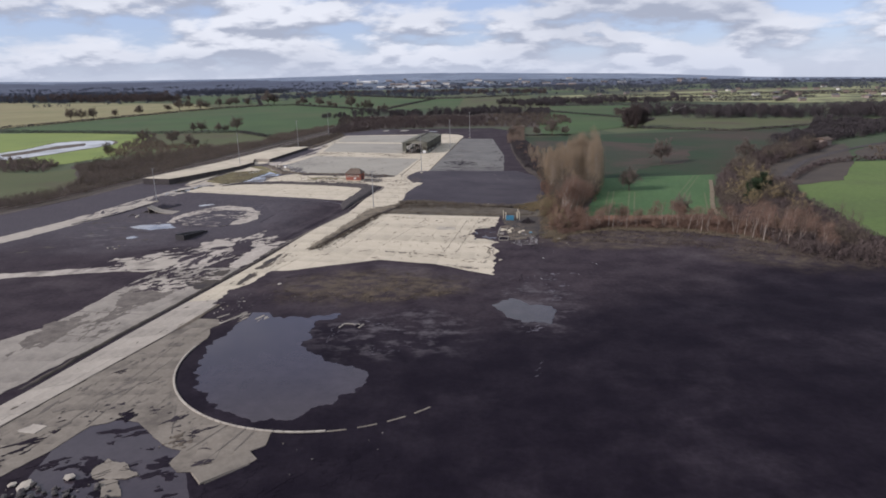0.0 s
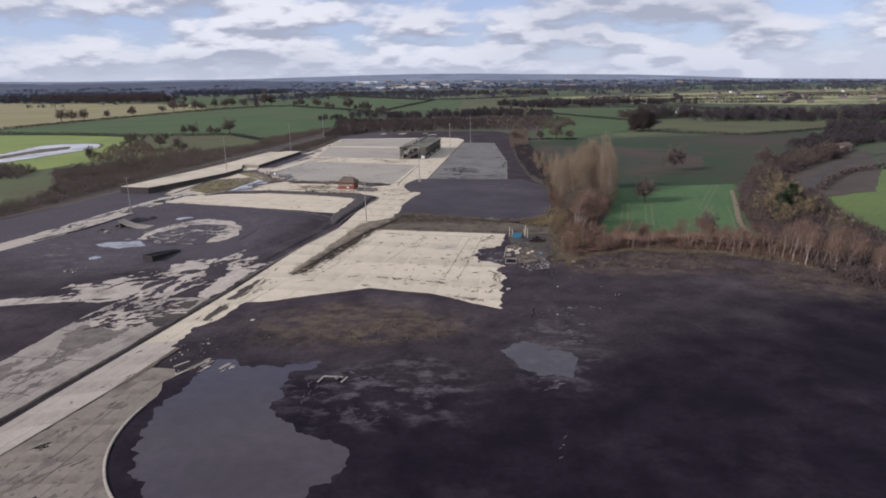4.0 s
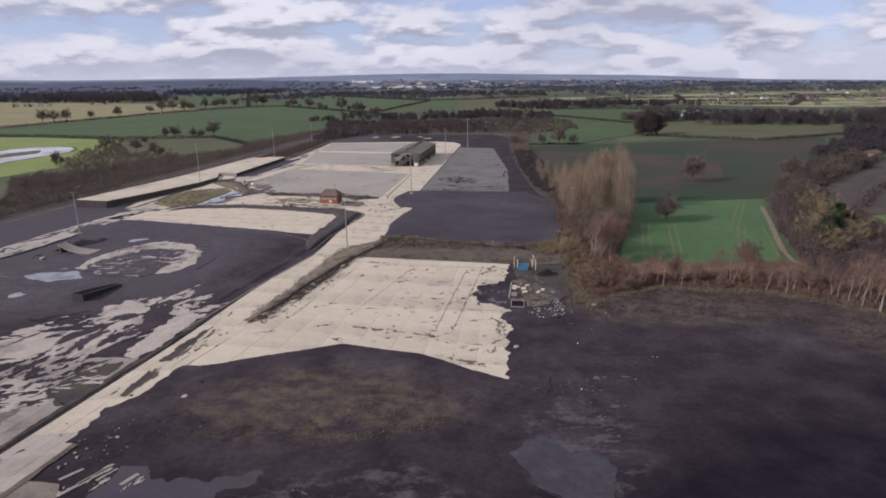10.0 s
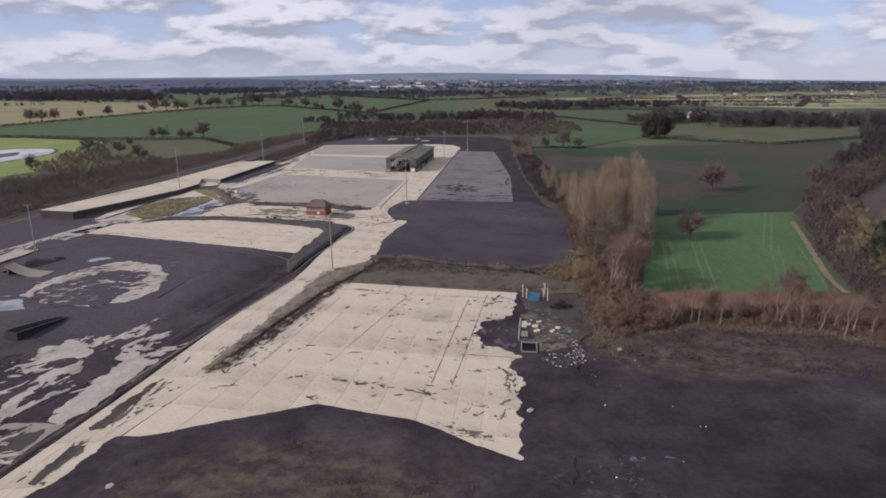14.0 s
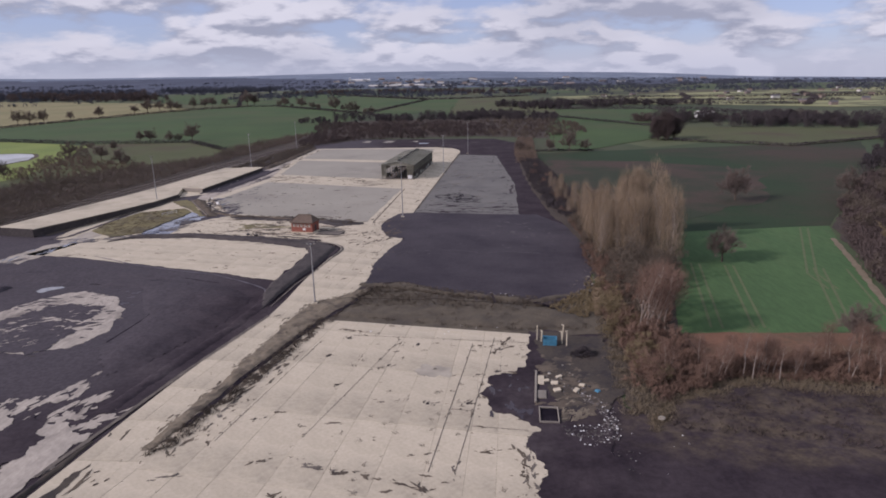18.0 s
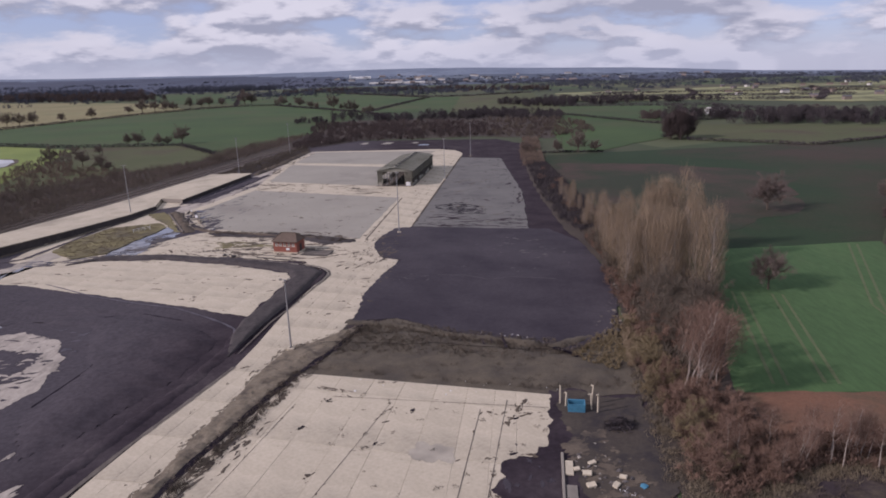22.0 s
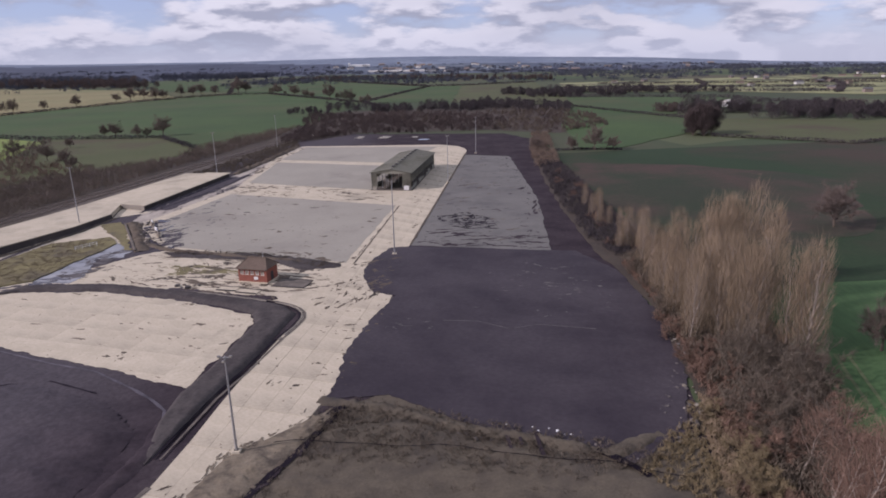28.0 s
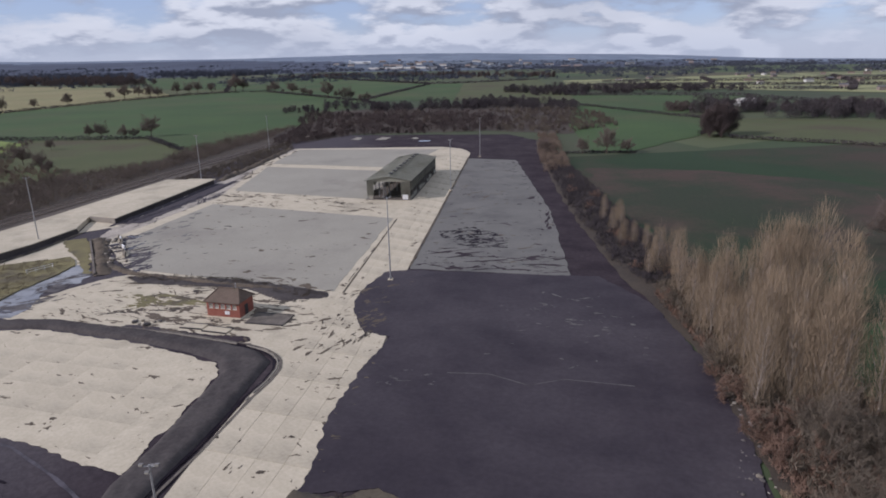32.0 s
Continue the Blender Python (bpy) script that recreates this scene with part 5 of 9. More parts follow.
thicket("wood", [(20, 700), (100, 680), (106, 750), (36, 812), (-20, 750), (-80, 735), (-60, 705)], 46000, 9, 2.0, TWIG_DARK, 73, "dark bare wood behind the plantation", per=150, gaps=0.22)
thicket("wood", [(-150, 700), (-96, 690), (-60, 760), (-90, 830), (-130, 800)], 9000, 7, 2.0, TWIG_DARK, 173, "dark trees beside a pasture", per=120, gaps=0.3)
thicket("wood", [(168, 640), (180, 606), (261, 560), (420, 520), (440, 580), (300, 622), (200, 660)], 120000, 14, 1.8, TWIG_DARK, 74, "dark bare wood beyond the wheat", per=420, gaps=0.16)
thicket("wood", [(150, 660), (175, 640), (300, 630), (320, 650), (210, 690)], 24000, 9, 1.8, TWIG_MAUVE, 174, "lower bare trees at the edge of a wood", per=220, gaps=0.3)
thicket("wood", [(100, 870), (220, 900), (330, 890), (322, 950), (150, 1010), (60, 980)], 40000, 10, 3.0, TWIG_DARK, 75, "dark bare wood beyond the wheat", per=130, gaps=0.35)
thicket("wood", [(-790, 1545), (-690, 1485), (-640, 1600), (-740, 1730), (-900, 1910), (-1330, 2050), (-1400, 1950), (-1020, 1655)], 56000, 21, 5.0, TWIG_MAUVE, 76, "dark wood on the plain", per=200, gaps=0.12)
thicket("wood", [(-1180, 1700), (-960, 1830), (-1000, 2250), (-1250, 2700), (-1900, 2700), (-1950, 2100)], 30000, 17, 9.0, WOOD_HAZED, 79, "wood on the plain tinted blue-grey with haze")
thicket("wood", [(-900, 2250), (-640, 2150), (-560, 2350), (-800, 2700), (-1180, 2750)], 18000, 15, 9.0, WOOD_HAZED, 81, "wood on the plain tinted blue-grey with haze")
thicket("wood", [(-450, 1800), (-250, 1780), (-60, 1700), (200, 1480), (240, 1560), (0, 1850), (-420, 1950)], 34000, 10, 5.0, TWIG_MAUVE, 77, "dark wood on the plain", per=120, gaps=0.36)

SCRUB = [(-162, 196), (-147, 228), (-138, 296), (-128, 380), (-119, 440), (-106, 530), (-108, 596), (-135, 500), (-134, 448), (-157, 408), (-170, 378), (-184, 358), (-198, 334), (-192, 324), (-166, 284), (-157, 250), (-170, 232), (-205, 198)]
thicket("scrub", SCRUB, 120000, 3.4, 0.66, TWIG_BROWN, 180, "dense bare brown scrub along the railway", "scrub", 40)
thicket("scrub", SCRUB, 120000, 3.4, 0.66, TWIG_DULL, 80, "dense bare brown scrub along the railway", "scrub", 40)
thicket("scrub", [(-150, 402), (-186, 362), (-212, 386), (-224, 430), (-214, 470), (-196, 440), (-178, 436), (-160, 424)], 20000, 2.6, 1.0, TWIG_WARM, 92, "bare brown scrub straggling into a meadow", "scrub", 40)
thicket("scrub", [(-214, 470), (-224, 430), (-232, 450), (-244, 500), (-256, 540), (-248, 540), (-232, 500)], 7000, 2.4, 1.0, TWIG_BROWN, 93, "straggling hedge between two meadows", "scrub", 40)
thicket("scrub", [(-200, 312), (-222, 312), (-252, 350), (-330, 372), (-430, 396), (-430, 404), (-330, 384), (-250, 362), (-210, 340)], 26000, 4, 1.2, TWIG_BROWN, 82, "dense bare brown scrub beside the meadow", "scrub")
thicket("wood", [(108, 258), (120, 284), (160, 336), (192, 362), (216, 374), (184, 330), (155, 302), (136, 279), (119, 250)], 46000, 4.5, 1.3, TWIG_MAUVE, 83, "dark bare undergrowth along the lane", per=120, gaps=0.25)
thicket("undergrowth", [(76, 160), (79, 188), (88, 218), (106, 258), (120, 234), (108, 198), (102, 160), (96, 130), (78, 140)], 90000, 4, 0.9, TWIG_MAUVE, 84, "brown undergrowth below bare trees", "undergrowth", 40)
thicket("undergrowth", [(31, 200), (36, 190), (46, 214), (53, 254), (50, 274), (36, 276), (36, 262), (35, 246)], 70000, 2.8, 0.8, TWIG_DULL, 85, "dull brown undergrowth below the poplars", "undergrowth", 40)
thicket("undergrowth", [(30, 205), (33, 204), (36, 222), (38, 246), (38, 276), (35, 272), (35, 246), (32, 222)], 16000, 1.8, 0.7, TWIG_RED, 88, "russet bramble along the yard's edge", "undergrowth", 30)
thicket("undergrowth", [(36, 276), (50, 274), (45, 300), (45, 424), (37, 436), (32, 343), (32, 292)], 40000, 2.0, 0.8, TWIG_DARK, 89, "low dull brown undergrowth along the yard", "undergrowth", 30)
thicket("tussocks", [(18, 200), (24, 195), (29, 203), (31, 214), (24, 208)], 9000, 0.8, 0.5, TWIG_OLIVE, 91, "olive tussocks of dead grass at the bank's end", "grass", 20)
thicket("undergrowth", [(27, 164), (40, 171), (60, 168), (72, 160), (80, 150), (82, 168), (74, 178), (38, 178), (32, 196), (27, 200)], 70000, 1.7, 0.6, TWIG_RED, 86, "russet bramble below the birches", "undergrowth", 30)
thicket("scrub", [(-108, 400), (-92, 398), (-86, 440), (-82, 486), (-92, 520), (-100, 462)], 30000, 1.4, 0.55, TWIG_DULL, 87, "low russet scrub beside the sidings", "scrub", 30)

thicket("rough_grass", [(27, 158), (36, 157), (54, 151), (74, 141), (92, 128), (96, 140), (78, 156), (58, 166), (38, 168), (29, 165)], 26000, 0.55, 0.4, TWIG_MAUVE, 95, "dull dead grass below the birches", "grass", 16, gaps=0.2)

thicket("scrub", [(33, 400), (44, 410), (47, 440), (56, 525), (46, 520), (37, 450)], 26000, 3.4, 0.9, TWIG_WARM, 96, "brown scrub at the end of the tree belt", "scrub", 60, gaps=0.3)
thicket("scrub", [(-96, 500), (-84, 505), (-70, 535), (-96, 560), (-106, 560), (-100, 520)], 12000, 4.0, 1.1, TWIG_MAUVE, 97, "dark scrub at the end of the sidings", "scrub", 70, gaps=0.25)

# far trees over the whole plain
far_rnd = random.Random(78)
base, tip, wid = [], [], []
for _ in range(2100):
    r = 1300 + 2300 * far_rnd.random() ** 1.1
    a = far_rnd.uniform(-0.85, 0.85)
    x0, y0 = r * math.sin(a), 100 + r * math.cos(a)
    if noise.noise(Vector((x0 / 420, y0 / 420, 2.0))) < -0.02 and far_rnd.random() < 0.75:
        continue
    if any(inside(x0, y0, f[1]) for f in FIELDS) and far_rnd.random() < 0.9:
        continue
    line_turn = far_rnd.choice((0.2, 1.6))
    for _ in range(far_rnd.randint(2, 9)):
        q = far_rnd.gauss(0, 32)
        x, y = x0 + q * math.cos(line_turn) + far_rnd.gauss(0, 4), y0 + q * math.sin(line_turn) + far_rnd.gauss(0, 4)
        z, h = ground_height(x, y), far_rnd.uniform(4, 10)
        for _ in range(20):
            t = far_rnd.random()
            b = (x + far_rnd.gauss(0, .4) * h, y + far_rnd.gauss(0, .4) * h, z + h * t * 0.8)
            base.append(b)
            tip.append((b[0] + far_rnd.gauss(0, 1.5), b[1] + far_rnd.gauss(0, 1.5), b[2] + far_rnd.uniform(1.5, 4)))
            wid.append(far_rnd.uniform(0.8, 2.0))
tagged(part("far_trees", tri_cloud("far_trees", base, tip, wid, WOOD_HAZED), None, None), "winter trees and hedges over the plain, tinted with haze", "trees", "", "stuff")


# ---- far buildings ----
def house(x, y, w, d, h, turn, wall, roof, label, name="house"):
    owner = thing(name, label, "house" if name == "house" else "warehouse", pose(x, y, ground_height(x, y), 0, 0, turn), "far buildings")
    part("wall", box(-w / 2, -d / 2, -1, w / 2, d / 2, h), wall, owner)
    bm = bmesh.new()
    o, r = 0.4, h + d * 0.28
    v = [bm.verts.new(p) for p in ((-w / 2 - o, -d / 2 - o, h), (w / 2 + o, -d / 2 - o, h), (w / 2 + o, d / 2 + o, h), (-w / 2 - o, d / 2 + o, h), (-w / 2 - o, 0, r), (w / 2 + o, 0, r))]
    for f in ((0, 1, 5, 4), (2, 3, 4, 5), (0, 4, 3), (1, 2, 5), (0, 3, 2, 1)):
        bm.faces.new([v[i] for i in f])
    part("roof", bm, roof, owner)
    return owner


PALE_WALL = plain("pale_render", (0.62, 0.60, 0.55))
DULL_WALL = plain("dull_brick", (0.26, 0.21, 0.18))
SLATE = plain("slate", (0.12, 0.115, 0.12))
hr = random.Random(90)
for x, y in scatter([(200, 1080), (430, 850), (800, 800), (1100, 1150), (800, 1500), (230, 1300)], 50, hr):
    house(x, y, hr.uniform(7, 11), hr.uniform(5, 7), hr.uniform(2.6, 3.8), hr.uniform(-40, 40), hr.choice((PALE_WALL, DULL_WALL, DULL_WALL)), hr.choice((SLATE, ROOFTILE)), "pale village house among far fields")
for x, y in scatter([(-700, 3300), (-300, 2700), (300, 2500), (900, 2700), (1400, 3600), (-600, 4000)], 40, hr):
    house(x, y, hr.uniform(12, 40), hr.uniform(10, 18), hr.uniform(4, 8), hr.uniform(-25, 25), hr.choice((PALE_WALL, DULL_WALL)), hr.choice((SLATE, DULL_WALL)), "pale building of a far town")
house(-470, 3600, 112, 14, 7, -2, WHITE, WHITE, "long white works on the plain", "warehouse")
house(-520, 3590, 9, 9, 16, 5, WHITE, WHITE, "white tower beside far works", "warehouse")
house(-218, 2850, 230, 11, 4, -3, PALE_WALL, PALE_WALL, "long pale warehouse on the plain", "warehouse")
house(236, 694, 16, 8, 4, 15, WHITE, PALE_WALL, "white barn beyond the wheat")
house(200, 356, 6, 5, 3.2, 30, DULL_WALL, ROOFTILE, "cottage at the end of the lane")


for k, (x0, y0, x1, y1) in enumerate(((190, 1100, 520, 960), (240, 1220, 700, 1040), (420, 860, 620, 1250), (700, 760, 860, 1300), (300, 960, 420, 1280), (520, 1180, 1000, 1060), (200, 1010, 430, 880), (560, 900, 980, 850))):
    hedge([(x0, y0), ((x0 + x1) / 2 + 12, (y0 + y1) / 2 - 9), (x1, y1)], 4, 7, 93 + k, TWIG_DARK, 5, 3)


# ---- banks, kerbs and dirt on the site ----
def bank(name, line, width, height, material, seed, label, category="bank", step=0.35):
    """A low bank with an uneven crest along a line."""
    ll = length_of(line)
    n = max(3, int(ll / step))
    prof = [(-0.5, -0.15), (-0.36, 0.35), (-0.15, 0.85), (0.06, 1.0), (0.25, 0.7), (0.42, 0.25), (0.5, -0.15)]
    verts, faces = [], []
    for i in range(n + 1):
        p = along(line, ll * i / n)
        q = along(line, min(ll, ll * i / n + 0.5)) - along(line, max(0, ll * i / n - 0.5))
        s = Vector((q.y, -q.x)).normalized()
        end = min(1.0, i / 9, (n - i) / 9)
        for u, z in prof:
            w = width * u * (1 + 0.35 * fractal(p.x + u, p.y, seed, 3.0) + 0.2 * fractal(p.x, p.y + u, seed + 4, 0.9))
            zz = height * z * (0.35 + 0.65 * end) * max(0.15, 0.8 + 0.55 * fractal(p.x, p.y + u * 3, seed + 1, 2.2) + 0.45 * fractal(p.x + u * 4, p.y, seed + 2, 0.7)) if z > 0 else -0.1
            verts.append((p.x + s.x * w, p.y + s.y * w, zz + 0.05))
    k = len(prof)
    for i in range(n):
        for j in range(k - 1):
            a = i * k + j
            faces.append((a, a + 1, a + k + 1, a + k))
    ob = part(name, mesh_of(name, verts, faces, material), None, None)
    for f in ob.data.polygons:
        f.use_smooth = True
    return tagged(ob, label, category, "", "structure")


bank("dirt_bank", [(-19, 217), (-10, 214.5), (0, 209.5), (8, 207.3), (16, 204), (23, 208)], 2.4, 0.6, VERGE, 2, "grassy bank of pushed-up earth")
bank("spoil_bank", [(-36.9, 214), (-36.8, 205), (-38.6, 194), (-42.4, 180), (-46.2, 164)], 2.6, 0.35, SPOIL, 21, "low black spoil bank along the road")
bank("spoil_bank", [(-89, 398), (-86, 430), (-83, 486)], 3.5, 1.0, DIRT, 4, "dark earth bank beside the sidings")
bank("spoil_bank", [(-90, 318), (-86, 308), (-77, 295), (-70, 290), (-50, 283), (-34, 278)], 2.2, 0.5, DIRT, 5, "earth bank along a screeded bay")
bank("dirt_bank", [(-60.3, 82), (-56.9, 99), (-52.3, 118), (-50.3, 127), (-48.4, 136), (-46.3, 144.3), (-45, 151), (-44, 157.3)], 1.1, 0.28, FAINT, 7, "black silt in a long drain")



def loft_bank(name, left, right, height, material, seed, label, category="bank", crest=0.6, step=0.4, rag=0.6, flat=1.0):
    """A bank between two edges that need not run parallel; flat above 1 gives it a level top."""
    ll, lr = length_of(left), length_of(right)
    n, k = int(max(ll, lr) / step), 15
    verts, faces = [], []
    for i in range(n + 1):
        a, b = along(left, ll * i / n), along(right, lr * i / n)
        end = min(1.0, i / 20, (n - i) / 20)
        for j in range(k):
            u = j / (k - 1)
            rise = min(1.0, flat * (u / crest if u < crest else (1 - u) / (1 - crest)))
            q = a.lerp(b, u)
            rough = fractal(q.x, q.y, seed, 1.8) + 0.5 * fractal(q.x, q.y, seed + 9, 0.6)
            z = height * rise * end * max(0.1, 1 + rag * rough) - (0.12 if j in (0, k - 1) else 0.0)
            w = 0.35 * rag * fractal(q.x, q.y, seed + 3, 1.5)
            verts.append((q.x + w, q.y + w * 0.5, z + 0.17 + (0.10 * rag * rise * noise.noise(Vector((q.x * 2.3, q.y * 2.3, seed))))))
    for i in range(n):
        for j in range(k - 1):
            a = i * k + j
            faces.append((a, a + 1, a + k + 1, a + k))
    ob = part(name, mesh_of(name, verts, faces, material), None, None)
    for f in ob.data.polygons:
        f.use_smooth = True
    return tagged(ob, label, category, "", "structure")


loft_bank("ash_bank", [(-94, 257.6), (-88, 261.4), (-71, 261), (-53, 255.4), (-42.7, 251), (-37, 247.6), (-35.3, 243.4), (-37, 226.4), (-38.4, 219), (-38.2, 212), (-36.3, 203.5)], [(-94, 259.2), (-88, 264.4), (-71, 264.6), (-52.6, 259.2), (-38.5, 254.3), (-31.8, 250.9), (-29.1, 247.4), (-30.9, 232.1), (-32.9, 221), (-34.3, 212), (-35.8, 203)], 0.5, ASH, 3, "level grey ash bank round a concrete floor", crest=0.5, rag=0.25, flat=3.0)
MUD_L = [(-36.8, 155), (-35.9, 162.5), (-33.6, 170.8), (-32, 181.3), (-30.3, 188.4), (-29.6, 196.9), (-27.4, 204.5), (-25.0, 206.7), (-17.2, 214.4)]
MUD_R = [(-35.6, 155), (-34.0, 160.3), (-32.3, 167), (-30.6, 174.2), (-27.9, 182.8), (-25.7, 190.3), (-22.3, 198.9), (-19.5, 205.1), (-16.4, 213.2)]
loft_bank("mud_bank", MUD_L, MUD_R, 0.20, MUD, 1, "ragged pale mud bank between road and floor", crest=0.66, step=0.25, rag=1.1)
for k, (a, b, m, n) in enumerate(((MUD_L, 0.2, MUD, 70), (MUD_L, -0.3, MUD, 40), (MUD_R, -0.5, DIRT, 80), (MUD_R, 0.5, SPOIL, 60))):
    for (xa, ya), (xb, yb) in zip(a[:-1], a[1:]):
        blotches("mud_patches" if m is MUD else "dirt_patches", [(xa + b - 0.4, ya), (xa + b + 0.4, ya), (xb + b + 0.4, yb), (xb + b - 0.4, yb)], n // 8, (0.15, 0.6), 0.19 if m is MUD else 0.215, m, 330 + k, "ragged mud along the haul road" if m is MUD else "ragged dirt along a ditch", "mud" if m is MUD else "dirt", 3.5, 1.25)
kerb = thing("kerb", "pale concrete kerb beside a dark groove", "kerb", kind="structure")
KERB_LINE = [(-34.9, 204), (-33.2, 217.6), (-31.4, 225), (-29.2, 236.9), (-28.0, 241), (-27.5, 245), (-28.1, 247.7), (-29.5, 249.8), (-31.4, 251.4), (-34, 252.8), (-38, 254.4), (-43.2, 256.3), (-48.6, 258.2), (-60, 261)]


def ribbon(name, line, offset, width, z, material, label, category, seed=1):
    """A narrow strip beside a line, of uneven width."""
    ll = length_of(line)
    n = int(ll / 0.8)
    verts, faces = [], []
    for i in range(n + 1):
        p, q = along(line, ll * i / n), along(line, min(ll, ll * i / n + 0.6)) - along(line, max(0, ll * i / n - 0.6))
        s = Vector((q.y, -q.x)).normalized()
        w = width * (1 + 0.5 * fractal(p.x, p.y, seed, 2.0))
        for u in (offset - w / 2, offset + w / 2):
            verts.append((p.x + s.x * u, p.y + s.y * u, z))
    for i in range(n):
        faces.append((2 * i, 2 * i + 1, 2 * i + 3, 2 * i + 2))
    ob = part(name, mesh_of(name, verts, faces, material), None, None)
    return tagged(ob, label, category, "", "structure")


ribbon("groove", KERB_LINE, -0.45, 0.4, 0.215, SLURRY, "black silt groove behind a kerb", "groove", 4)
ribbon("groove", KERB_LINE, 0.45, 0.35, 0.21, JOINT, "dirty gutter along a kerb", "gutter", 5)
ribbon("ditch", MUD_R[1:], 0.35, 0.9, 0.20, SLURRY, "dark ditch along a mud bank", "ditch", 7)
blotches("dirt_patches", [(-35.6, 158), (-33, 165), (-30, 176), (-27, 186), (-22, 199), (-20, 199), (-25, 184), (-30, 168), (-34.4, 156)], 60, (0.2, 0.9), 0.16, DIRT, 62, "ragged black dirt beside a mud bank", "dirt", 4.0, 1.2)
ribbon("groove", [(-23.4, 203), (-21, 207), (-18.6, 212.6), (-16, 216)], 1.0, 1.1, 0.19, SLURRY, "dark ditch along a dirt bank", "ditch", 6)
kerb_len = length_of(KERB_LINE)
kerb_mesh = bpy.data.meshes.new("kerb_stone")
kb = box(-0.46, -0.11, -0.1, 0.46, 0.11, 0.12, 0.03)
kb.to_mesh(kerb_mesh)
kb.free()
kerb_mesh.materials.append(CONC_OLD)
kr = random.Random(12)
for k in range(int(kerb_len / 0.96)):
    if kr.random() < 0.06:
        continue
    p, q = along(KERB_LINE, k * 0.96), along(KERB_LINE, k * 0.96 + 0.9)
    if p.y < 236:
        continue
    ob = part("kerb_stone", kerb_mesh, None, kerb)
    ob.matrix_basis = pose((p.x + q.x) / 2, (p.y + q.y) / 2, 0.17 + kr.uniform(-.02, .02), 0, kr.uniform(-1, 1), math.degrees(math.atan2(q.y - p.y, q.x - p.x)))

patch("spoil_sheet", [(8.0, 130), (8.8, 140), (9.9, 150), (9.2, 157), (11.0, 158.5), (9.6, 160.5), (5.6, 163.3), (4.6, 168), (5.4, 172.5), (9, 174), (11, 176), (12.6, 182), (13.4, 189.4), (18, 190), (20, 160), (13, 127)],
      0.17, SPOIL, 0.9, 0.35, 2.2, 26, 0.15, "black spoil spilt over the floor's broken edge", category="spoil", slope=0.3)

blotches("dirt_patches", [(-37, 150), (-30, 150), (-22, 190), (-26, 192), (-33, 168)], 46, (0.15, 0.8), 0.156, DIRT, 34, "ragged dirt along the floor's edge", "dirt", 3.0, 1.2)
blotches("dirt_patches", ROAD_L[7:12] + ROAD_R[7:12][::-1], 46, (0.1, 0.45), 0.18, DIRT, 35, "small dirt clumps along the road's joints", "dirt", 3.5, 1.3)
blotches("dirt_patches", ROAD_L[:8] + ROAD_R[:8][::-1], 36, (0.1, 0.55), 0.18, DIRT, 36, "black dirt smeared along the road", "dirt", 3.5, 1.3)
blotches("dirt_patches", [(-27, 248), (-13, 253), (-13, 268), (-18, 272), (-24, 270)], 70, (0.15, 0.8), 0.18, DIRT, 37, "dirt on the road before the office", "dirt", 2.5, 0.9)
blotches("dirt_patches", PAD_D, 60, (0.12, 0.7), 0.075, DIRT, 38, "small dirt clumps on the concrete floor", "dirt", 3.0, -0.2)
blotches("dirt_patches", [(-62, 268), (-34, 257), (-26, 262), (-28, 272), (-60, 280)], 130, (0.3, 1.9), 0.075, DIRT, 39, "streaks of dirt round the brick office", "dirt", 4.0, -0.25)
blotches("dirt_patches", [(-88, 268), (-50, 260), (-50, 284), (-72, 288)], 60, (0.2, 1.2), 0.075, DIRT, 40, "streaks of dirt on the concrete apron", "dirt", 4.0, -0.25)
blotches("dirt_patches", [(-71, 98), (-70, 108), (-60, 120), (-58, 104), (-64, 96)], 40, (0.4, 1.9), 0.125, JOINT, 41, "brown dirt on worn concrete", "dirt", 2.5, 1.2)
patch("dirt_sheet", [(-71, 97.6), (-72, 107), (-67.6, 110), (-65.4, 105), (-66.4, 96.4)], 0.122, JOINT, 1.4, 0.3, 2.0, 171, 0.01, "grey dirt over worn concrete", category="dirt")
patch("dirt_sheet", [(-66, 117), (-66.6, 125), (-61, 128), (-56.6, 124), (-58, 117), (-62, 115)], 0.122, JOINT, 1.8, 0.3, 2.0, 172, 0.01, "grey dirt over worn concrete", category="dirt")
blotches("dirt_patches", [(-68, 126), (-66, 140), (-52.6, 140), (-55, 126)], 70, (0.4, 2.0), 0.125, SPOIL, 173, "black dirt over worn concrete", "dirt", 2.5, 1.0)
blotches("dirt_patches", [(-80, 140), (-56, 139), (-50, 157), (-80, 150)], 50, (0.5, 2.6), 0.10, SPOIL, 42, "black dirt over the old concrete", "dirt", 2.5, 1.2)
blotches("bare_patches", [(-80, 146), (-66, 166), (-54, 172), (-45, 166), (-48, 152)], 75, (0.5, 3.0), 0.07, CONC_DIRTY, 43, "bare pale concrete showing through black dirt", "concrete", 2.5, 1.1)
blotches("bare_patches", [(-60, 130), (-46, 162), (-42, 170), (-48, 172), (-64, 150)], 40, (0.4, 1.6), 0.075, CONC_DIRTY, 44, "bare pale concrete showing through black dirt", "concrete", 3.0, 1.25)
patch("dirt_sheet", [(-80, 193), (-80.5, 201), (-77, 204), (-70, 206), (-66, 204), (-69, 193), (-73, 187), (-80, 186)], 0.085, SPOIL, 1.6, 0.3, 2.0, 45, 0.01, "black dirt inside a round concrete base", category="dirt")
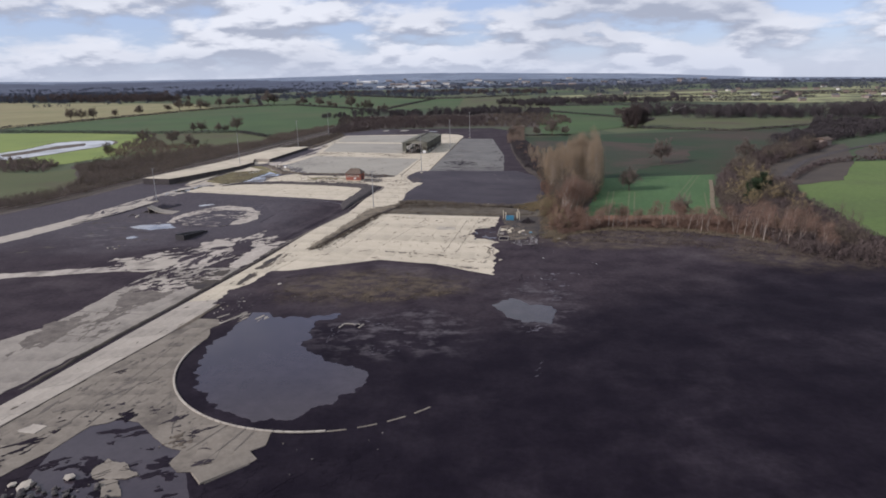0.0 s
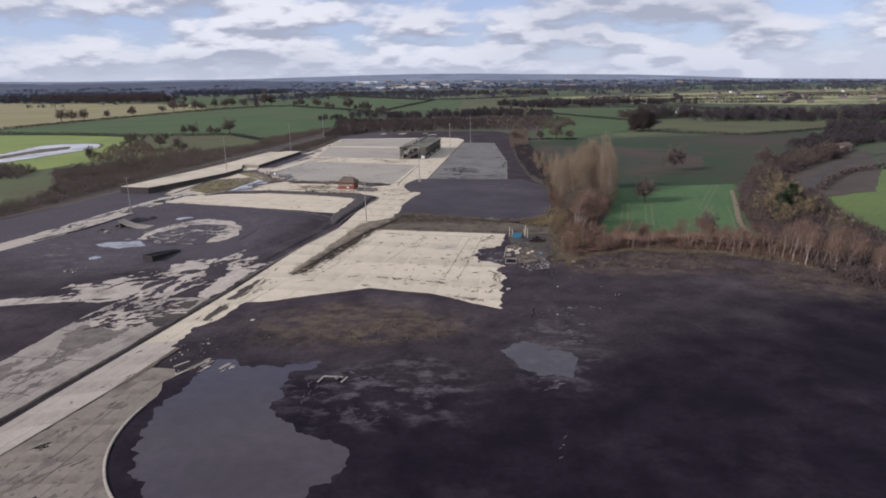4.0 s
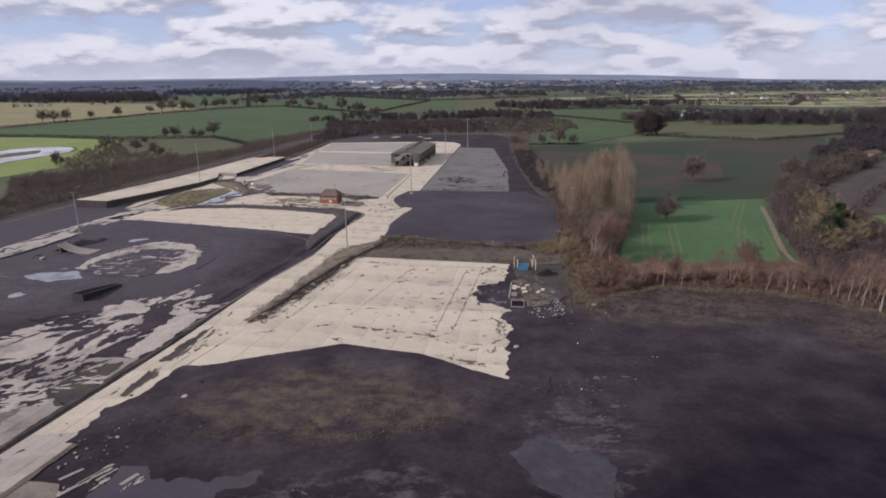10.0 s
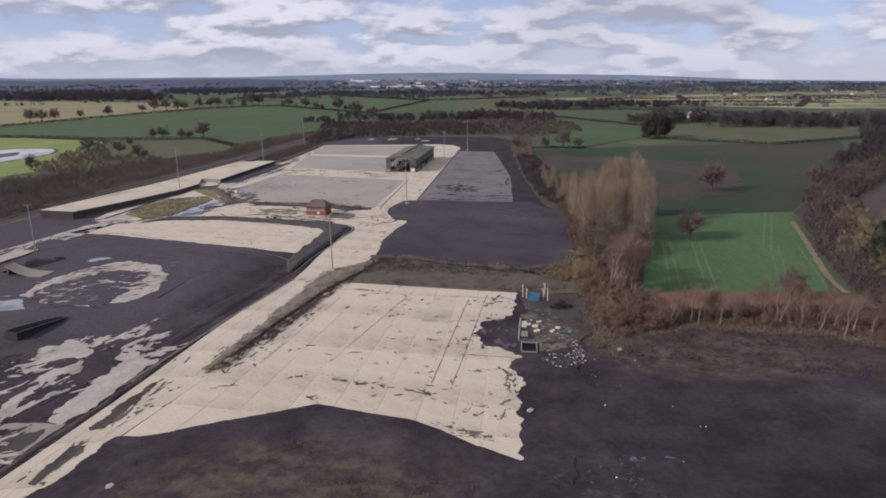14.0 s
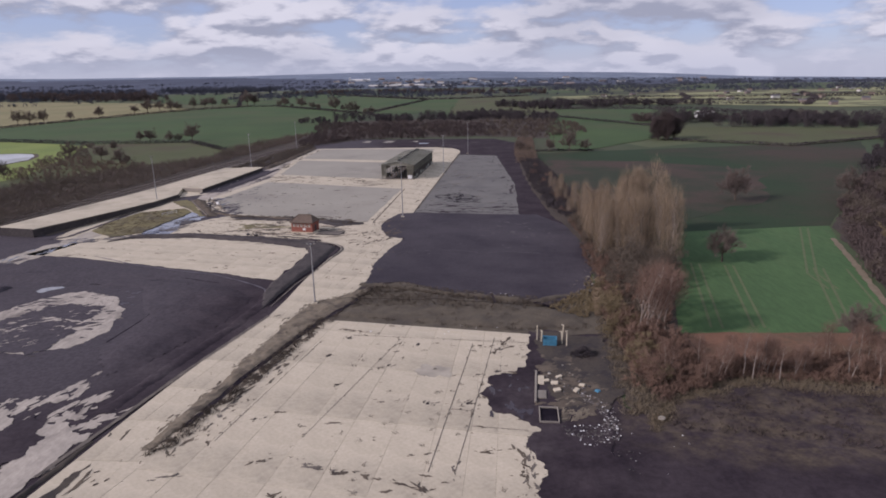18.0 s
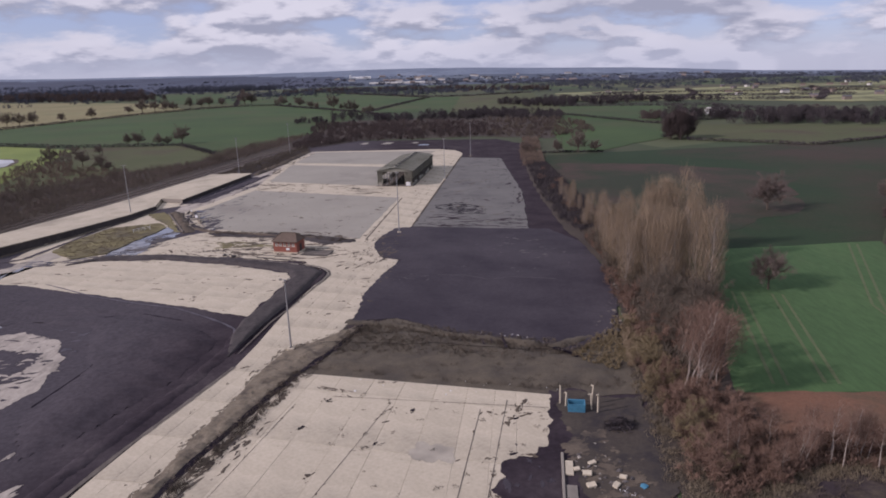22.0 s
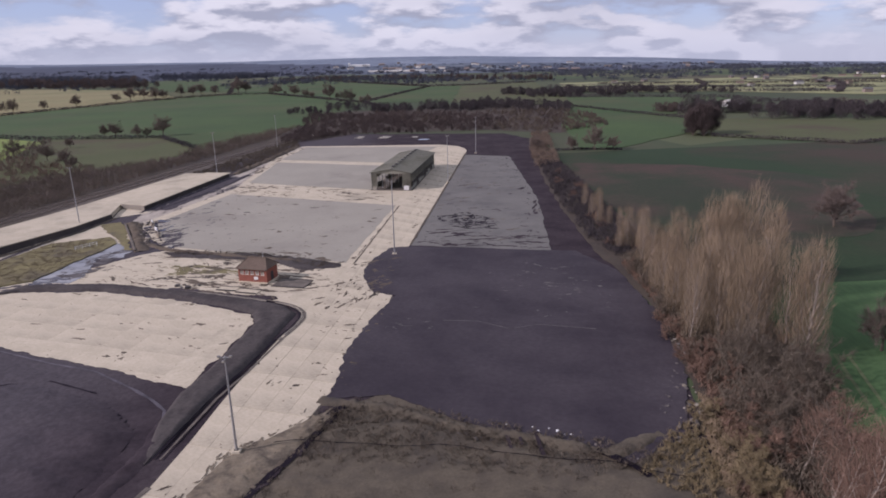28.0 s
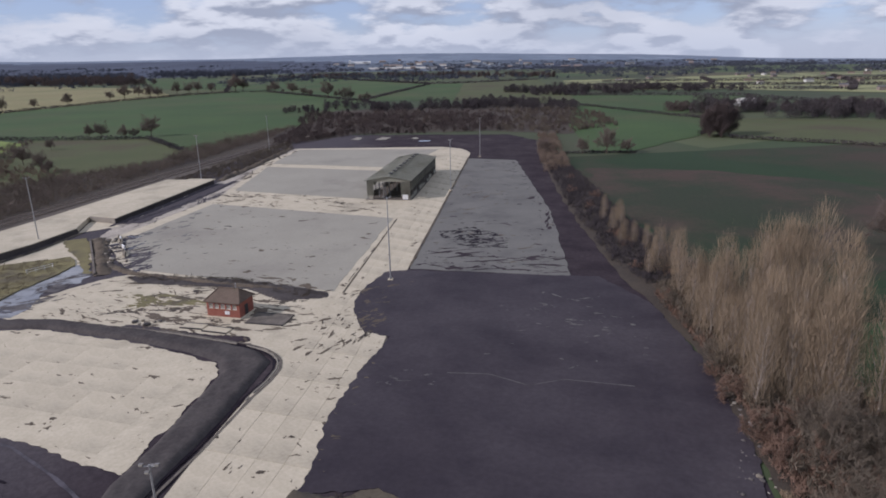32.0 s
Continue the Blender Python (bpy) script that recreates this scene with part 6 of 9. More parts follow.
blotches("bare_patches", [(-82, 188), (-82, 202), (-68, 204), (-65, 192), (-74, 186)], 60, (0.3, 1.5), 0.10, CONC_DIRTY, 45, "pale concrete showing through black dirt", "concrete", 3.5, 0.3)
blotches("dirt_patches", [(-88, 196), (-84, 211), (-72, 214), (-63, 204), (-62, 190), (-66, 186), (-66, 204), (-78, 206)], 40, (0.2, 1.1), 0.095, SPOIL, 64, "black dirt on a round concrete base", "dirt", 3.0, 0.3)
blotches("dirt_patches", [(-24, 276), (-18, 334), (-77, 357), (-84, 318), (-72, 294)], 46, (0.2, 1.3), 0.10, DIRT, 46, "small dark clumps on the screeded bay", "dirt", 3.0, -0.15)
blotches("dirt_patches", [(-40, 280), (-26, 277), (-25, 283), (-48, 289)], 12, (0.8, 2.4), 0.10, DIRT, 47, "dark weedy clumps on the screeded bay", "dirt", 2.5, -0.15)
blotches("dirt_patches", [(-29, 361), (-22, 340), (-16, 338), (-78, 360), (-77, 378)], 60, (0.3, 1.4), 0.10, DIRT, 48, "dirt along the pale strip", "dirt", 3.0, -0.15)
for k, (x, y, r) in enumerate(((-2.3, 316.6, 2.4), (2.2, 319.6, 2.6), (5.6, 315.4, 2.9), (1.8, 313.4, 2.0))):
    for i in range(9):
        t = i * math.tau / 9 + 0.3 * k
        px, py = x + r * math.cos(t), y + r * math.sin(t) * 1.35
        if (i + 2 * k) % 7:
            blotches("burnt_patch", [(px - .5, py - .6), (px + .5, py - .6), (px + .5, py + .6), (px - .5, py + .6)], 3, (0.35, 0.95), 0.105, SLURRY, 200 + 10 * k + i, "black ash on the hardstanding", "burnt patch", 2.2, t + 1.57)
blotches("burnt_patch", [(-4, 321), (9.5, 320), (10.5, 306), (-1, 307)], 70, (0.2, 1.1), 0.10, SLURRY, 49, "black ash scattered round burnt rings", "burnt patch", 3.0, 0.1)
blotches("dirt_patches", [(2, 313), (10, 312), (12, 304), (2, 305)], 40, (0.2, 1.1), 0.10, SLURRY, 67, "black ash streaks on the hardstanding", "burnt patch", 4.0, -0.05)
blotches("dirt_patches", [(-9, 296), (21, 288), (25, 340), (24, 430), (8, 436), (-4, 340)], 70, (0.2, 1.2), 0.10, DIRT, 50, "small dark clumps on the hardstanding", "dirt", 3.0, 0.1)
blotches("dust_streaks", [(2, 246), (26, 240), (30, 262), (16, 274), (6, 268)], 26, (0.12, 0.55), 0.19, GREYPAD2, 51, "pale dust streaks on black tarmac", "dust", 4.0, -0.3, 0.005)
for k, (p, q) in enumerate((((-38.4, 110.4), (-37.4, 113)), ((-34.6, 106.6), (-33.4, 109)), ((-38.4, 106.6), (-36.6, 109.4)), ((-41.8, 104.7), (-39.2, 108.4)), ((-40.4, 107.6), (-38.2, 110)), ((-36.6, 111.6), (-35.6, 114)))):
    blotches("bare_patches", [(p[0] - 0.3, p[1]), (p[0] + 0.3, p[1]), (q[0] + 0.3, q[1]), (q[0] - 0.3, q[1])], 4, (0.15, 0.5), 0.085, CONC_WORN_SHADED, 52 + k, "slivers of pale concrete beside the pond", "concrete", 4.5, 1.15)
blotches("dirt_patches", [(-50, 95), (-44, 90), (-38.6, 79), (-30, 71.5), (-25, 66), (-31, 68), (-40, 77), (-50, 76)], 70, (0.1, 0.55), 0.128, JOINT, 53, "black dirt on cracked concrete", "dirt", 2.5, 1.1)
patch("silt_bed", [(-22, 108), (-12, 107), (-5, 101), (-3, 94), (-9, 88), (-13, 89), (-18, 93), (-22.5, 98), (-21, 103)], 0.052, SPOIL, 2.5, 0.3, 3, 54, 0.01, "grey silt and debris beside the pond", kind="stuff", category="silt")

for pts, lab in (([(-96, 185), (-93.5, 187), (-85.3, 188), (-81, 182.5), (-87.3, 180), (-92.8, 182.5)], "shallow puddle on black ground"), ([(-90.4, 171.4), (-89, 173.4), (-86.8, 171.8), (-88.6, 170.4)], "shallow puddle on black ground"),
                 ([(-88, 216), (-85, 220), (-82.5, 218), (-86, 215)], "shallow puddle on black ground"),
                 ([(-52, 180), (-50, 183), (-48.5, 181.5)], "shallow puddle on black ground"), ([(-88, 266.5), (-80.4, 266.1), (-79.2, 270), (-82, 277), (-84, 283), (-78.2, 284.3), (-78.8, 289.5), (-85, 298.5), (-87, 292), (-87.9, 287), (-90, 270)], "blue pool round a grassy island"),
                 ([(-20, 505), (-14, 504), (-13, 509), (-19, 510)], "shallow puddle beyond the yard")):
    patch("pond", pts, 0.085, SILTPOOL, 0.8, 0.4, 3, 60 + len(pts), 0.04, lab, category="pond")
patch("grass_island", [(-105, 271), (-96, 263.5), (-89.2, 267.6), (-87.5, 281), (-85.8, 296), (-90.4, 302.6), (-103, 297), (-106, 280)], 0.28, MOSS, 0.6, 0.8, 5, 70, 0.28, "mossy oval grass island in a concrete loop", category="grass island")
loop = patch("road", [(-112, 262), (-101, 259.5), (-88, 263), (-84, 268), (-84, 300), (-88, 312), (-101, 318), (-113, 290)], 0.05, CONC, 0.5, 0.5, 3, 71, 0.05, "pale muddy concrete loop round a grass island", category="road")
patch("sidings_bed", [(-165, 200), (-152, 200), (-139, 240), (-130, 285), (-121, 335), (-111, 385), (-105, 420), (-95, 465), (-84, 525), (-94, 530), (-108, 465), (-117, 420), (-124, 385), (-133, 335), (-143, 285), (-152, 240)],
      0.09, BALLAST, 0.5, 1.5, 5, 72, 0.05, "brown ballast bed under two railway tracks", category="track bed")

# ---- loading dock ----
dock = thing("loading_dock", "raised pale concrete loading dock beside the sidings", "loading dock", kind="structure")
patch("deck", [(-104.8, 337.6), (-95.9, 334.3), (-88.8, 393.9), (-99, 395.4)], 1.72, CONC, 0.08, 1.0, 3, 73, 0.25, parent=dock)
# The wall's shaded side is put in as a dark ash colour.
patch("dock_wall", [(-104.4, 337.9), (-96.3, 334.8), (-89.3, 393.4), (-98.8, 394.9)], 1.47, ASH, 0.03, 2.0, 3, 74, 1.6, parent=dock)
patch("deck", [(-101.9, 325.4), (-105.2, 337.6), (-99.3, 395.4), (-108, 396.6), (-117.6, 338.2)], 1.36, CONC, 0.05, 1.0, 3, 77, 1.4, parent=dock)
part("end_face", box(-4.6, -0.12, -0.2, 4.6, 0.12, 1.6, 0.03), CONC_OLD, dock).matrix_basis = pose(-100.4, 335.9, 0.0, 0, 0, -20)
# the older part of the dock slopes down towards the north
DOCK_E = [(-118.5, 264.5), (-114.6, 275), (-109.2, 290), (-103.6, 309), (-101.6, 325)]
DOCK_W = [(-131, 268), (-128.5, 280), (-125, 298), (-120, 322), (-117.5, 338)]
verts, faces, wv, wf = [], [], [], []
for i in range(41):
    f = i / 40
    e, w = along(DOCK_E, length_of(DOCK_E) * f), along(DOCK_W, length_of(DOCK_W) * f)
    z = 2.5 - 1.1 * f
    verts += [(w.x, w.y, z), (e.x + 0.15, e.y, z), (e.x + 0.15, e.y, z - 0.22), (e.x, e.y, z - 0.22)]
    wv += [(e.x - 0.05, e.y, z - 0.2), (e.x + 0.05 + 0.12 * noise.noise(Vector((e.x, e.y, 2))), e.y, -0.05)]
for i in range(40):
    a = i * 4
    for k in range(3):
        faces.append((a + k, a + k + 1, a + k + 5, a + k + 4))
    wf.append((2 * i, 2 * i + 1, 2 * i + 3, 2 * i + 2))
for end in (0, 40):
    e, w = Vector(verts[end * 4 + 1]), Vector(verts[end * 4])
    k = len(wv)
    wv += [tuple(w), tuple(e), (e.x, e.y, -0.05), (w.x, w.y, -0.05)]
    wf.append((k, k + 1, k + 2, k + 3) if end else (k + 1, k, k + 3, k + 2))
part("deck", mesh_of("deck", verts, faces, CONC), None, dock)
# Again the dark ash colour carries the wall's shade.
part("dock_wall", mesh_of("dock_wall", wv, wf, ASH), None, dock)
patch("concrete_pad", [(-101.2, 324.6), (-93.5, 331), (-95.6, 334), (-104.6, 337.2)], 0.12, CONC, 0.3, 0.6, 3, 76, 0.1, "pale concrete between two parts of the dock", category="concrete floor")
bank("dirt_bank", [(-116.5, 267), (-112.6, 277), (-107.4, 291), (-102.2, 309), (-100.4, 325)], 1.5, 0.3, DIRT, 8, "dirt along the foot of the dock")
bank("dirt_bank", [(-96, 331), (-91, 362), (-88, 392)], 1.6, 0.5, SPOIL, 9, "black dirt along the foot of the dock")

patch("concrete_pad", [(-96, 333), (-88.6, 394), (-83, 440), (-82, 486), (-78, 486), (-80, 438), (-77, 368), (-84, 318), (-92, 316)], 0.05, CONC_DIRTY, 0.8, 0.6, 3, 75, 0.04, "dirty pale concrete strip below the dock", category="concrete floor")

# ---- railway tracks ----
TRACK = [(-160, 200), (-147, 240), (-138, 285), (-128, 335), (-118, 385), (-112, 420), (-102, 465), (-89, 526)]


def railway(offset):
    owner = thing("railway_track", "rusty railway track on brown ballast", "railway track", group="sidings", kind="structure")
    pts = []
    for i in range(111):
        d = length_of(TRACK) * i / 110
        p, q = along(TRACK, d), along(TRACK, d + 1) - along(TRACK, max(0, d - 1))
        s = Vector((q.y, -q.x)).normalized()
        pts.append((p + s * offset, s))
    for side in (-0.72, 0.72):
        verts, faces = [], []
        for p, s in pts:
            c = p + s * side
            verts += [(c.x - s.x * .07, c.y - s.y * .07, 0.22), (c.x - s.x * .06, c.y - s.y * .06, 0.4), (c.x + s.x * .06, c.y + s.y * .06, 0.4), (c.x + s.x * .07, c.y + s.y * .07, 0.22)]
        for i in range(len(pts) - 1):
            for j in range(3):
                a = i * 4 + j
                faces.append((a, a + 1, a + 5, a + 4))
        part("rail", mesh_of("rail", verts, faces, RAIL), None, owner)
    verts, faces = [], []
    n = int(length_of(TRACK) / 0.7)
    for i in range(n):
        d = length_of(TRACK) * i / n
        p, q = along(TRACK, d), (along(TRACK, d + 1) - along(TRACK, max(0, d - 1))).normalized()
        s = Vector((q.y, -q.x))
        p = p + s * offset
        b = len(verts)
        for z in (0.1, 0.22):
            for u, v in ((-1.3, -.13), (1.3, -.13), (1.3, .13), (-1.3, .13)):
                verts.append((p.x + s.x * u + q.x * v, p.y + s.y * u + q.y * v, z))
        faces += [(b + 4, b + 5, b + 6, b + 7), (b, b + 1, b + 5, b + 4), (b + 1, b + 2, b + 6, b + 5), (b + 2, b + 3, b + 7, b + 6), (b + 3, b, b + 4, b + 7)]
    sl = part("sleepers", mesh_of("sleepers", verts, faces, JOINT), None, owner)
    sl["kind"] = "stuff"


railway(0.0)
railway(-4.2)


# ---- shed ----
def sheet_wall(x0, x1, z0, z1, y, pitch=0.5, depth=0.06):
    """Profiled cladding, standing in the plane y, seen from below y."""
    bm = bmesh.new()
    n = max(2, int(abs(x1 - x0) / pitch) * 4)
    lo, hi = [], []
    for i in range(n + 1):
        x = x0 + (x1 - x0) * i / n
        yy = y - (depth if i % 4 in (1, 2) else 0.0)
        lo.append(bm.verts.new((x, yy, z0)))
        hi.append(bm.verts.new((x, yy, z1)))
    for i in range(n):
        bm.faces.new((lo[i], lo[i + 1], hi[i + 1], hi[i]))
    bmesh.ops.solidify(bm, geom=bm.faces[:], thickness=-0.05)
    return bm


def shed():
    W, L, E, R = 14.0, 50.0, 6.0, 7.2
    owner = thing("steel_shed", "large open-ended steel shed with grey-green cladding", "shed", pose(-28.8, 360.4, 0.12, 0, 0, -7.7))
    part("floor_slab", box(-0.4, -0.4, -0.1, W + 0.4, L + 0.4, 0.02, 0.02), JOINT, owner)
    # front: two clad cheeks and a gable over a wide opening
    for x0, x1 in ((0, 2.2), (10.9, W)):
        part("front_panel", sheet_wall(x0, x1, 0.9, 5.7, 0.0), CLAD, owner)
    bm = bmesh.new()
    v = [bm.verts.new(p) for p in ((0, 0, 5.7), (W, 0, 5.7), (W, 0, E), (W / 2, 0, R), (0, 0, E), (0, .1, 5.7), (W, .1, 5.7), (W, .1, E), (W / 2, .1, R), (0, .1, E))]
    bm.faces.new(v[:5])
    bm.faces.new(v[5:][::-1])
    for i in range(5):
        j = (i + 1) % 5
        bm.faces.new((v[j], v[i], v[i + 5], v[j + 5]))
    part("gable", bm, CLAD, owner)
    bm = bmesh.new()
    v = [bm.verts.new(p) for p in ((0, L, 0), (W, L, 0), (W, L, E), (W / 2, L, R), (0, L, E), (0, L - .1, 0), (W, L - .1, 0), (W, L - .1, E), (W / 2, L - .1, R), (0, L - .1, E))]
    bm.faces.new(v[:5][::-1])
    bm.faces.new(v[5:])
    for i in range(5):
        j = (i + 1) % 5
        bm.faces.new((v[i], v[j], v[j + 5], v[i + 5]))
    part("rear_wall", bm, CLAD, owner)
    # sides: cladding above, open bays below
    for x, flip in ((W, 90), (0.0, 90)):
        ob = part("side_panel", sheet_wall(0, L, 2.9, E, 0.0), CLAD, owner)
        ob.matrix_basis = pose(x, 0, 0, 0, 0, flip)
    for i in range(11):
        for x in (0.25, W - 0.25):
            part("column", box(x - 0.13, i * 4.96 + 0.1, 0, x + 0.13, i * 4.96 + 0.4, E - 0.1, 0.02), STEEL, owner)
        bm = tube([(0.2, i * 4.96 + 0.25, E - 0.15), (W / 2, i * 4.96 + 0.25, R - 0.2), (W - 0.2, i * 4.96 + 0.25, E - 0.15)], [0.14, 0.14, 0.14], 4)
        part("rafter", bm, STEEL, owner)
    for i in range(10):
        for x in (0.1, W - 0.1):
            if (i * 7 + int(x)) % 3:
                part("low_wall", box(x - 0.1, i * 4.96 + 0.5, 0, x + 0.1, i * 4.96 + 5.0, 0.9 + 0.5 * (i % 2), 0.02), CLAD, owner)
    # roof: two ribbed slopes, ridge capping and vents
    for sgn in (-1, 1):
        bm = bmesh.new()
        n = 200
        a, b = [], []
        for i in range(n + 1):
            y = -0.5 + (L + 1.0) * i / n
            dz = 0.07 if i % 4 in (1, 2) else 0.0
            a.append(bm.verts.new((W / 2, y, R + 0.12 + dz)))
            b.append(bm.verts.new((W / 2 + sgn * (W / 2 + 0.45), y, E + 0.02 + dz)))
        for i in range(n):
            bm.faces.new((a[i], b[i], b[i + 1], a[i + 1]) if sgn < 0 else (a[i], a[i + 1], b[i + 1], b[i]))
        bmesh.ops.solidify(bm, geom=bm.faces[:], thickness=0.05)
        part("roof_slope", bm, ROOFCLAD, owner)
        part("gutter", box(W / 2 + sgn * (W / 2 + 0.42) - 0.12, -0.4, E - 0.15, W / 2 + sgn * (W / 2 + 0.42) + 0.12, L + 0.4, E + 0.02, 0.03), DARKSTEEL, owner)
    part("ridge_cap", box(W / 2 - 0.3, -0.5, R + 0.14, W / 2 + 0.3, L + 0.5, R + 0.24, 0.04), ROOFCLAD, owner)
    for i in range(9):
        y = 4 + i * 5.2
        vent = part("ridge_vent", box(W / 2 - 0.5, y - 0.8, R + 0.2, W / 2 + 0.5, y + 0.8, R + 0.62, 0.06), DARKSTEEL, owner)
    part("white_panel", box(11.4, -0.12, 0.1, 13.2, -0.02, 1.6, 0.02), WHITE, owner, "white panel at the shed's corner")
    part("white_panel", box(0.4, -0.12, 0.1, 1.8, -0.02, 1.3, 0.02), GREYPAD, owner)
    # machine frames left inside
    for x, y in ((3.2, 3.0), (4.6, 6.0), (3.4, 10.0), (5.2, 14.0)):
        for dx in (0, 1.4):
            part("frame_post", tube([(x + dx, y, 0), (x + dx, y, 4.4)], [0.1, 0.1], 5), GALV, owner)
        part("frame_beam", tube([(x - 0.3, y, 4.2), (x + 1.8, y, 4.4)], [0.12, 0.12], 5), GALV, owner)
    return owner


shed()


# ---- brick office ----
def office():
    W, D, E, R = 6.4, 4.4, 3.0, 4.8
    owner = thing("brick_office", "small red brick office with a brown hipped roof", "office", pose(-44.9, 265.3, 0.06, 0, 0, -14))
    bm = bmesh.new()
    t = 0.3
    # front wall round five small windows and a hatch
    xs = [0.45 + i * 1.15 for i in range(5)]
    add_box(bm, 0, 0, 0, W, t, 1.75)
    add_box(bm, 0, 0, 2.55, W, t, E)
    edges = [0.0] + [e for x in xs for e in (x, x + 0.8)] + [W]
    for i in range(0, len(edges), 2):
        add_box(bm, edges[i], 0, 1.75, edges[i + 1], t, 2.55)
    add_box(bm, 0, D - t, 0, W, D, E)
    add_box(bm, 0, t, 0, t, D - t, E)
    add_box(bm, W - t, t, 0, W, D - t, E)
    part("wall", bm, BRICK, owner)
    glass = plain("dusty_glass", (0.30, 0.275, 0.225), 0.25)
    for x in xs:
        win = part("window", box(x + 0.06, 0.1, 1.82, x + 0.74, 0.14, 2.5), glass, owner)
        for a in ((x, 0.06, 1.75, x + 0.06, 0.18, 2.55), (x + 0.74, 0.06, 1.75, x + 0.8, 0.18, 2.55), (x + 0.06, 0.06, 2.49, x + 0.74, 0.18, 2.55), (x + 0.06, 0.06, 1.75, x + 0.74, 0.18, 1.81)):
            part("frame", box(*a), WHITE, win)
        part("sill", box(x - 0.08, -0.09, 1.67, x + 0.88, 0.06, 1.745, 0.01), CONC, win)
    part("notice_board", box(3.5, -0.06, 0.75, 4.4, -0.005, 1.35, 0.01), WHITE, owner, "small white board on the wall")
    part("door", box(W + 0.01, 1.6, 0.05, W + 0.06, 2.6, 2.1, 0.01), DARKSTEEL, owner)
    part("plinth", box(-0.12, -0.12, -0.05, W + 0.12, D + 0.12, 0.25, 0.03), CONC, owner)
    bm = bmesh.new()
    o = 0.3
    v = [bm.verts.new(p) for p in ((-o, -o, E), (W + o, -o, E), (W + o, D + o, E), (-o, D + o, E), (1.4, D / 2, R), (W - 1.2, D / 2, R))]
    for f in ((0, 1, 5, 4), (2, 3, 4, 5), (3, 0, 4), (1, 2, 5), (0, 3, 2, 1)):
        bm.faces.new([v[i] for i in f])
    roof = part("roof", bm, ROOFTILE, owner)
    for a, b in (((1.4, D / 2, R), (W - 1.2, D / 2, R)), ((-o, -o, E), (1.4, D / 2, R)), ((W + o, -o, E), (W - 1.2, D / 2, R)), ((W + o, D + o, E), (W - 1.2, D / 2, R)), ((-o, D + o, E), (1.4, D / 2, R))):
        part("hip_tile", tube([a, b], [0.12, 0.12], 6), ROOFTILE, roof)
    for a in ((-o, -o - 0.06, W + o, -o), (-o, D + o, W + o, D + o + 0.06)):
        part("fascia", box(a[0], a[1], E - 0.15, a[2], a[3], E + 0.02), ROOFTILE, owner)
    part("flue", tube([(W - 1.9, D / 2 + 0.3, R - 0.4), (W - 1.9, D / 2 + 0.3, R + 0.9)], [0.09, 0.09], 8), GALV, owner)
    return owner


office()
for x, y, w, d, turn in ((-41.2, 259.3, 4.6, 2.0, -16), (-45.7, 261.0, 4.2, 2.0, -12), (-33.6, 263.6, 7, 4.6, -12)):
    weigh = thing("weighbridge", "long flat weighbridge plate beside the office", "weighbridge", pose(x, y, 0.06, 0, 0, turn), "weighbridges")
    part("deck", box(-w / 2, -d / 2, 0, w / 2, d / 2, 0.16, 0.03), CONC if d < 4 else JOINT, weigh)
    for sy in (-1, 1):
        part("edge_rail", box(-w / 2, sy * d / 2 - 0.08, 0, w / 2, sy * d / 2 + 0.08, 0.24, 0.02), DARKSTEEL, weigh)


# ---- floodlight masts ----
def mast(h, label):
    owner = thing("floodlight_mast", label, "floodlight", group="floodlight masts")
    part("pole", tube([(0, 0, 0), (0, 0, h * 0.5), (0, 0, h)], [0.16, 0.12, 0.08], 10), GALV, owner)
    part("base_block", box(-0.5, -0.5, -0.1, 0.5, 0.5, 0.35, 0.05), CONC, owner)
    part("base_plate", box(-0.25, -0.25, 0.35, 0.25, 0.25, 0.39, 0.01), DARKSTEEL, owner)
    part("crossarm", tube([(-0.7, 0, h - 0.15), (0.7, 0, h - 0.15)], [0.04, 0.04], 6), GALV, owner)
    part("crossarm", tube([(0, -0.5, h - 0.5), (0, 0.5, h - 0.5)], [0.035, 0.035], 6), GALV, owner)
    for x, y, z in ((-0.65, 0, h), (0.65, 0, h), (0, -0.45, h - 0.38), (0, 0.45, h - 0.38)):
        lamp = part("floodlight", box(x - 0.19, y - 0.13, z - 0.14, x + 0.19, y + 0.13, z + 0.09, 0.03), STEEL, owner)
        part("lens", box(x - 0.15, y - 0.145, z - 0.1, x + 0.15, y - 0.125, z + 0.05, 0.005), GREYPAD, lamp)
    return owner


tall = mast(17.0, "tall grey steel floodlight mast")
short = mast(12.0, "grey steel floodlight mast on a concrete block")
tall.matrix_basis = pose(-14.5, 283, 0.05)
short.matrix_basis = pose(-26.2, 205.3, 0.15)
copy_thing(short, pose(-106.3, 226, 0.05, 0, 0, 30))
for x, y, r in ((-104.7, 313.7, 20), (-96.3, 399.5, -10), (-93, 482, 10), (-2.4, 372, 40), (10.6, 446.7, 5)):
    copy_thing(tall, pose(x, y, 0.05, 0, 0, r))


# ---- loose things ----
def stone(seed, size, flat=0.7):
    rr = random.Random(seed)
    bm = bmesh.new()
    bmesh.ops.create_icosphere(bm, subdivisions=1, radius=size)
    for v in bm.verts:
        v.co *= 0.75 + 0.5 * rr.random()
        v.co.z *= flat
    return bm


STONES = []
for k in range(5):
    me = bpy.data.meshes.new("rubble_stone")
    b = stone(k, 0.5)
    b.to_mesh(me)
    b.free()
    me.materials.append((RUBBLE, RUBBLE, CONC_WORN_SHADED, RUBBLE, CONC_BROWN)[k])
    STONES.append(me)
rr = random.Random(44)


